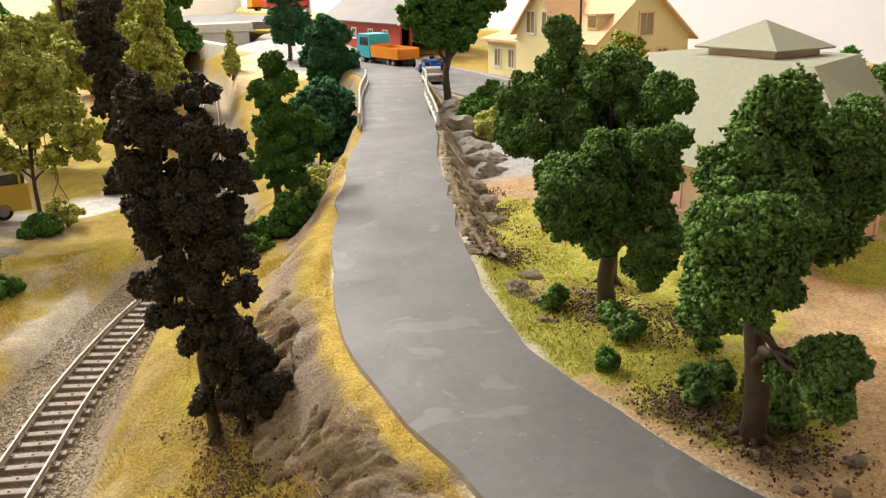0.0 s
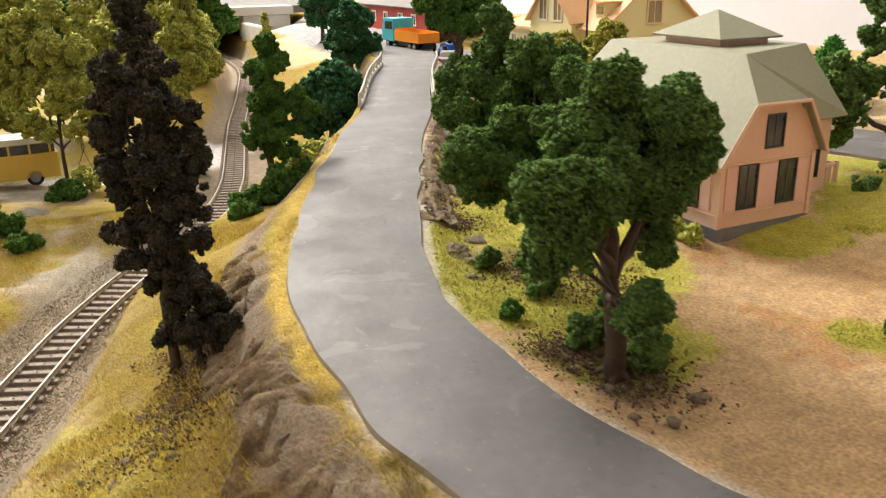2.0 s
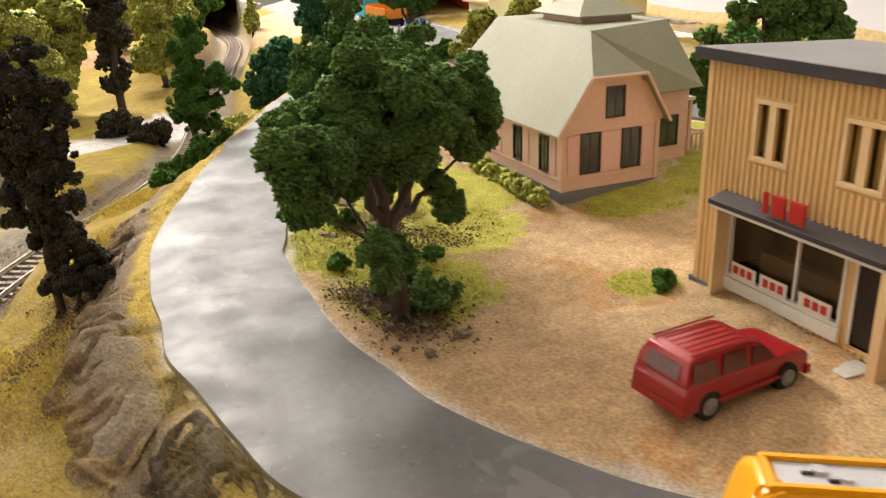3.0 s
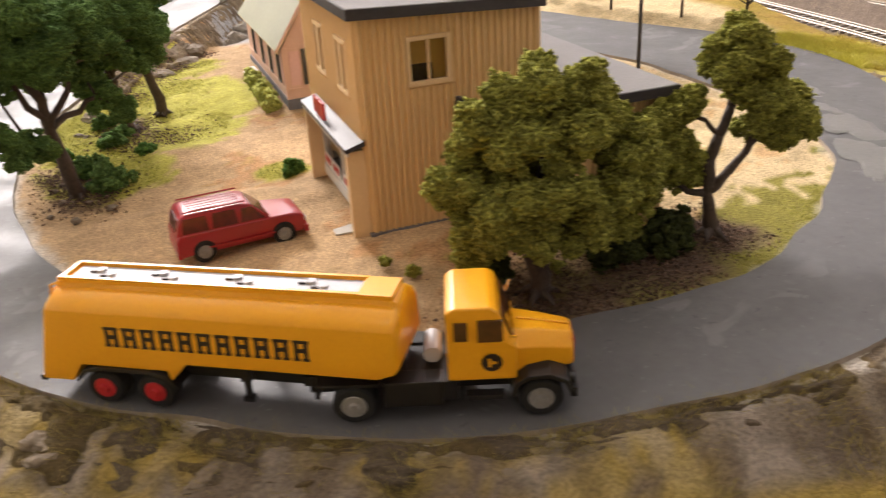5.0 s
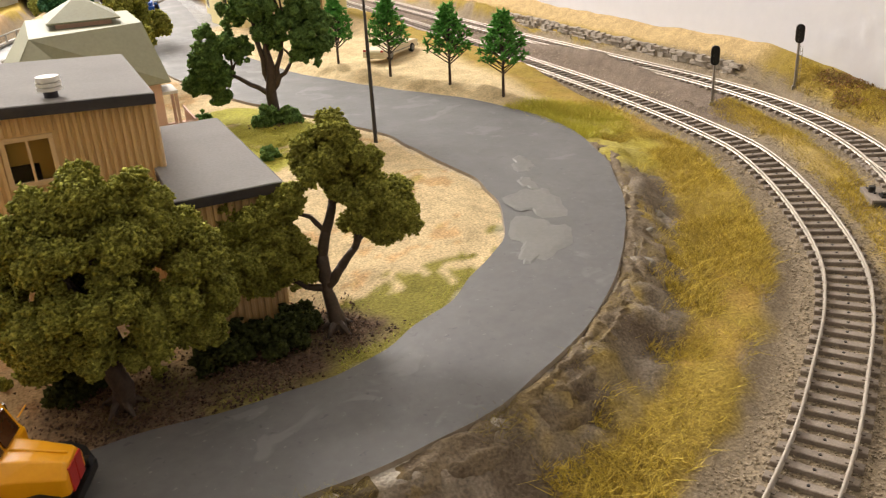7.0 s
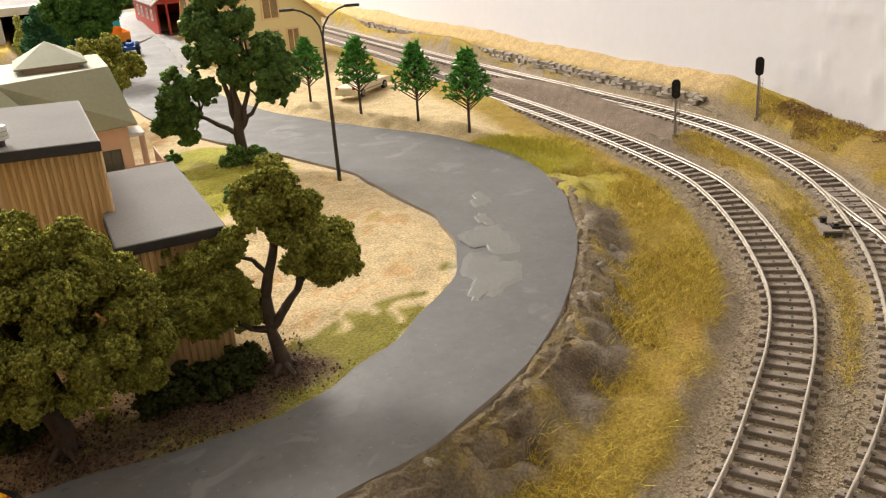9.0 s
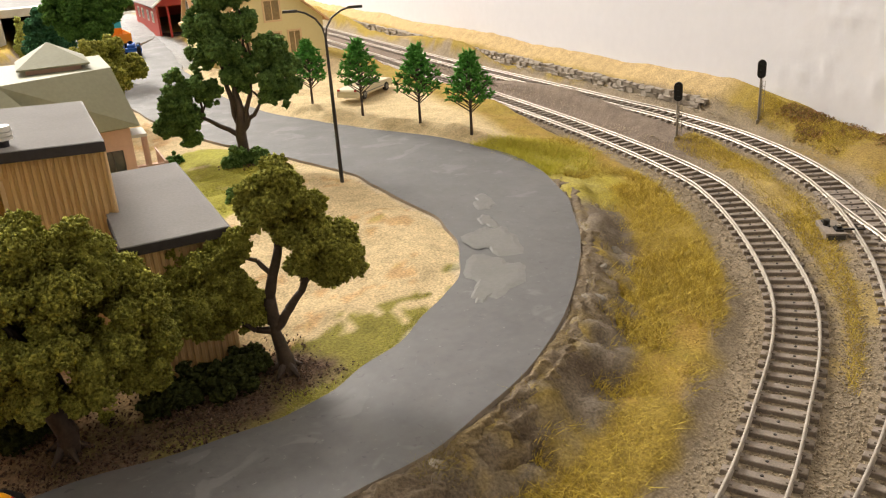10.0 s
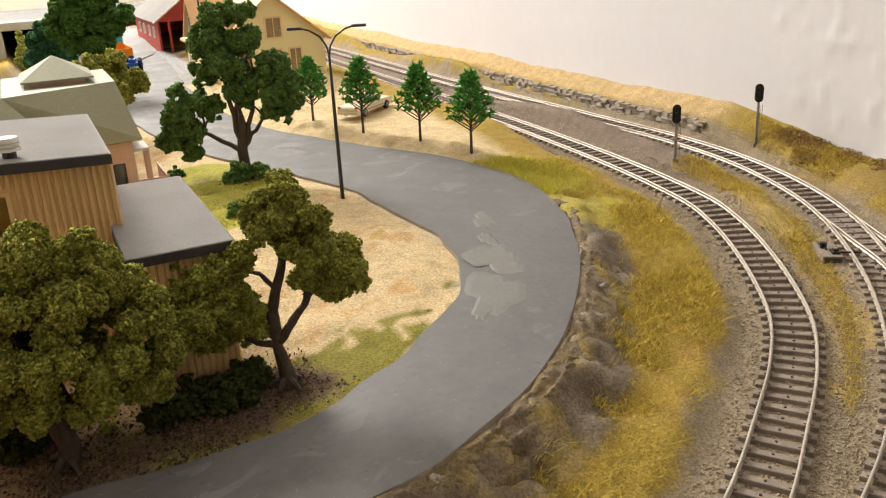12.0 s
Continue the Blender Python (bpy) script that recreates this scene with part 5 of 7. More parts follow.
def wheel(parent, x, y, r, w, m_rim, side, z=None):
    z = r if z is None else z
    y1 = y + side * w
    o = new("wheel")
    o.parent = parent
    bm = bmesh.new()
    for a, b, q0, q1 in ((0.0, 0.12, r * 0.9, r), (0.12, 0.88, r, r), (0.88, 1.0, r, r * 0.9)):
        rod(bm, (x, y + side * w * a, z), (x, y + side * w * b, z), q0, q1, 24)
    part("tyre", bm, M_TYRE, o)
    bm = bmesh.new()
    rod(bm, (x, y1 - side * 0.02, z), (x, y1 + side * 0.03, z), r * 0.62, r * 0.56, 20)
    rod(bm, (x, y1 + side * 0.03, z), (x, y1 + side * 0.10, z), r * 0.26, r * 0.2, 12)
    part("rim", bm, m_rim, o)
    return o


def loft(bm, rings):
    """Joins rings of points (all the same length) and closes both ends."""
    vs = [[bm.verts.new(p) for p in r] for r in rings]
    n = len(vs[0])
    for a, b in zip(vs, vs[1:]):
        for i in range(n):
            bm.faces.new((a[i], a[(i + 1) % n], b[(i + 1) % n], b[i]))
    bm.faces.new(vs[0][::-1])
    bm.faces.new(vs[-1])
    bmesh.ops.recalc_face_normals(bm, faces=bm.faces)
    return bm


def soften(bm, off, angle=25, seg=2):
    es = [e for e in bm.edges if len(e.link_faces) == 2 and e.calc_face_angle(0) > radians(angle)]
    bmesh.ops.bevel(bm, geom=es, offset=off, segments=seg, affect="EDGES", profile=0.6)
    return bm


def disc_mark(parent, c, axis, r, out):
    """A dark round badge with a plain yellow bar on it."""
    d = Vector((out, 0, 0)) if axis == "x" else Vector((0, out, 0))
    b = part("badge", rods((c, tuple(Vector(c) + d * 0.02), r), n=28), M_INK, parent, "round dark badge")
    c2 = Vector(c) + d * 0.02
    if axis == "x":
        bm = boxes((min(c2.x, c2.x + out * 0.012), c2.y - r * 0.35, c2.z - r * 0.5, max(c2.x, c2.x + out * 0.012), c2.y - r * 0.08, c2.z + r * 0.5),
                   (min(c2.x, c2.x + out * 0.012), c2.y + r * 0.02, c2.z - r * 0.15, max(c2.x, c2.x + out * 0.012), c2.y + r * 0.42, c2.z + r * 0.15))
    else:
        bm = boxes((c2.x - r * 0.35, min(c2.y, c2.y + out * 0.012), c2.z - r * 0.5, c2.x - r * 0.08, max(c2.y, c2.y + out * 0.012), c2.z + r * 0.5),
                   (c2.x + r * 0.02, min(c2.y, c2.y + out * 0.012), c2.z - r * 0.15, c2.x + r * 0.42, max(c2.y, c2.y + out * 0.012), c2.z + r * 0.15))
    part("badge_mark", bm, M_TRUCKY, b)


def tanker(x, y, z, rz, bend):
    """Semi-trailer tanker. x runs forward from the tail; bend is the angle of the tractor to the trailer."""
    t = thing("tanker_truck", "yellow tanker lorry with black chassis and red trailer wheels", "truck", x, y, z, rz)
    t.scale.z = 0.96
    tr = new("trailer")
    tr.parent = t
    # tank: rings from tail to front; the tail leans forward, its skirt hangs lower over the wheels
    def ring(xb, xt, zb, grow=0.0, top=3.55):
        def wide(zz):
            return 1.38 - 0.0708 * (zz - 0.74) - grow
        w0, wk, w1, w2 = wide(zb), wide(zb + 0.5), 1.22 - grow, 0.78 - grow
        def px(zz):
            return xb + (xt - xb) * (zz - 0.75) / (top - 0.75)
        o = [(-w0, zb), (-wk, zb + 0.5), (-w1, 3.0 - grow), (-w1 + 0.12, 3.16 - grow), (-w2, 3.36 - grow), (-0.55, 3.38 - grow), (-0.52, top - grow),
             (0.52, top - grow), (0.55, 3.38 - grow), (w2, 3.36 - grow), (w1 - 0.12, 3.16 - grow), (w1, 3.0 - grow), (wk, zb + 0.5), (w0, zb)]
        return [(px(zz), yy, zz) for yy, zz in o]
    bm = bmesh.new()
    loft(bm, [ring(0.0, 0.62, 0.78, 0.10), ring(0.08, 0.72, 0.74), ring(1.05, 1.3, 0.74), ring(1.35, 1.5, 1.30), ring(4.0, 4.05, 1.30), ring(4.1, 4.15, 0.98), ring(4.6, 4.6, 1.55),
              ring(9.95, 9.95, 1.55), ring(10.42, 10.4, 1.7, 0.05), ring(10.52, 10.5, 1.82, 0.16)])
    soften(bm, 0.05, 28)
    tank = part("tank", bm, M_TRUCKY, tr, "glossy yellow tank body", True)
    md = tank.modifiers.new("edges", "EDGE_SPLIT")
    md.split_angle = radians(35)
    part("top_strip", boxes((0.95, -0.38, 3.52, 9.35, 0.38, 3.575)), M_STRIP, tr, "pale walkway along the tank top")
    part("top_rib", boxes((0.75, 0.40, 3.50, 9.4, 0.52, 3.68), (0.75, -0.52, 3.50, 9.4, -0.40, 3.68), (0.7, -0.52, 3.5, 0.85, 0.52, 3.66), (9.35, -0.52, 3.5, 10.3, 0.52, 3.66), bevel=0.02), M_TRUCKY, tr)
    for q in (1.7, 3.6, 5.8, 7.9):
        h = part("hatch", rods(((q, 0.12, 3.57), (q, 0.12, 3.66), 0.13), ((q + 0.42, -0.08, 3.57), (q + 0.42, -0.08, 3.65), 0.11), n=14), M_STRIP, tr, "tank hatch")
        part("hinge", boxes((q - 0.32, 0.0, 3.575, q - 0.12, 0.06, 3.63), (q + 0.1, -0.2, 3.575, q + 0.3, -0.14, 3.63)), M_INK, h)
    for sgn in (-1, 1):
        # lettering as plain slab-footed bars
        for k in range(11):
            x0 = 2.3 + k * 0.545
            b = boxes((x0 + 0.03, -0.012, -0.3, x0 + 0.15, 0.012, 0.3), (x0 + 0.29, -0.012, -0.3, x0 + 0.41, 0.012, 0.3), (x0, -0.014, 0.22, x0 + 0.44, 0.014, 0.31),
                      (x0, -0.014, -0.31, x0 + 0.19, 0.014, -0.23), (x0 + 0.25, -0.014, -0.31, x0 + 0.44, 0.014, -0.23), (x0 + 0.15, -0.013, -0.06, x0 + 0.29, 0.013, 0.06))
            bmesh.ops.rotate(b, cent=(0, 0, 0), matrix=Matrix.Rotation(sgn * radians(4.05), 3, "X"), verts=b.verts)
            bmesh.ops.translate(b, vec=(0, sgn * 1.274, 2.28), verts=b.verts)
            part("print_bar", b, M_INK, tank)
        bm = bmesh.new()
        o = [(1.15, 0.78), (1.45, 1.18), (1.95, 1.30), (3.5, 1.30), (3.95, 1.2), (4.3, 0.82), (4.2, 0.78), (3.87, 1.1), (3.45, 1.2), (2.0, 1.2), (1.52, 1.1), (1.25, 0.78)]
        prism(bm, o, "y", sgn * 0.7, sgn * 1.43)
        part("mudguard", bm, M_BLACKP, tr)
        for q in (1.95, 3.5):
            wheel(tr, q, sgn * 0.78, 0.55, 0.55, M_RIMR, sgn)
        part("landing_leg", boxes((5.95, sgn * 0.9 - 0.12, 0.9, 6.25, sgn * 0.9 + 0.12, 1.57), (6.02, sgn * 0.9 - 0.07, 0.35, 6.18, sgn * 0.9 + 0.07, 0.9),
                                  (5.95, sgn * 0.9 - 0.12, 0.22, 6.25, sgn * 0.9 + 0.12, 0.38), bevel=0.02), M_BLACKP, tr)
    part("trailer_frame", boxes((0.3, -0.6, 0.7, 9.6, 0.6, 1.57)), M_BLACKP, tr)
    part("rear_bumper", boxes((-0.06, -1.32, 0.62, 0.1, 1.32, 0.8), bevel=0.02), M_BLACKP, tr)
    bm = bmesh.new()
    for sgn in (-0.35, -0.7):
        rod(bm, (0.12, sgn, 1.2), (0.58, sgn, 3.5), 0.03, 0.03, 6)
        rod(bm, (0.58, sgn, 3.5), (0.95, sgn, 3.68), 0.03, 0.03, 6)
    for k in range(6):
        rod(bm, (0.12 + 0.08 * k, -0.35, 1.3 + k * 0.4), (0.12 + 0.08 * k, -0.7, 1.3 + k * 0.4), 0.022, 0.022, 6)
    part("ladder", bm, M_TRUCKY, tr)
    disc_mark(tr, (0.19, 0.28, 1.75), "x", 0.42, -1)
    # tractor
    c = new("tractor")
    c.parent = t
    c.matrix_basis = pose(8.6 * S, 0, 0, 0, 0, bend) @ pose(-7.9 * S, 0, 0)
    part("chassis", boxes((7.0, -0.62, 0.55, 13.6, 0.62, 1.05), (6.9, -0.8, 0.9, 8.0, 0.8, 1.2), (9.6, -1.2, 0.55, 11.0, 1.2, 1.15), bevel=0.04), M_BLACKP, c)
    part("fifth_wheel", rods(((8.3, 0, 1.05), (8.3, 0, 1.5), 0.7), n=20), M_BLACKP, c)
    for sgn in (-1, 1):
        wheel(c, 8.25, sgn * 0.62, 0.58, 0.75, M_RIMG, sgn)
        wheel(c, 13.15, sgn * 0.85, 0.58, 0.5, M_RIMG, sgn)
        bm = bmesh.new()
        o = [(12.35, 0.75), (12.45, 1.15), (12.8, 1.38), (13.4, 1.42), (13.85, 1.2), (14.0, 0.75), (13.9, 0.75), (13.74, 1.1), (13.36, 1.28), (12.86, 1.26), (12.58, 1.06), (12.5, 0.75)]
        prism(bm, o, "y", sgn * 0.62, sgn * 1.46)
        part("front_mudguard", soften(bm, 0.03), M_BLACKP, c, "black rounded front mudguard")
        part("headlight", rods(((13.9, sgn * 1.0, 1.0), (14.06, sgn * 1.0, 1.0), 0.16, 0.17), n=14), M_BLACKP, c)
        part("step", boxes((11.2, sgn * 1.05, 0.6, 12.2, sgn * 1.35, 0.75) if sgn > 0 else (11.2, -1.35, 0.6, 12.2, -1.05, 0.75), bevel=0.02), M_BLACKP, c)
        lo, hi = sorted((sgn * 0.66, sgn * 1.28))
        part("fuel_tank", boxes((9.05, lo, 0.42, 10.6, hi, 1.22), bevel=0.06), M_BLACKP, c)
        part("rear_mudguard", boxes((7.35, lo, 1.12, 8.95, hi, 1.22), (7.25, lo, 0.8, 7.37, hi, 1.22), bevel=0.02), M_BLACKP, c)
    part("air_tank", rods(((10.35, -0.5, 1.55), (10.35, 0.5, 1.55), 0.24), n=16), M_STRIP, c, "pale air tank behind the cab")
    # cab with sloping windscreen and long bonnet
    bm = bmesh.new()
    prism(bm, [(10.75, 1.15), (12.55, 1.15), (12.55, 2.18), (12.42, 2.3), (12.1, 3.22), (11.9, 3.34), (10.95, 3.34), (10.75, 3.2)], "y", -1.22, 1.22)
    for v in bm.verts:
        if v.co.z > 2.5:
            v.co.y *= 0.93
    part("cab", soften(bm, 0.09, 20, 3), M_TRUCKY, c, "rounded yellow driver's cab", False)
    bm = bmesh.new()
    def hood(xx, w, zt):
        return [(xx, -w, 1.15), (xx, -w, zt - 0.35), (xx, -w * 0.55, zt), (xx, w * 0.55, zt), (xx, w, zt - 0.35), (xx, w, 1.15)]
    loft(bm, [hood(12.5, 0.98, 2.32), hood(13.2, 0.82, 2.22), hood(13.95, 0.68, 2.05), hood(14.08, 0.62, 1.98)])
    part("bonnet", soften(bm, 0.06, 20, 3), M_TRUCKY, c, "yellow tapering bonnet")
    part("bonnet_ridge", rods(((12.6, 0, 2.33), (14.0, 0, 2.07), 0.035), n=6), M_TRUCKY, c)
    part("grille", boxes((14.06, -0.44, 1.12, 14.12, -0.03, 1.86), (14.06, 0.03, 1.12, 14.12, 0.44, 1.86), bevel=0.015), M_RED, c, "red twin grille")
    part("front_bumper", boxes((13.9, -1.3, 0.55, 14.1, 1.3, 0.85), bevel=0.04), M_BLACKP, c)
    n = Vector((0.92, 0, 0.34)).normalized()
    for sgn in (-1, 1):
        y0, y1 = sorted((sgn * 0.07, sgn * 0.98))
        bm = bmesh.new()
        loft(bm, [[(12.44, y0, 2.32), (12.44, y1, 2.32), (12.50, y1, 2.32), (12.50, y0, 2.32)], [(12.19, y0, 3.02), (12.19, y1 * 0.95, 3.02), (12.25, y1 * 0.95, 3.02), (12.25, y0, 3.02)]])
        part("windscreen", bm, M_BROWNW, c, "brown tinted windscreen half")
        y0, y1 = sorted((sgn * 1.13, sgn * 1.225))
        part("side_window", boxes((11.55, y0, 2.35, 12.2, y1, 3.0), bevel=0.02), M_BROWNW, c)
        part("rear_quarter_window", boxes((10.95, y0, 2.4, 11.3, y1, 2.95), bevel=0.02), M_BROWNW, c)
        disc_mark(c, (11.9, sgn * 1.22, 1.72), "y", 0.27, sgn)
        part("mirror", rods(((12.4, sgn * 1.2, 2.5), (12.55, sgn * 1.5, 2.7), 0.025), n=6), M_TRUCKY, c)
    part("rear_window", boxes((10.72, -0.75, 2.4, 10.78, 0.75, 3.0), bevel=0.02), M_BROWNW, c)
    return t


tanker(-10.75, -4.6, 7.5, -33, 12)


def car(name, label, x, y, rz, length, width, prof, cabin, m_body, m_win, axles, r, m_rim, panes, rails=False):
    """A car: lower body from a side profile, a tapered cabin, panes, wheels, lamps and bumpers."""
    z = ground(x, y) + 0.02
    c = thing(name, label, "car", x, y, z, rz)
    w = width / 2
    bm = bmesh.new()
    prism(bm, prof, "y", -w, w)
    for v in bm.verts:
        if v.co.x > length * 0.36:
            v.co.y *= 0.9
        if v.co.z > 0.9:
            v.co.y *= 0.97
    part("body", soften(bm, 0.09, 12, 3), m_body, c, "", True)
    bm = bmesh.new()
    prism(bm, cabin, "y", -w * 0.93, w * 0.93)
    zt = max(p[1] for p in cabin)
    for v in bm.verts:
        if v.co.z > zt - 0.25:
            v.co.y *= 0.82
    part("cabin", soften(bm, 0.08, 12, 3), m_body, c, "", True)
    for sgn in (-1, 1):
        for p0, p1, z0, z1 in panes:
            b0, b1 = w * 0.945, w * 0.86
            back = 0.4 if p1 > 0.5 else 0.05
            bm = bmesh.new()
            loft(bm, [[(p0, sgn * (b0 - 0.08), z0), (p1, sgn * (b0 - 0.08), z0), (p1, sgn * b0, z0), (p0, sgn * b0, z0)],
                      [(p0 + 0.08, sgn * (b1 - 0.08), z1), (p1 - back, sgn * (b1 - 0.08), z1), (p1 - back, sgn * b1, z1), (p0 + 0.08, sgn * b1, z1)]])
            part("side_window", bm, m_win, c)
        for ax in axles:
            wheel(c, ax, sgn * (w - 0.3), r, 0.3, m_rim, sgn)
        part("headlight", boxes((length / 2 - 0.06, sgn * w * 0.72 - 0.17, 0.72, length / 2 + 0.02, sgn * w * 0.72 + 0.17, 0.9)), M_STRIP, c)
        part("tail_light", boxes((-length / 2 - 0.02, sgn * w * 0.8 - 0.12, 0.7, -length / 2 + 0.05, sgn * w * 0.8 + 0.12, 1.0)), M_RED, c)
        part("sill_trim", boxes((-length * 0.28, sgn * w - 0.02, 0.55, length * 0.24, sgn * w + 0.025, 0.62)), M_RIMG if m_body == M_CREAM else m_body, c)
        if rails:
            part("roof_rail", rods(((-length * 0.42, sgn * w * 0.72, zt + 0.05), (length * 0.05, sgn * w * 0.72, zt + 0.05), 0.035), n=6), m_body, c)
    part("bumper", boxes((length / 2 - 0.12, -w * 0.97, 0.32, length / 2 + 0.08, w * 0.97, 0.58), bevel=0.04), m_body, c)
    part("bumper", boxes((-length / 2 - 0.08, -w * 0.97, 0.32, -length / 2 + 0.12, w * 0.97, 0.58), bevel=0.04), m_body, c)
    return c


SUV = [(-2.3, 0.36), (2.3, 0.36), (2.42, 0.6), (2.42, 0.88), (2.32, 1.03), (1.85, 1.13), (1.0, 1.2), (-2.3, 1.22), (-2.44, 0.98), (-2.46, 0.6)]
SUVC = [(-2.4, 1.15), (1.12, 1.15), (0.72, 1.52), (0.38, 1.82), (0.08, 1.9), (-1.9, 1.92), (-2.14, 1.84), (-2.3, 1.5)]
suv = car("parked_car", "dark red estate car parked on the sand by the shop", -4.8, 1.8, 4.5, 4.8, 2.1, SUV, SUVC, M_CARRED, M_CARWIN, (-1.5, 1.5), 0.44, M_RIMG,
          ((-2.16, -1.2, 1.25, 1.76), (-1.08, -0.14, 1.25, 1.78), (-0.02, 0.86, 1.25, 1.74)), rails=True)
bm = bmesh.new()
loft(bm, [[(1.0, -0.82, 1.22), (1.0, 0.82, 1.22), (1.08, 0.82, 1.22), (1.08, -0.82, 1.22)], [(0.38, -0.7, 1.79), (0.38, 0.7, 1.79), (0.46, 0.7, 1.79), (0.46, -0.7, 1.79)]])
part("windscreen", bm, M_CARWIN, suv)
bm = bmesh.new()
loft(bm, [[(-2.4, -0.68, 1.3), (-2.4, 0.68, 1.3), (-2.3, 0.68, 1.3), (-2.3, -0.68, 1.3)], [(-2.25, -0.6, 1.7), (-2.25, 0.6, 1.7), (-2.15, 0.6, 1.7), (-2.15, -0.6, 1.7)]])
part("rear_window", bm, M_CARWIN, suv)
part("roof_rib", boxes(*[(-1.8, -0.5 + 0.25 * k, 1.92, 0.1, -0.46 + 0.25 * k, 1.935) for k in range(5)]), M_CARRED, suv)

SED = [(-3.1, 0.34), (3.1, 0.34), (3.12, 0.8), (2.9, 0.98), (1.2, 1.05), (-1.6, 1.05), (-3.0, 0.98), (-3.15, 0.8)]
SEDC = [(-1.7, 1.0), (1.2, 1.0), (0.5, 1.55), (-0.9, 1.58), (-1.2, 1.5)]
car("parked_car", "long cream saloon parked on the sand under small trees", 31.4, 36.8, 38, 6.2, 2.1, SED, SEDC, M_CREAM, M_PANE, (-1.9, 1.95), 0.38, M_RIMG,
    ((-1.1, -0.2, 1.05, 1.48), (-0.1, 0.75, 1.05, 1.48)))
car("parked_car", "grey car parked by the yellow villa", 14.6, 73.5, 60, 5.0, 2.0, [(p[0] * 0.8, p[1]) for p in SED], [(p[0] * 0.85, p[1]) for p in SEDC], M_RIMG, M_PANE, (-1.5, 1.5), 0.38, M_RIMG,
    ((-0.9, -0.2, 1.05, 1.48), (-0.1, 0.6, 1.05, 1.48)))


def dump_truck():
    z = ground(16.2, 85) + 0.25
    t = thing("dump_truck", "cyan cab lorry with an orange tipper body", "truck", 16.2, 85.5, z, 92)
    part("chassis", boxes((-3.4, -0.7, 0.5, 6.0, 0.7, 1.0)), M_BLACKP, t)
    bm = bmesh.new()
    prism(bm, [(3.0, 0.9), (6.4, 0.9), (6.4, 2.2), (5.9, 3.6), (3.0, 3.6)], "y", -1.35, 1.35)
    part("cab", soften(bm, 0.12), M_CYAN, t, "cyan cab")
    part("cab_window", boxes((3.4, -1.38, 2.3, 5.4, 1.38, 3.2), bevel=0.03), M_PANE, t)
    bed = bmesh.new()
    for a in ((-3.6, -1.4, 1.1, 2.7, 1.4, 1.3), (-3.6, -1.4, 1.3, 2.7, -1.25, 2.3), (-3.6, 1.25, 1.3, 2.7, 1.4, 2.3), (2.55, -1.25, 1.3, 2.7, 1.25, 2.5), (-3.6, -1.25, 1.3, -3.45, 1.25, 2.2)):
        box(bed, *a)
    part("tipper_body", bed, M_ORANGE, t, "orange tipper body")
    for sgn in (-1, 1):
        for q in (-2.4, -1.2, 4.8):
            wheel(t, q, sgn * 0.85, 0.55, 0.5, M_RIMG, sgn)


dump_truck()


def tractor():
    t = thing("farm_tractor", "small blue farm tractor on the grey yard", "tractor", 17.0, 78.0, ground(17.0, 78.0) + 0.2, 80)
    part("engine_hood", boxes((0, -0.45, 0.7, 2.0, 0.45, 1.5), bevel=0.1), M_BLUE, t)
    part("seat_deck", boxes((-1.2, -0.7, 0.7, 0, 0.7, 1.1), (-1.0, -0.4, 1.1, -0.5, 0.4, 1.5), bevel=0.06), M_BLUE, t)
    part("mudguard", boxes((-1.4, -1.1, 1.2, 0, -0.7, 1.5), (-1.4, 0.7, 1.2, 0, 1.1, 1.5), bevel=0.08), M_BLUE, t)
    for sgn in (-1, 1):
        wheel(t, -0.7, sgn * 0.7, 0.85, 0.45, M_BLUE, sgn)
        wheel(t, 1.5, sgn * 0.55, 0.45, 0.3, M_BLUE, sgn)
    part("steering_wheel", rods(((-0.2, 0, 1.7), (-0.15, 0, 1.76), 0.3), n=14), M_BLACKP, t)


tractor()


def bus():
    z = ground(-29.8, 62.0) + 0.1
    b = thing("bus", "ochre yellow bus with a white roof on the valley lane", "bus", -29.8, 62.3, z, 4)
    part("body", boxes((-5.6, -1.4, 0.5, 5.2, 1.4, 2.4), bevel=0.12), M_BUSY, b)
    part("window_band", boxes((-5.4, -1.36, 2.4, 5.0, 1.36, 3.1), bevel=0.05), M_PANE, b)
    for k in range(8):
        part("window_post", boxes((-5.2 + k * 1.4, -1.4, 2.38, -5.05 + k * 1.4, 1.4, 3.12)), M_BUSY, b)
    part("roof", boxes((-5.6, -1.4, 3.1, 5.2, 1.4, 3.6), bevel=0.15), M_WHITE, b, "white roof")
    for sgn in (-1, 1):
        for q in (-3.4, 3.4):
            wheel(b, q, sgn * 0.95, 0.6, 0.45, M_RIMG, sgn)


bus()


def wagon(x, y, z, rz, m_body, label):
    w = thing("railway_wagon", label, "railway wagon", x, y, z, rz, group="railway wagons")
    part("body", boxes((-6, -1.5, 1.0, 6, 1.5, 4.6), bevel=0.15), m_body, w)
    part("roof", boxes((-6.2, -1.6, 4.6, 6.2, 1.6, 4.9), bevel=0.1), M_ROOFG, w)
    part("underframe", boxes((-6.2, -1.2, 0.6, 6.2, 1.2, 1.0)), M_BLACKP, w)
    part("door", boxes((-1.2, -1.58, 1.2, 1.2, 1.58, 4.4)), m_body, w)
    for sgn in (-1, 1):
        for q in (-4, 4):
            wheel(w, q, sgn * 0.7, 0.55, 0.15, M_RIMG, sgn)


wagon(48, 205, 12.8, 6, M_BARN, "red goods wagon on the far track")
wagon(60.5 - 14, 212, 12.8, 6, M_ORANGE, "orange goods wagon on the far track")


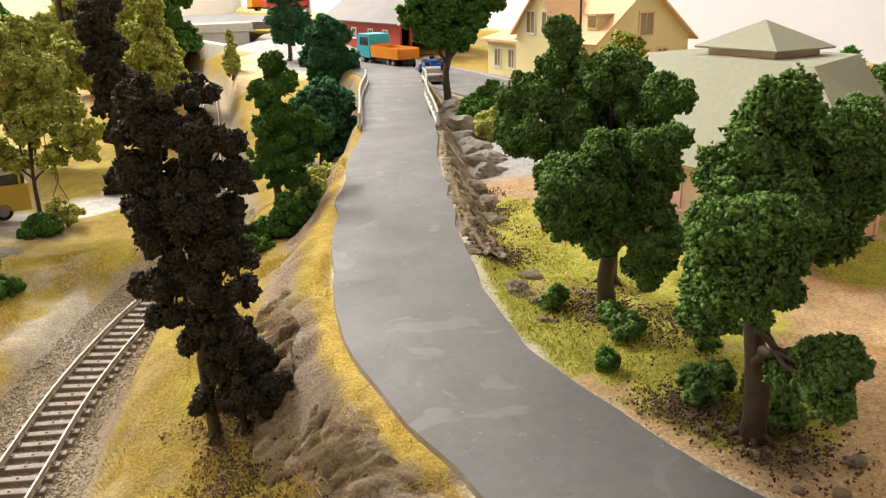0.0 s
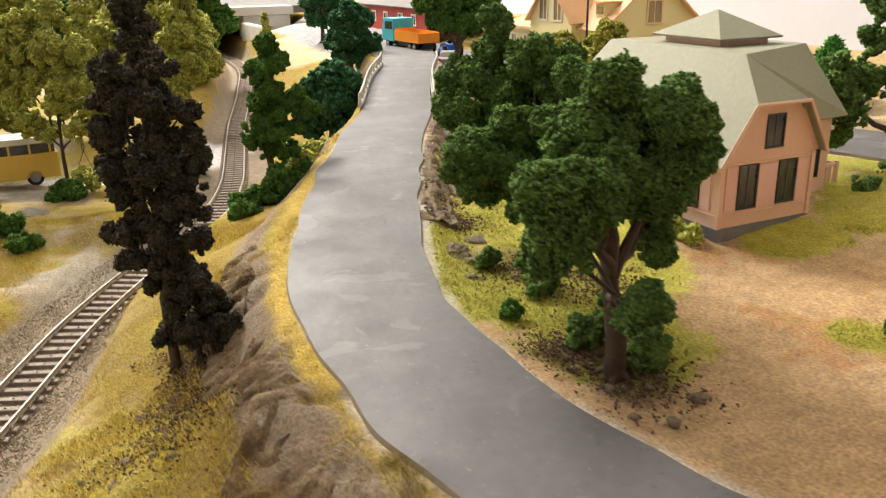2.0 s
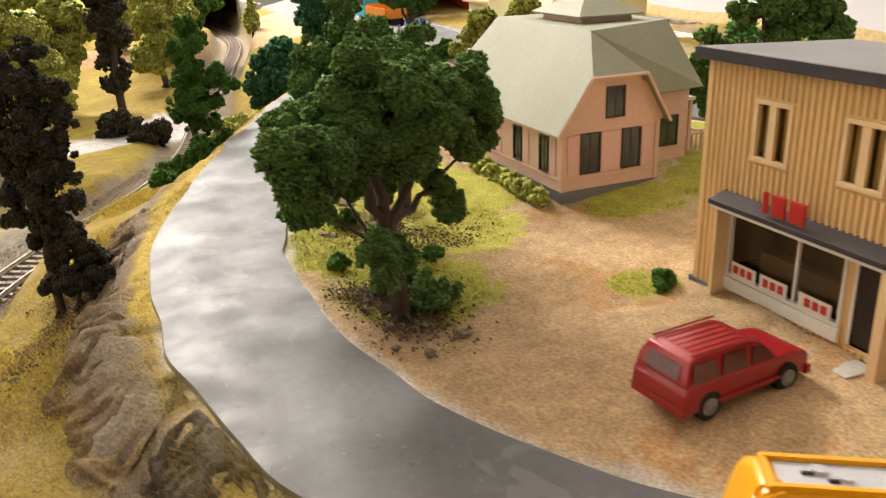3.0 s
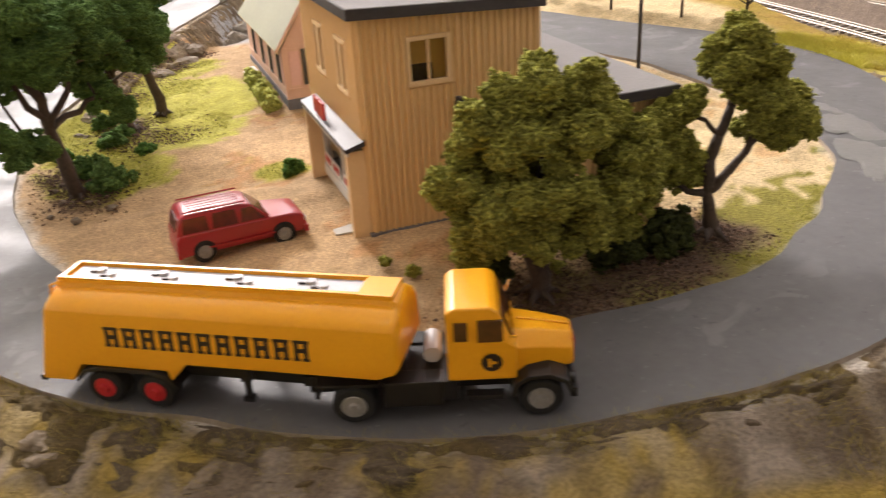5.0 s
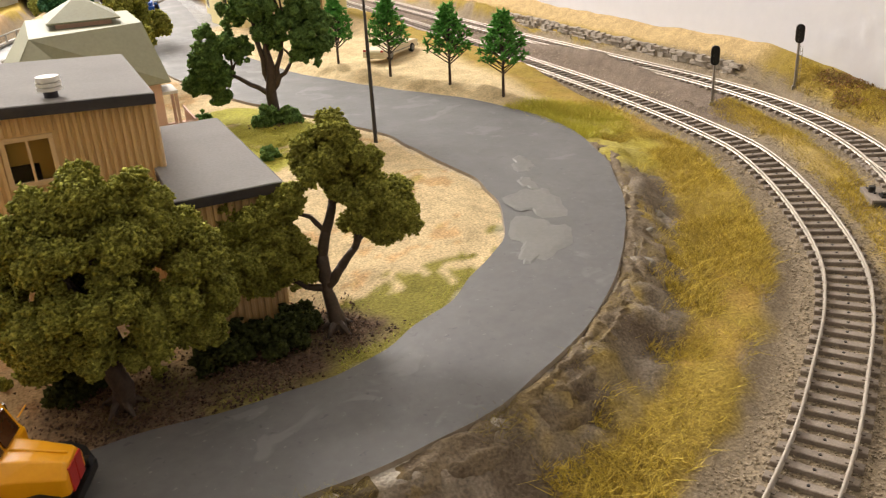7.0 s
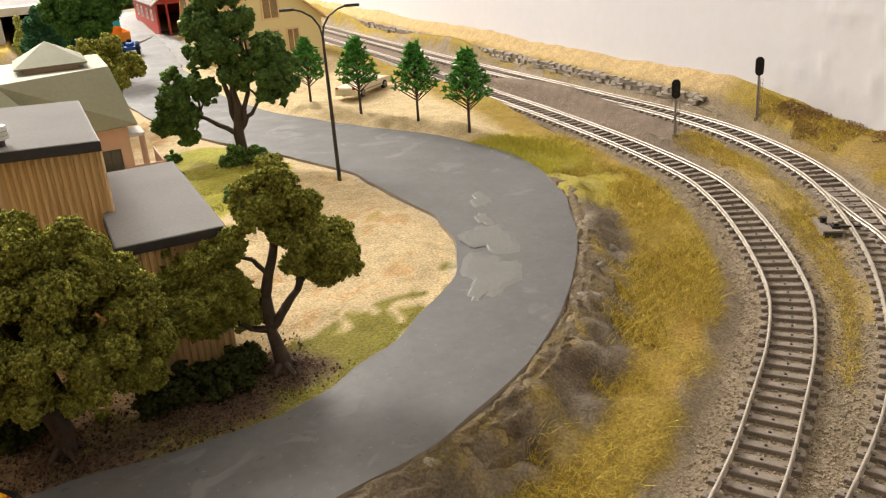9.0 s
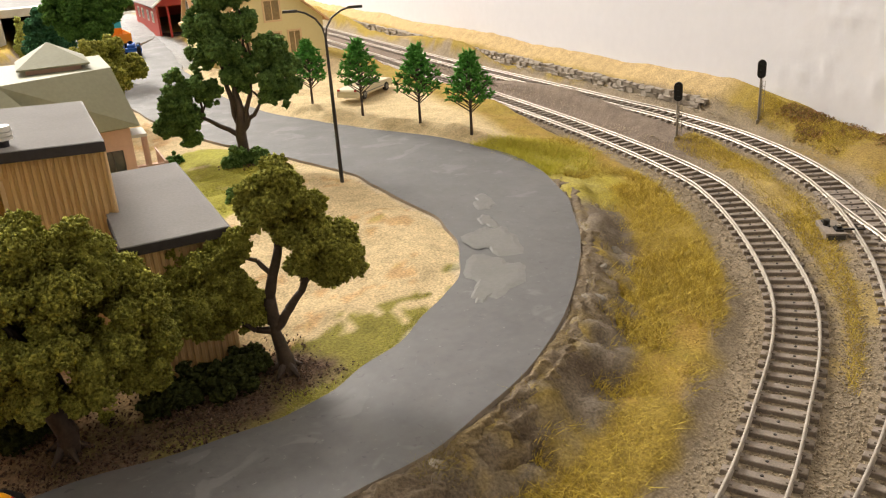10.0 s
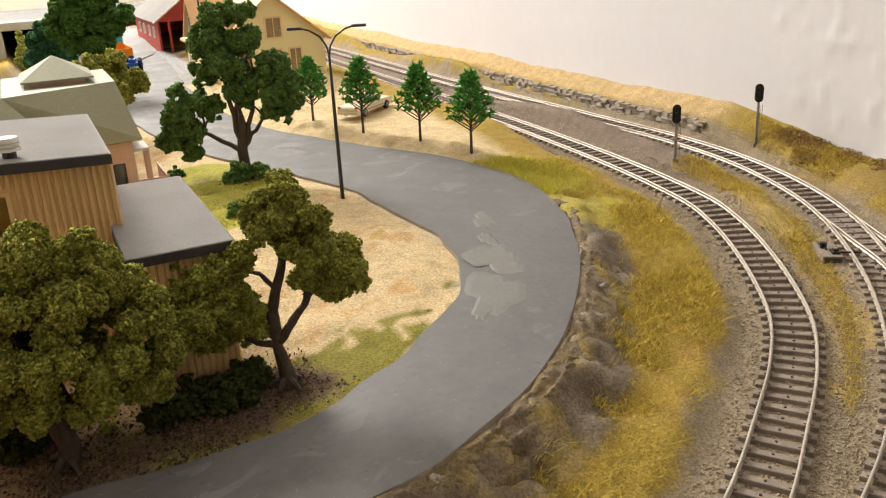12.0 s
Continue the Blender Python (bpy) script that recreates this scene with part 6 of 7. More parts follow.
# ---------------------------------------------------------------- trees and bushes
def ico(level=1):
    bm = bmesh.new()
    bmesh.ops.create_icosphere(bm, subdivisions=level, radius=1)
    v = np.array([x.co[:] for x in bm.verts])
    f = np.array([[x.index for x in q.verts] for q in bm.faces])
    bm.free()
    return v, f


ICO1, ICO2 = ico(1), ico(2)
TETRA = (np.array([(1, 1, 1), (1, -1, -1), (-1, 1, -1), (-1, -1, 1)], float), np.array([(0, 1, 2), (0, 3, 1), (0, 2, 3), (1, 3, 2)]))
FLAKE = (np.array([(1.2, 0, 0), (-0.6, 0.9, 0.25), (-0.6, -0.9, 0.25)]), np.array([(0, 1, 2)]))


def rot_mats(rng, n):
    q = rng.normal(size=(n, 4))
    q /= np.linalg.norm(q, axis=1)[:, None]
    w, x, y, z = q.T
    return np.stack([1 - 2 * (y * y + z * z), 2 * (x * y - z * w), 2 * (x * z + y * w), 2 * (x * y + z * w), 1 - 2 * (x * x + z * z), 2 * (y * z - x * w),
                     2 * (x * z - y * w), 2 * (y * z + x * w), 1 - 2 * (x * x + y * y)], 1).reshape(-1, 3, 3)


def scatter(base, centres, sizes, rng, squash=0.35):
    """Copies of a small solid at many places, turned and stretched at random."""
    v, f = base
    n = len(centres)
    st = sizes[:, None] * rng.uniform(1 - squash, 1 + squash, (n, 3))
    pts = np.einsum("nij,nkj->nki", rot_mats(rng, n), v[None] * st[:, None, :]) + centres[:, None, :]
    fs = f[None] + (np.arange(n) * len(v))[:, None, None]
    return pts.reshape(-1, 3), fs.reshape(-1, 3)


RIGHT, DEEP = np.array((0.9, -0.44)), np.array((0.44, 0.9))


def rand_dirs(rng, n):
    d = rng.normal(size=(n, 3))
    return d / np.linalg.norm(d, axis=1)[:, None]


def foliage(blobs, rng, grain, clumps=9, density=1.0, lobe=1.0):
    """Foam clumps: every blob is a cluster of rounded lobes, every lobe a dark core under a close coat of crumbs."""
    lumps_c, lumps_s, grains, gs = [], [], [], []
    for c, r in blobs:
        n = max(5, int(clumps * 0.9 * (r / 1.1) ** 1.2 / lobe))
        d = rand_dirs(rng, n * 3)
        keep = [d[0]]
        for q in d[1:]:
            if len(keep) < n and min(np.linalg.norm(q - p) for p in keep) > 0.62:
                keep.append(q)
        d = np.array(keep)
        n = len(d)
        d[:, 2] = np.where(d[:, 2] < -0.3, d[:, 2] * 0.6, d[:, 2])
        cc = np.array(c) + d * r * rng.uniform(0.55, 0.86, (n, 1)) * np.array((1, 1, 0.92))
        rr = r * rng.uniform(0.32, 0.52, n) * lobe
        m = n
        dt = rand_dirs(rng, m)
        cc = np.concatenate([cc, np.array(c) + dt * r * rng.uniform(0.74, 1.04, (m, 1)), np.array(c)[None]])
        rr = np.concatenate([rr, r * rng.uniform(0.13, 0.26, m), np.array([r * 0.5])])
        lumps_c.append(cc)
        lumps_s.append(rr * 0.82)
        for p, q in zip(cc, rr):
            k = int(7.0 * (q / grain) ** 2 * density)
            k = max(24, min(k, 900))
            dd = rand_dirs(rng, k)
            dd = np.where((dd @ (p - np.array(c)) < -0.5 * np.linalg.norm(p - np.array(c)))[:, None], -dd, dd)
            ph = rng.uniform(0, 6.28, 6)
            knob = 1 + 0.13 * np.sin(dd[:, :1] * 7 + ph[0]) * np.sin(dd[:, 1:2] * 7 + ph[1]) + 0.1 * np.sin(dd[:, 2:] * 8 + ph[2]) + 0.07 * np.sin(dd[:, :1] * 15 + ph[3]) * np.sin(dd[:, 2:] * 14 + ph[4])
            grains.append(p + dd * q * knob * (rng.uniform(0.86, 1.1, (k, 1)) + 0.12 * (rng.rand(k, 1) > 0.93)))
            gs.append(grain * rng.uniform(0.6, 1.3, k))
    base = ICO2 if grain < 0.1 else ICO1
    sizes = np.concatenate(lumps_s)
    a = scatter(base, np.concatenate(lumps_c), sizes, rng, 0.15)
    b = scatter(TETRA, np.concatenate(grains), np.concatenate(gs) * 0.75, rng, 0.45)
    return join(a, b)


FULL = 0.9     # fullness of the crowns


def limb(bm, p0, p1, r0, r1, rng, bend=0.12, n=4, sides=8):
    """One continuous crooked, tapered tube."""
    pts = [Vector(p0).lerp(Vector(p1), k / n) for k in range(n + 1)]
    ln = (Vector(p1) - Vector(p0)).length
    for p in pts[1:-1]:
        p += Vector(rng.uniform(-1, 1, 3)) * ln * bend * 0.5
    rings = []
    for k, p in enumerate(pts):
        d = (pts[min(k + 1, n)] - pts[max(k - 1, 0)]).normalized()
        u = d.orthogonal().normalized() if abs(d.z) < 0.9 else Vector((1, 0, 0)).cross(d).normalized()
        v = d.cross(u)
        r = (r0 + (r1 - r0) * k / n) * rng.uniform(0.9, 1.1)
        if k and u.dot(last) < 0:
            u, v = -u, -v
        last = u
        rings.append([bm.verts.new(p + (u * math.cos(a) + v * math.sin(a)) * r) for a in (q * 2 * math.pi / sides for q in range(sides))])
    for a, b in zip(rings, rings[1:]):
        for q in range(sides):
            bm.faces.new((a[q], a[(q + 1) % sides], b[(q + 1) % sides], b[q]))
    bm.faces.new(rings[-1])


def tree(label, x, y, trunk_h, trunk_r, blobs, m_leaf, seed, grain=0.063, lean=(0, 0), fork=0.45, density=1.0, name="tree", group="", m_trunk=None, z=None, jitter=0.15, axes=None, limbs=None, lobe=1.0, full=1.0):
    """A model tree: trunk with roots, limbs to every clump and a foam crown. blobs: right, up, deep, radius, along the axes given."""
    rng = np.random.RandomState(seed)
    across, deep = axes or (RIGHT, DEEP)
    z = ground(x, y) if z is None else z
    t = thing(name, label, "tree", x, y, z, group=group)
    pos = []
    for r, u, d, rad in blobs:
        w = across * r + deep * d
        pos.append(((w[0] + rng.uniform(-jitter, jitter), w[1] + rng.uniform(-jitter, jitter), u), rad * FULL * full * (0.92 if axes else 1.0)))
    bm = bmesh.new()
    tip = np.append(across * lean[0] + deep * lean[1], trunk_h)
    limb(bm, (0, 0, -0.3), tuple(tip), trunk_r * 1.15, trunk_r * 0.4, rng, 0.05, 7, 10)
    for k in range(5):
        a = k * 1.26 + rng.uniform(-0.3, 0.3)
        rod(bm, (0, 0, 0.35), (math.cos(a) * trunk_r * 2.2, math.sin(a) * trunk_r * 2.2, -0.12), trunk_r * 0.55, trunk_r * 0.15, 6)
    part("trunk", bm, m_trunk or M_TRUNK, t, smooth=True)
    # limbs that are given, right, up and deep along each
    for pts, r0, r1 in limbs or ():
        q = [tuple(np.append(across * a + deep * d, u)) for a, u, d in pts]
        bm = bmesh.new()
        for k in range(len(q) - 1):
            ra, rb = (r0 + (r1 - r0) * j / (len(q) - 1) for j in (k, k + 1))
            limb(bm, q[k], q[k + 1], ra, rb, rng, 0.06, 3)
        part("branch", bm, m_trunk or M_TRUNK, t, smooth=True)
    # else main limbs to groups of clumps, twigs from their ends to each clump
    groups = collections.defaultdict(list)
    for c, r in () if limbs else pos:
        groups[int((math.atan2(c[1] - tip[1], c[0] - tip[0]) + math.pi) / (2 * math.pi) * 3 - 1e-6), c[2] > trunk_h * 0.9 and len(pos) > 16].append((c, r))
    for q in groups.values():
        mid = np.mean([c for c, r in q], 0)
        low = min(c[2] for c, r in q)
        root = tip * max(0.22, min(0.8, fork * (0.75 if low < trunk_h * 0.5 else 1.0)))
        end = root * 0.3 + mid * 0.7
        bm = bmesh.new()
        limb(bm, tuple(root), tuple(end), trunk_r * 0.6, trunk_r * 0.28, rng, 0.10, 5)
        for c, r in q:
            limb(bm, tuple(end), (c[0], c[1], c[2] - 0.1 * r), trunk_r * 0.26, trunk_r * 0.1, rng, 0.14, 3)
        part("branch", bm, m_trunk or M_TRUNK, t, smooth=True)
    v, f = foliage(pos, rng, grain, density=density, lobe=lobe)
    crown = raw_ob("crown", v, f, m_leaf)
    crown.parent = t
    return t


def column(n, h0, h1, w, rng_seed, r=(0.8, 1.2)):
    """Blobs up a column, for the tall dark trees."""
    rng = random.Random(rng_seed)
    return [(rng.uniform(-w, w), h0 + (h1 - h0) * k / (n - 1), rng.uniform(-w, w), rng.uniform(*r) * (1.0 if k < n * 0.8 else 0.75)) for k in range(n)]


# by the hill road
EAST_NORTH = (np.array((1.0, 0.0)), np.array((0.0, 1.0)))
tree("large dark green foam tree on a thick brown trunk", -10.9, 11.5, 6.4, 0.34,
     [(-1.2, 9.3, -0.8, 0.85), (-0.9, 8.3, -0.5, 1.15), (0.4, 7.9, 0.2, 1.15), (-2.1, 7.4, -1.2, 1.25), (-3.3, 6.5, -2.0, 1.3), (-3.2, 5.2, -1.7, 1.0), (-4.1, 7.2, -2.5, 1.0), (-1.2, 6.7, -0.9, 1.35), (-2.2, 5.7, -0.6, 1.1),
      (0.3, 6.4, 0.5, 1.3), (1.7, 7.0, 0.9, 1.25), (2.9, 7.4, 1.6, 1.1), (4.3, 7.6, 2.4, 1.0), (4.5, 6.5, 2.6, 1.15), (4.2, 5.4, 2.4, 0.9), (3.0, 6.0, 1.4, 1.0), (2.6, 3.3, 1.6, 0.75), (2.1, 4.2, 1.2, 0.65), (1.4, 5.2, 1.4, 0.85),
      (-0.5, 2.7, -1.3, 0.6), (-1.1, 3.3, -2.4, 0.75), (-1.9, 3.8, -3.5, 0.75), (-1.5, 2.9, -3.2, 0.6), (-0.6, 5.4, 1.2, 1.0), (0.2, 8.3, -1.7, 1.05), (0.9, 7.3, -1.5, 1.1), (0.3, 6.2, -1.2, 1.1), (1.6, 8.0, -0.4, 0.9)], L_DARK, 1, lean=(-0.9, -0.3), fork=0.5, axes=EAST_NORTH, lobe=1.3)
tree("dark green foam tree with a leaning trunk", -8.1, 20.6, 5.6, 0.32,
     [(-5.3, 5.7, -3.8, 0.95), (-4.4, 5.9, -3.3, 1.15), (-3.3, 5.4, -2.6, 1.15), (-2.7, 6.4, -3.1, 1.2), (-1.9, 7.0, -4.0, 0.9), (-1.7, 3.6, -4.1, 1.0), (-1.2, 2.7, -3.2, 0.75), (-1.6, 4.7, -3.4, 1.05), (-2.3, 4.3, -1.9, 1.0),
      (-0.6, 4.3, -1.4, 1.0), (-1.2, 3.0, -0.9, 0.7), (0.5, 5.5, -1.2, 1.1), (-1.0, 5.9, -1.6, 1.2), (-3.9, 4.6, -2.4, 0.8)], L_DARK, 2, lean=(-1.0, -1.0), axes=EAST_NORTH, lobe=1.3)
tree("tall dark green foam tree behind the verge", -6.3, 22.6, 7.4, 0.32,
     [(-2.5, 9.7, 0.2, 0.8), (-2.3, 8.7, 0.2, 0.95), (-3.8, 7.6, 0.4, 1.1), (-4.2, 6.5, 0.2, 1.0), (-2.0, 8.3, -2.1, 1.2), (-1.7, 8.1, -4.6, 0.85), (-1.0, 7.4, -2.5, 1.15), (-0.7, 7.1, -0.5, 1.3), (-2.6, 7.0, -0.8, 1.3),
      (-3.2, 5.8, -0.4, 1.1), (-0.2, 6.2, -1.6, 1.2), (0.7, 7.2, -1.0, 1.0), (-1.4, 5.6, -0.6, 1.1), (0.4, 5.4, -0.4, 0.9), (1.2, 8.1, 0.2, 0.9)], L_DARK, 3, lean=(-1.2, -0.5), axes=EAST_NORTH, lobe=1.3)
tree("tall blackish foam tree on a thin trunk in the grass", -22.4, 23.6, 10.5, 0.19,
     [(-1.0, 11.2, 0, 0.77), (0.4, 11.3, 0.2, 0.65), (-1.3, 10.3, 0.2, 0.86), (0.2, 10.3, -0.2, 0.90), (1.2, 9.9, 0.3, 0.73), (-1.2, 9.1, 0, 0.90), (0.3, 8.9, 0, 0.95), (1.4, 8.7, 0.3, 0.73), (-1.0, 8.0, 0.2, 0.90),
      (0.4, 7.8, -0.3, 0.95), (1.3, 7.4, 0, 0.77), (-1.1, 6.8, 0.2, 0.90), (0.3, 6.6, 0, 0.95), (1.2, 6.3, 0, 0.77), (-1.2, 5.6, 0, 0.86), (0.1, 5.4, -0.2, 0.90), (1.1, 5.1, 0.3, 0.73), (-0.9, 4.4, 0, 0.77), (0.2, 4.3, 0, 0.82), (0.9, 4.0, 0.2, 0.60), (-0.5, 3.5, 0.1, 0.60), (0.2, 3.3, -0.1, 0.52)],
     L_BLACK, 4)
tree("low blackish bushy tree at the foot of the bank", -21.6, 22.9, 2.0, 0.16,
     [(0.1, 3.0, 0, 0.75), (0.7, 2.3, 0.2, 0.7), (-0.8, 2.2, 0, 0.7), (1.0, 1.3, 0, 0.75), (0.1, 1.4, -0.3, 0.8), (-0.9, 0.9, 0.2, 0.6), (1.2, 0.6, 0.2, 0.6)], L_BLACK, 5, grain=0.063)
tree("slender dark green foam tree above the cutting", -13.6, 41.8, 7.4, 0.24,
     [(0.2, 8.8, 0, 0.9), (0.6, 8.0, 0, 1.0), (-0.1, 7.3, 0.2, 1.0), (0.5, 6.6, -0.2, 1.0), (0.0, 5.8, 0, 0.9), (0.6, 5.2, 0, 1.0), (1.8, 5.6, 0.2, 1.0), (2.8, 5.4, 0, 0.7), (-0.5, 4.5, 0, 0.9), (0.5, 4.2, -0.4, 1.0),
      (1.6, 4.2, 0, 0.9), (-0.9, 3.4, 0.2, 0.8), (0.3, 3.0, 0, 0.9), (1.4, 2.8, 0.3, 0.8)], L_MID, 6)
tree("leggy yellow-green foam tree beside the valley lane", -24.2, 59.5, 9.5, 0.14,
     [(-1.6, 12.2, 0, 1.3), (0.5, 12.8, 0.5, 1.1), (-2.6, 10.4, 0, 1.5), (0.0, 10.4, 0, 1.5), (2.0, 10.2, 0.5, 1.3), (-1.4, 8.6, 0, 1.4), (1.0, 8.2, 0, 1.4), (3.0, 8.0, 0, 1.2), (-3.0, 7.6, 0, 1.2), (0.0, 6.6, 0, 1.2), (2.4, 6.0, 0.3, 1.2), (4.2, 6.4, 0, 0.9),
      (-2.2, 5.4, 0, 1.2), (1.0, 1.2, 0, 0.9), (2.0, 0.8, 0, 0.8), (-3.6, 9.2, 0, 1.4), (-3.8, 11.4, 0.3, 1.2), (-1.0, 4.4, 0.2, 1.1), (1.2, 4.8, 0, 1.1), (3.6, 5.0, 0.2, 1.0)], L_LIME, 7, grain=0.1, density=1.0, lobe=0.8)
tree("very tall black-green foam spruce", -15.9, 76, 18, 0.4, column(16, 3, 21, 1.0, 3, (1.1, 1.6)), L_BLACK, 8, grain=0.18)
tree("tall dark tree at the edge of the valley", -27, 84, 16, 0.4, column(10, 5, 17, 2.0, 4, (1.6, 2.2)), L_LIME, 9, grain=0.2, density=0.8)
for k, (tx, ty, hh, wd, ml) in enumerate(((-9, 100, 20, 2.2, L_LIME), (-3, 112, 18, 2.6, L_MID), (-14, 118, 22, 2.6, L_LIME), (-30, 120, 20, 3, L_MID), (-22, 140, 24, 3, L_MID), (-40, 105, 20, 3, L_LIME),
                                          (-33, 68, 12, 2.2, L_LIME), (-46, 88, 16, 3, L_MID), (-6, 138, 20, 3, L_LIME))):
    tree("hazy light green foam conifer in the valley", tx, ty, hh, 0.4, [(r0 * (1.3 - u / (hh + 6)), u, d, rr * (1.25 - u / (hh + 8))) for r0, u, d, rr in column(13, 3, hh + 2, wd, 20 + k, (2.0, 2.7))], ml, 30 + k, grain=0.26, density=0.7,
         group="valley conifers")
for k, (tx, ty, hh) in enumerate(((-27.5, 73, 11.0), (-20.5, 81, 12.0), (-31.5, 80, 12.5))):
    tree("lacy yellow-green foam tree in the valley", tx, ty, hh * 0.7, 0.25, [(((q * 41) % 9 - 4) * 0.62, hh * (0.3 + 0.07 * q), ((q * 29) % 7 - 3) * 0.5, 1.75 - 0.06 * q) for q in range(11)], L_LIME, 140 + k, grain=0.17, density=0.8, group="lacy valley trees")
# bluish trees left of the bridge
for k, (tx, ty, hh) in enumerate(((-3.3, 60, 6.2), (8.0, 85, 7.5), (13.2, 111, 10.5))):
    tree("bluish green foam tree beside the road bridge", tx, ty, hh * 0.7, 0.3,
         [(-1.6, hh * 0.55, 0, 1.6), (0.4, hh * 0.62, 0, 1.8), (2.0, hh * 0.5, 0.3, 1.5), (-0.6, hh * 0.82, 0.2, 1.6), (1.2, hh * 0.86, 0, 1.5), (0.2, hh, 0, 1.3), (-1.2, hh * 0.32, 0, 1.4), (1.2, hh * 0.3, 0, 1.4)], L_BLUE, 50 + k, grain=0.18,
         density=0.8, group="bluish trees by the bridge")
tree("dark green tree in front of the yellow villa", 11.6, 65.5, 7.5, 0.36,
     [(0, 11.5, 0, 1.7), (-1.8, 10.0, 0, 1.7), (1.8, 10.2, 0.3, 1.7), (-2.8, 8.2, 0, 1.5), (-0.2, 8.2, 0, 1.9), (2.4, 8.0, 0, 1.7), (4.0, 9.0, 0, 1.3), (-1.6, 6.3, 0, 1.5), (1.0, 6.2, 0, 1.6)], L_MID, 60, grain=0.17)
for k, (tx, ty, hh) in enumerate(((9.9, 39.8, 7.0), (8.6, 43.8, 5.8), (11.6, 42.4, 6.6))):
    tree("olive foam tree behind the pink villa", tx, ty, hh * 0.6, 0.22, [(-1.1, hh * 0.6, 0, 1.2), (1.1, hh * 0.66, 0, 1.25), (0, hh * 0.9, 0, 1.15), (0, hh * 0.5, -0.5, 1.1), (-0.5, hh * 0.75, 0.4, 1.1)], L_OLIVE, 70 + k, grain=0.12,
         group="olive trees behind the villa")
tree("tall pale green foam conifer in front of the tunnel", -10.2, 86, 14, 0.35, [(((k * 37) % 7 - 3) * 0.35 * (1.3 - k / 16), 3.2 + k * 0.95, ((k * 53) % 5 - 2) * 0.4, 2.1 - k * 0.085) for k in range(16)], L_LIME, 77, grain=0.17)
# round the shop
tree("broad olive green foam tree beside the shop", 3.7, -6.6, 5.4, 0.36,
     [(0.5, 6.99, 0, 0.95), (-0.6, 6.62, 0.1, 0.95), (1.6, 6.62, 0, 0.95), (-2, 5.89, 0, 0.95), (-2.3, 4.32, 0.2, 1), (-2.4, 3, 0, 0.9), (-0.8, 5.43, -0.8, 1.05), (0.9, 5.61, -0.6, 1.05), (2.8, 4.6, 0.1, 1), (3.1, 3.04, 0, 0.95), (2.2, 5.7, 0.4, 0.95),
      (-1.1, 3.86, -1.1, 1.05), (0.5, 4.05, -1.3, 1.1), (1.9, 3.4, -0.9, 1.05), (0.2, 4.6, 1.3, 1.3), (-1.2, 4.78, 1, 1.1), (1.6, 4.97, 1.1, 1.1), (-1.5, 2.9, -0.8, 0.95), (-0.2, 2.6, -1.1, 0.9), (1.3, 2.3, -0.7, 0.85), (2.5, 2.1, 0, 0.8), (-2, 1.8, 0.2, 0.7), (0.8, 3.31, 1.2, 1.1), (-1, 3.13, 1, 1), (0.3, 6.35, 0.6, 1)],
     L_OLIVE, 80, grain=0.063, lean=(0.1, 0), lobe=1.35, axes=(np.array((0.988, -0.155)), np.array((0.155, 0.988))))
tree("forked olive green foam tree by the road bend", 11.35, -5.5, 2.3, 0.34,
     [(-0.1, 6.59, 0, 0.85), (0.64, 6.95, 0.2, 0.85), (1.1, 6.41, 0, 0.8), (0.28, 6.13, -0.2, 0.8), (0.46, 7.32, 0, 0.6), (1.2, 5.12, 0, 0.95), (1.84, 4.76, 0.2, 1), (2.48, 4.3, 0, 0.8), (2.94, 4.03, 0, 0.5), (1.1, 4.21, 0.1, 0.75), (1.93, 3.93, -0.1, 0.7),
      (-1.4, 4.76, 0.1, 0.8), (-0.9, 5.03, 0, 0.6), (-3, 4.03, 0, 1), (-2.1, 4.12, -0.2, 0.9), (-3.7, 3.2, 0, 0.9), (-2.5, 3.11, -0.4, 1.05), (-2.2, 2.2, 0, 0.8), (-3, 2.29, -0.2, 0.85), (-1.4, 3.02, -0.1, 0.85), (-1.2, 2.38, 0, 0.75), (-0.9, 2.75, 0.1, 0.6), (-1.6, 3.66, 0, 0.65)],
     L_OLIVE, 81, grain=0.063, lean=(-0.2, 0), lobe=1.3,
     limbs=(([(-0.2, 1.92, 0), (-0.25, 2.93, 0.05), (0, 3.84, 0), (0.32, 4.85, 0.05), (0.51, 5.67, 0), (0.46, 6.59, 0)], 0.25, 0.09), ([(-0.12, 1.74, 0), (0.41, 2.47, -0.05), (0.92, 3.11, 0), (1.56, 4.12, 0.05)], 0.2, 0.1),
            ([(0, 3.75, 0), (-0.5, 4.35, 0.05), (-1.2, 4.58, 0)], 0.11, 0.06), ([(0.37, 4.94, 0), (0.64, 5.67, 0.15), (1.01, 6.41, 0.1)], 0.1, 0.05), ([(-0.22, 1.6, 0), (-0.9, 1.69, 0), (-1.7, 2.38, -0.1), (-2.9, 3.66, -0.1)], 0.15, 0.07),
            ([(0.92, 3.11, 0), (1.1, 4.03, -0.1), (1.2, 4.94, 0)], 0.1, 0.05), ([(-1.6, 2.38, -0.1), (-1.9, 3.29, 0), (-1.8, 3.93, 0)], 0.09, 0.05)))
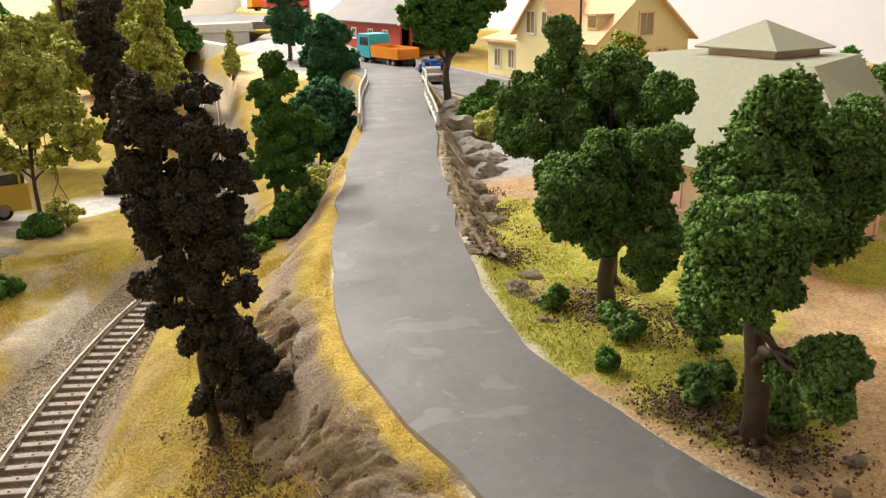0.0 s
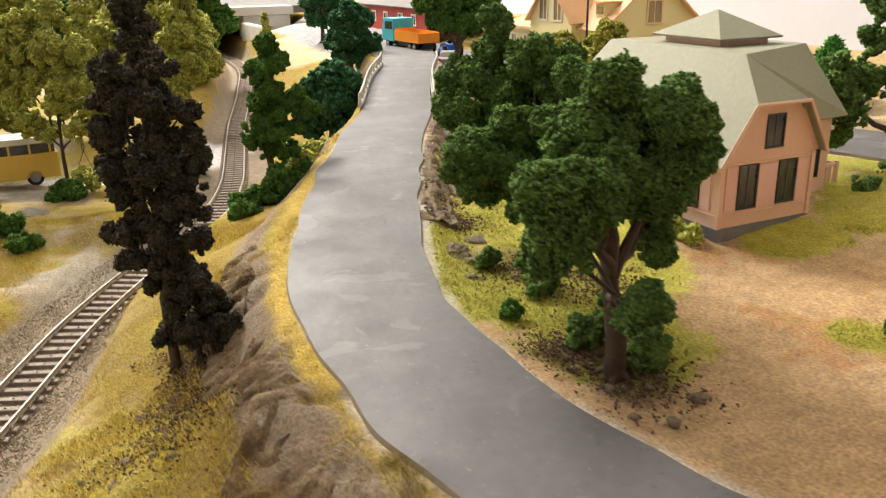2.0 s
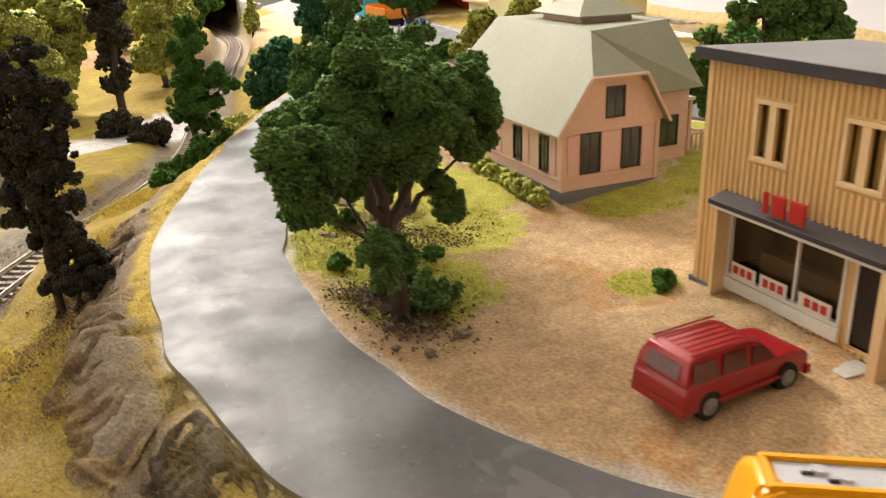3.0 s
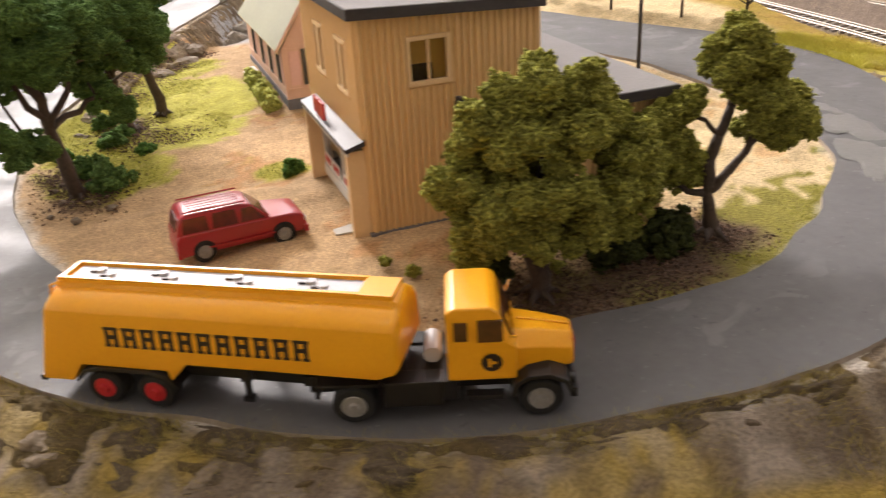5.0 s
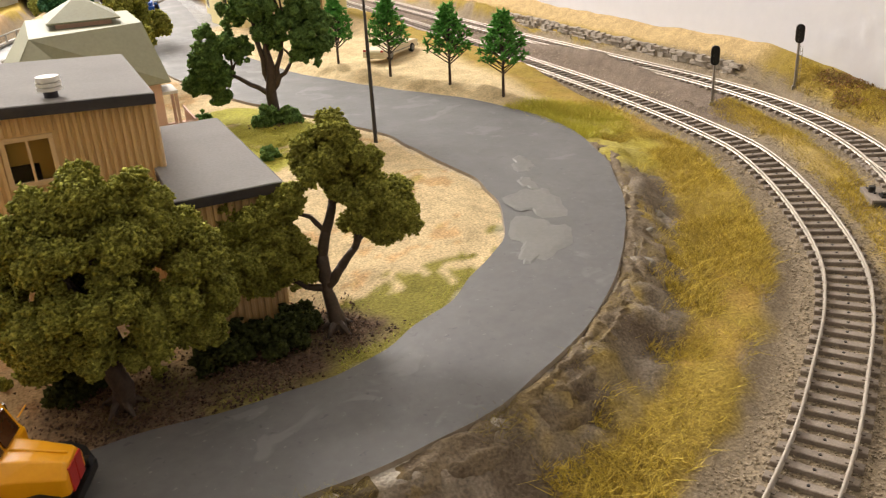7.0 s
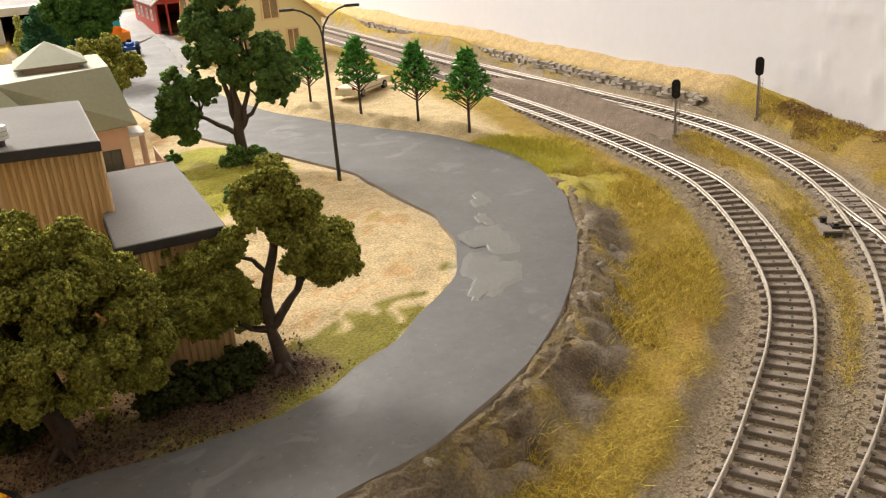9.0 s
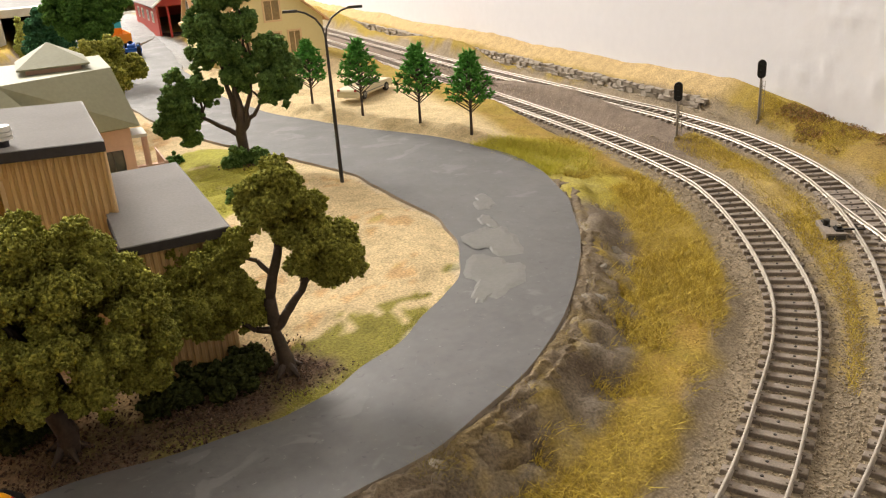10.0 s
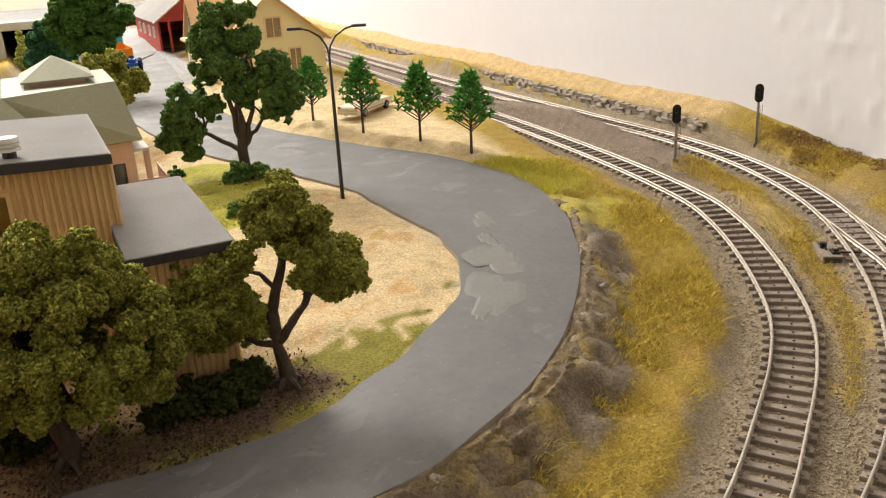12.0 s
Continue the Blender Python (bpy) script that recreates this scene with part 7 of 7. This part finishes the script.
tree("dark green spreading foam tree on the lawn", 17.1, 22.8, 6.6, 0.36,
     [(-0.6, 10.4, 0, 1.2), (0.6, 10.6, 0.2, 1.1), (-1.2, 8.9, 0, 1.5), (0.8, 8.9, 0, 1.4), (-0.2, 7.6, -0.4, 1.4), (2.4, 7.2, 0.2, 1.2), (3.2, 6.0, 0, 1.1), (-1.9, 6.8, 0.2, 1.1), (-4.0, 5.9, 0, 0.7), (-3.4, 4.4, 0, 1.1), (-4.4, 3.4, 0.2, 1.2), (-3.0, 3.2, -0.3, 1.0), (-5.2, 2.6, 0, 0.8),
      (2.0, 4.4, 0, 0.8), (2.4, 5.2, -0.3, 1.0), (2.7, 4.4, 0, 1.1), (3.4, 4.9, 0.1, 0.9), (0.2, 6.0, 0, 1.2), (-3.8, 2.4, 0, 0.9), (-4.2, 4.4, -0.3, 1.1), (-2.6, 5.4, 0, 1.0), (2.9, 6.8, 0.2, 1.1), (-3.4, 1.8, 0.1, 0.9), (-2.0, 4.6, 0, 1.0), (0.6, 5.2, 0.2, 1.0), (1.6, 6.3, -0.2, 1.1), (-0.9, 9.8, 0, 1.0)], L_DARK, 82, grain=0.11, fork=0.3, full=0.91)


def ring_tree(x, y, h, seed, first=None):
    rng = np.random.RandomState(seed)
    t = thing("young_tree", "small bright green plastic tree on a thin stem", "tree", x, y, ground(x, y), group="row of young trees")
    part("trunk", rods(((0, 0, -0.2), (0.05, 0, h * 0.9), 0.12, 0.05), n=8), M_TRUNK, t)
    n = 48
    bm = bmesh.new()
    ends = []
    for k in range(n):
        u = 0.34 + 0.62 * (k / n)
        a = k * 2.4
        r = 1.55 * min(1.0, (1.02 - u) / 0.5, (u - 0.2) / 0.14) * rng.uniform(0.75, 1.05)
        p = (math.cos(a) * r, math.sin(a) * r, h * u + 0.35 * r)
        rod(bm, (0.02, 0, h * (u - 0.07)), p, 0.05, 0.03, 5)
        ends.append(p)
    part("branch_whorl", bm, M_TRUNK, t)
    ends = np.array(ends)
    c = np.concatenate([ends, ends * np.array((0.6, 0.6, 1)) + (0, 0, -0.1)])
    spikes = []
    for p in c:
        for d in rand_dirs(rng, 11):
            d[2] = d[2] * 0.8 + 0.15
            side = np.cross(d, (0.3, 0.5, 0.8))
            side *= 0.095 / np.linalg.norm(side)
            up = np.cross(side, d) * 0.7
            ln = rng.uniform(0.34, 0.6)
            m = p + d * ln * 0.45
            spikes.append((p, m + side, m + up, m - side, m - up, p + d * ln))
    v = np.array(spikes).reshape(-1, 3)
    k6 = np.array([(0, 1, 2), (0, 2, 3), (0, 3, 4), (0, 4, 1), (5, 2, 1), (5, 3, 2), (5, 4, 3), (5, 1, 4)])
    f = (k6[None] + (np.arange(len(spikes)) * 6)[:, None, None]).reshape(-1, 3)
    crown = raw_ob("crown", v, f, L_BRIGHT)
    crown.parent = t


for k, (tx, ty, hh) in enumerate(((25.9, 35.1, 5.6), (28.2, 29.5, 6.0), (30.5, 23.6, 6.0), (32.2, 18.7, 6.0))):
    ring_tree(tx, ty, hh, 90 + k)


def bush(label, x, y, blobs, m_leaf, seed, grain=0.12, group=""):
    rng = np.random.RandomState(seed)
    v, f = foliage([((r[0], r[1], r[2]), r[3]) for r in blobs], rng, grain, clumps=8)
    ob = raw_ob("bush", v, f, m_leaf)
    ob.matrix_basis = pose(x * S, y * S, ground(x, y) * S)
    return tagged(ob, label, "bush", group)


for k, (bx, by, r, ml) in enumerate(((-9.2, 18.3, 0.55, L_DARK), (-9.6, 22.0, 0.5, L_DARK), (-10.2, 13.8, 0.75, L_DARK), (-8.6, 19.8, 0.4, L_DARK), (-9.4, 11.9, 0.8, L_DARK), (-7.6, 16.2, 0.35, L_MID), (-11.6, 16.6, 0.35, L_MID),
                                     (-13.0, 40.5, 1.2, L_MID), (-15.2, 40.8, 0.9, L_MID), (-11.5, 42.0, 1.2, L_MID), (-16, 38.5, 0.7, L_MID), (9.0, 56.5, 1.4, L_MID), (12.8, 60, 1.2, L_MID), (7.5, 51.5, 1.3, L_LIME),
                                     ) + ((16.3, 22.0, 0.8, L_DARK), (17.8, 21.8, 0.7, L_DARK), (8.2, -5.4, 0.8, L_DEEP), (9.2, -5.9, 0.7, L_DEEP), (7.0, -5.8, 0.75, L_DEEP), (10.0, -5.0, 0.75, L_DEEP), (2.4, -5.4, 0.7, L_DEEP), (14.4, 14.6, 0.5, L_DARK),
                                     (11.9, 20.6, 0.6, L_DARK), (-11.2, 42.0, 1.2, L_LIME), (-9.6, 45.5, 1.4, L_LIME), (-8.0, 48.5, 1.2, L_LIME), (-20.5, 24.2, 0.8, L_BLACK), (-1.3, 8.9, 0.4, L_MID), (12.7, 25.6, 0.5, L_MID), (-24.6, 57.2, 1.0, L_MID),
                                     (-14.5, 64.5, 1.4, L_BLACK), (-17, 67.5, 1.5, L_BLACK), (-27.5, 46.5, 0.8, L_MID), (-29, 49.5, 1.2, L_MID))):
    g = "low bushes"
    bush({L_DARK: "low dark green foam bush", L_MID: "small green foam bush", L_LIME: "pale yellow-green foam bush", L_BLACK: "low blackish foam bush", L_DEEP: "low deep olive foam bush beside the shop"}[ml], bx, by,
         [(0, 0, r * 0.5, r), (r * 0.7, 0.1, r * 0.35, r * 0.65), (-r * 0.6, -0.2, r * 0.35, r * 0.7)], ml, 200 + k, 0.1 if r < 1 else 0.13, group=g)
for k in range(8):
    bush("clipped pale green hedge clump along the villa wall", -0.25 - 0.1 * (k % 2), 19.7 + k * 0.95, [(0, 0, 0.35, 0.52), (0.1, 0.3, 0.3, 0.42)], L_LIME, 260 + k, 0.11, "hedge along the villa")
for k, (bx, by) in enumerate(((0.3, -3.9), (-3.9, -4.6), (5.0, -5.5), (-1.5, -6.9), (-0.4, -2.7))):
    bush("tiny grass tuft on the sand", bx, by, [(0, 0, 0.12, 0.2)], L_OLIVE, 280 + k, 0.07, "tufts on the sand")


# ---------------------------------------------------------------- rocks
def rock(x, y, r, seed, m, label, flat=0.7, sink=0.3):
    rng = np.random.RandomState(seed)
    bm = bmesh.new()
    bmesh.ops.create_icosphere(bm, subdivisions=4 if r > 0.6 else 3, radius=1)
    off = rng.uniform(0, 50, 3)
    for v in bm.verts:
        p = v.co + Vector(off)
        k = 1 + 0.42 * noise.noise(p * 1.3) + 0.22 * abs(noise.noise(p * 3.1)) + 0.10 * noise.noise(p * 7)
        v.co = Vector((v.co.x * k * 1.15, v.co.y * k, v.co.z * k * flat)) * r
    ob = mesh_ob("rock", bm, m)
    ob.matrix_basis = pose(x * S, y * S, (ground(x, y) - sink * r) * S, 0, 0, rng.uniform(0, 360))
    return tagged(ob, label, "rock", "rocks")


ROCKS = [(2.6, 45.5, 1.5), (3.6, 49, 2.0), (5.5, 53, 2.2), (7.6, 57, 2.4), (9.6, 61, 2.0), (1.2, 42.5, 1.2), (-8.6, 24.9, 0.6), (-5.6, 32.4, 0.9), (-3.9, 36, 1.1), (-10.9, 20.9, 0.4),
         (-10.3, 23.6, 0.7), (-9.9, 22.7, 0.5), (-3.2, 38.6, 1.1)]
for k, (rx, ry, rr) in enumerate(ROCKS):
    rock(rx, ry, rr, 300 + k, M_ROCK if k < 6 else M_ROCKB, "grey plaster boulder beside the road" if k < 6 else "brownish plaster rock on the road verge", 0.7, 0.3 if k < 6 else 0.55)
for k, (rx, ry, rr) in enumerate(((-2.6, 62.5, 2.0), (-1.0, 57.5, 1.8), (1.5, 67.5, 2.2), (24.3, -6.6, 0.42), (28.9, -1.9, 0.4), (26.6, -4.0, 0.3),
                                    (-33, 47, 2.0), (-30, 51, 1.8), (-36, 53, 2.6), (-32, 43, 1.3), (-27, 53.5, 1.2), (24, 144, 4), (27, 150, 4), (-7.4, -13.2, 0.7), (-11.5, -9.6, 0.8), (-14.5, -5.6, 0.7), (-9.5, -12, 0.6))):
    rock(rx, ry, rr, 340 + k, M_ROCK, "craggy grey plaster rock in the bank", 0.6, 0.45)
def bank_rocks(y0, y1, x0, x1, n, seed, label, m):
    """Crags along the outer bank of the road."""
    rng = random.Random(seed)
    idx = [i for i in range(len(ROAD_A)) if y0 < ROAD_A[i, 1] < y1 and x0 < ROAD_A[i, 0] < x1]
    for k in range(n):
        i = idx[int((k + rng.random()) / n * len(idx)) % len(idx)]
        off = ROAD_A[i, 3] / 2 + rng.uniform(0.9, 2.6)
        rock(ROAD_A[i, 0] - ROAD_NRM[i, 0] * off, ROAD_A[i, 1] - ROAD_NRM[i, 1] * off, rng.uniform(0.4, 0.95), seed * 10 + k, m, label, 0.55, 0.5)


bank_rocks(-15, 6, -20, 6, 7, 42, "dark craggy plaster rock below the road", M_ROCKB)
for k in range(34):
    rng = random.Random(700 + k)
    cx, cy = rng.choice(((-10.4, 10.4), (-8.4, 22), (-11.2, 13.0), (-23.6, 21.8), (-25.3, 16.2)))
    rock(cx + rng.gauss(0, 0.9), cy + rng.gauss(0, 0.9), rng.uniform(0.08, 0.2), 800 + k, M_ROCKB, "small loose stone on the ground", 0.7, 0.2)


# ---------------------------------------------------------------- static grass, flock and ballast
def blades(name, label, pts, length, m, seed, lean=0.6, width=0.02):
    """Thin grass fibres, one triangle each."""
    rng = np.random.RandomState(seed)
    n = len(pts)
    z = height(pts[:, 0], pts[:, 1]) - 0.03
    base = np.column_stack([pts, z])
    a = rng.uniform(0, 2 * math.pi, n)
    w = np.column_stack([np.cos(a), np.sin(a), np.zeros(n)]) * width
    tip = base + np.column_stack([rng.normal(size=n) * lean, rng.normal(size=n) * lean, np.ones(n)]) * (length * rng.uniform(0.5, 1.2, n))[:, None]
    v = np.stack([base - w, base + w, tip], 1).reshape(-1, 3)
    ob = raw_ob(name, v, np.arange(3 * n).reshape(-1, 3), m)
    return tagged(ob, label, "grass", kind="stuff")


def sample(n, x0, x1, y0, y1, keep, seed):
    rng = np.random.RandomState(seed)
    p = np.column_stack([rng.uniform(x0, x1, n), rng.uniform(y0, y1, n)])
    return p[keep(p[:, 0], p[:, 1], rng)]


def clear_of_tracks(x, y, r):
    ok = np.ones(len(x), bool)
    for tr in (TRACK_W, TRACK_1, TRACK_2, TRACK_3):
        ok &= nearest(tr, x, y)[0] > r
    return ok


def keep_east(x, y, rng):
    d, i, sd = road_side(x, y)
    e = d - ROAD_A[i, 3] / 2
    dens = smooth01((vnoise(x, y, 2.2, 51) + 0.75) * 1.3)
    return (sd < 0) & (e > 1.7 + 0.8 * vnoise(x, y, 1.5, 52)) & (e < 9) & (y < 16.5) & clear_of_tracks(x, y, 2.9) & (rng.rand(len(x)) < dens)


def keep_west(x, y, rng):
    d, i, sd = road_side(x, y)
    e = d - ROAD_A[i, 3] / 2
    dens = smooth01((vnoise(x, y, 2.6, 53) + 0.45) * 1.5) * np.where((e > 1.5) & (e < 3.0) & (y < 24), 0.12, 1.0)
    return (sd < 0) & (e > 0.1) & clear_of_tracks(x, y, 3.1) & (rng.rand(len(x)) < dens)


def keep_moss(x, y, rng):
    c = cover(x, y)
    return (c[:, 1] > c[:, 0] * 0.86) & (c[:, 2] < 0.12) & (road_side(x, y)[2] > 0)


blades("grass", "long yellow static grass between the road bank and the track", sample(260000, 14, 42, -20, 22, keep_east, 1), 0.36, M_GRASSY, 1, 1.1, 0.018)
blades("grass", "yellow static grass on the banks of the hill road", sample(230000, -34, -8, 10, 52, keep_west, 2), 0.2, M_GRASSY, 2, 0.9, 0.014)
def keep_rim(x, y, rng):
    d, i, sd = road_side(x, y)
    e = d - ROAD_A[i, 3] / 2
    dens = smooth01((vnoise(x, y, 1.5, 57) + 0.25 * vnoise(x, y, 0.6, 58) + np.where(x < 9, 0.6, 0.3)) * 1.8) * np.where(e < 1.5 + 0.5 * vnoise(x, y, 1.0, 59), 1.0, 0.22) * np.where(x > 9, 0.45, 1.0)
    return (sd < 0) & (e > 0.08) & (e < 6.5) & clear_of_tracks(x, y, 3.1) & (rng.rand(len(x)) < dens)


blades("grass", "rough olive grass tufts on the bank below the road bend", sample(360000, -22, 16, -20, 10, keep_rim, 3), 0.32, M_GRASSB, 3, 0.8, 0.014)
blades("grass", "sparse dry grass on the crag beside the tracks", sample(40000, 14, 31, -14, 10, keep_rim, 6), 0.3, M_GRASSB, 6, 0.9, 0.014)
blades("grass", "short green static grass round the trees and villa", sample(150000, -14, 22, -9, 36, keep_moss, 4), 0.14, M_GRASSG, 4, 0.8, 0.02)
def keep_strip(x, y, rng):
    n = vnoise(x, y, 2.0, 54)
    near = smooth01((1.7 + n * 1.0 - nearest(GRASS_LINE, x, y)[0]) * 1.6)
    far = smooth01((n + 0.35) * 1.5) * (x > 47) * ((x < 51) | (y < 12))
    return clear_of_tracks(x, y, 1.9) & (rng.rand(len(x)) < np.maximum(near, far * clear_of_tracks(x, y, 2.5)))


blades("grass", "dry yellow grass between and beyond the tracks", sample(260000, 29, 53, -16, 26, keep_strip, 5), 0.24, M_GRASSY, 5, 1.0, 0.014)


def ballast(path, n, seed, x0, x1):
    rng = np.random.RandomState(seed)
    seg = path[(path[:, 0] > x0) & (path[:, 0] < x1) & (path[:, 1] < 60)]
    d, nr = path_frame(seg)
    i = rng.randint(0, len(seg) - 1, n)
    t = rng.rand(n)[:, None]
    p = seg[i] * (1 - t) + seg[np.minimum(i + 1, len(seg) - 1)] * t
    off = rng.uniform(-2.7, 2.7, n)
    x, y = p[:, 0] + nr[i, 0] * off, p[:, 1] + nr[i, 1] * off
    z = height(x, y) + 0.02
    v, f = scatter(TETRA, np.column_stack([x, y, z]), rng.uniform(0.014, 0.042, n), rng, 0.35)
    ob = raw_ob("ballast", v, f, M_BALLAST)
    return tagged(ob, "grey-brown crushed ballast along the track", "ballast", kind="stuff")


ballast(TRACK_1, 26000, 61, 12, 60)
ballast(TRACK_2, 18000, 62, 18, 60)
ballast(TRACK_W, 22000, 63, -40, 0)


# ---------------------------------------------------------------- leaf litter
M_LITTER = mat("leaf_litter", (0.19, 0.115, 0.07), (0.06, 0.035, 0.025), 300, 1500, 0.9, contrast=0.9, rand=1.0)


def litter(spots, n, seed):
    rng = np.random.RandomState(seed)
    sp = np.array(spots)
    i = rng.randint(0, len(sp), n)
    q = sp[i, :2] + rng.normal(size=(n, 2)) * sp[i, 2:3] * 0.5
    near, at = nearest(ROAD_A, q[:, 0], q[:, 1])
    ok = (near > ROAD_A[at, 3] / 2 + 0.25) | (q[:, 1] > 60)
    q = q[ok]
    v, f = scatter(TETRA, np.column_stack([q, height(q[:, 0], q[:, 1]) + 0.05]), rng.uniform(0.012, 0.042, len(q)), rng, 0.6)
    return tagged(raw_ob("leaf_litter", v, f, M_LITTER), "brown crumbs of leaf litter under the trees", "leaf litter", kind="stuff")


litter(((-10.6, 10.9, 2.2), (-8.3, 20.6, 1.9), (3.6, -7.1, 2.8), (3.2, -7.4, 2.6), (7.5, -7.6, 2.6), (11.3, -5.6, 2.0), (-11.5, 13.4, 1.4), (8, -5.8, 2.4), (-22.2, 23.4, 1.6), (-7, 18, 3.0), (17, 22.6, 1.5), (-8.6, 27, 1.5), (-7, 30.4, 1.6), (-5, 34, 1.7), (-3, 38, 1.6), (-22.9, 20.6, 1.8), (-23.8, 17, 2.6)), 17000, 91)


def heath(n, seed):
    """Rusty heather and low scrub along the foot of the room wall."""
    rng = np.random.RandomState(seed)
    x, y = rng.uniform(49.6, 53.2, n), rng.uniform(-14, 9.5, n)
    d = vnoise(x, y, 1.3, 81) + 0.5 * vnoise(x, y, 0.5, 82) + (x - 51.6) * 0.5
    keep = d + rng.normal(size=len(d)) * 0.3 > 0.0
    x, y, d = x[keep], y[keep], d[keep]
    z = height(x, y) + rng.rand(len(x)) * np.clip(d + 0.15, 0, 0.9) * 0.22
    v, f = scatter(FLAKE, np.column_stack([x, y, z]), rng.uniform(0.03, 0.08, len(x)), rng, 0.4)
    return tagged(raw_ob("heath", v, f, M_HEATH), "rusty brown heath scrub along the room wall", "scrub", kind="stuff")


heath(26000, 95)
blades("grass", "lush lime green grass at the end of the sand", sample(26000, 26.5, 37.5, 6, 18,
       lambda x, y, r: (road_side(x, y)[2] < 0) & (road_side(x, y)[0] - 4.5 > 0.2) & clear_of_tracks(x, y, 2.7) & (np.hypot((x - 32) / 5.2, (y - 12.5) / 4.6) < 1), 7), 0.5, M_GRASSL, 7, 0.7, 0.018)


tree("slender lime green sapling below the road deck", 5.4, 112, 6.0, 0.16, [(0, 1.6 + 0.9 * k, 0, 1.25 - 0.17 * k) for k in range(6)], L_LIME, 66, grain=0.16)
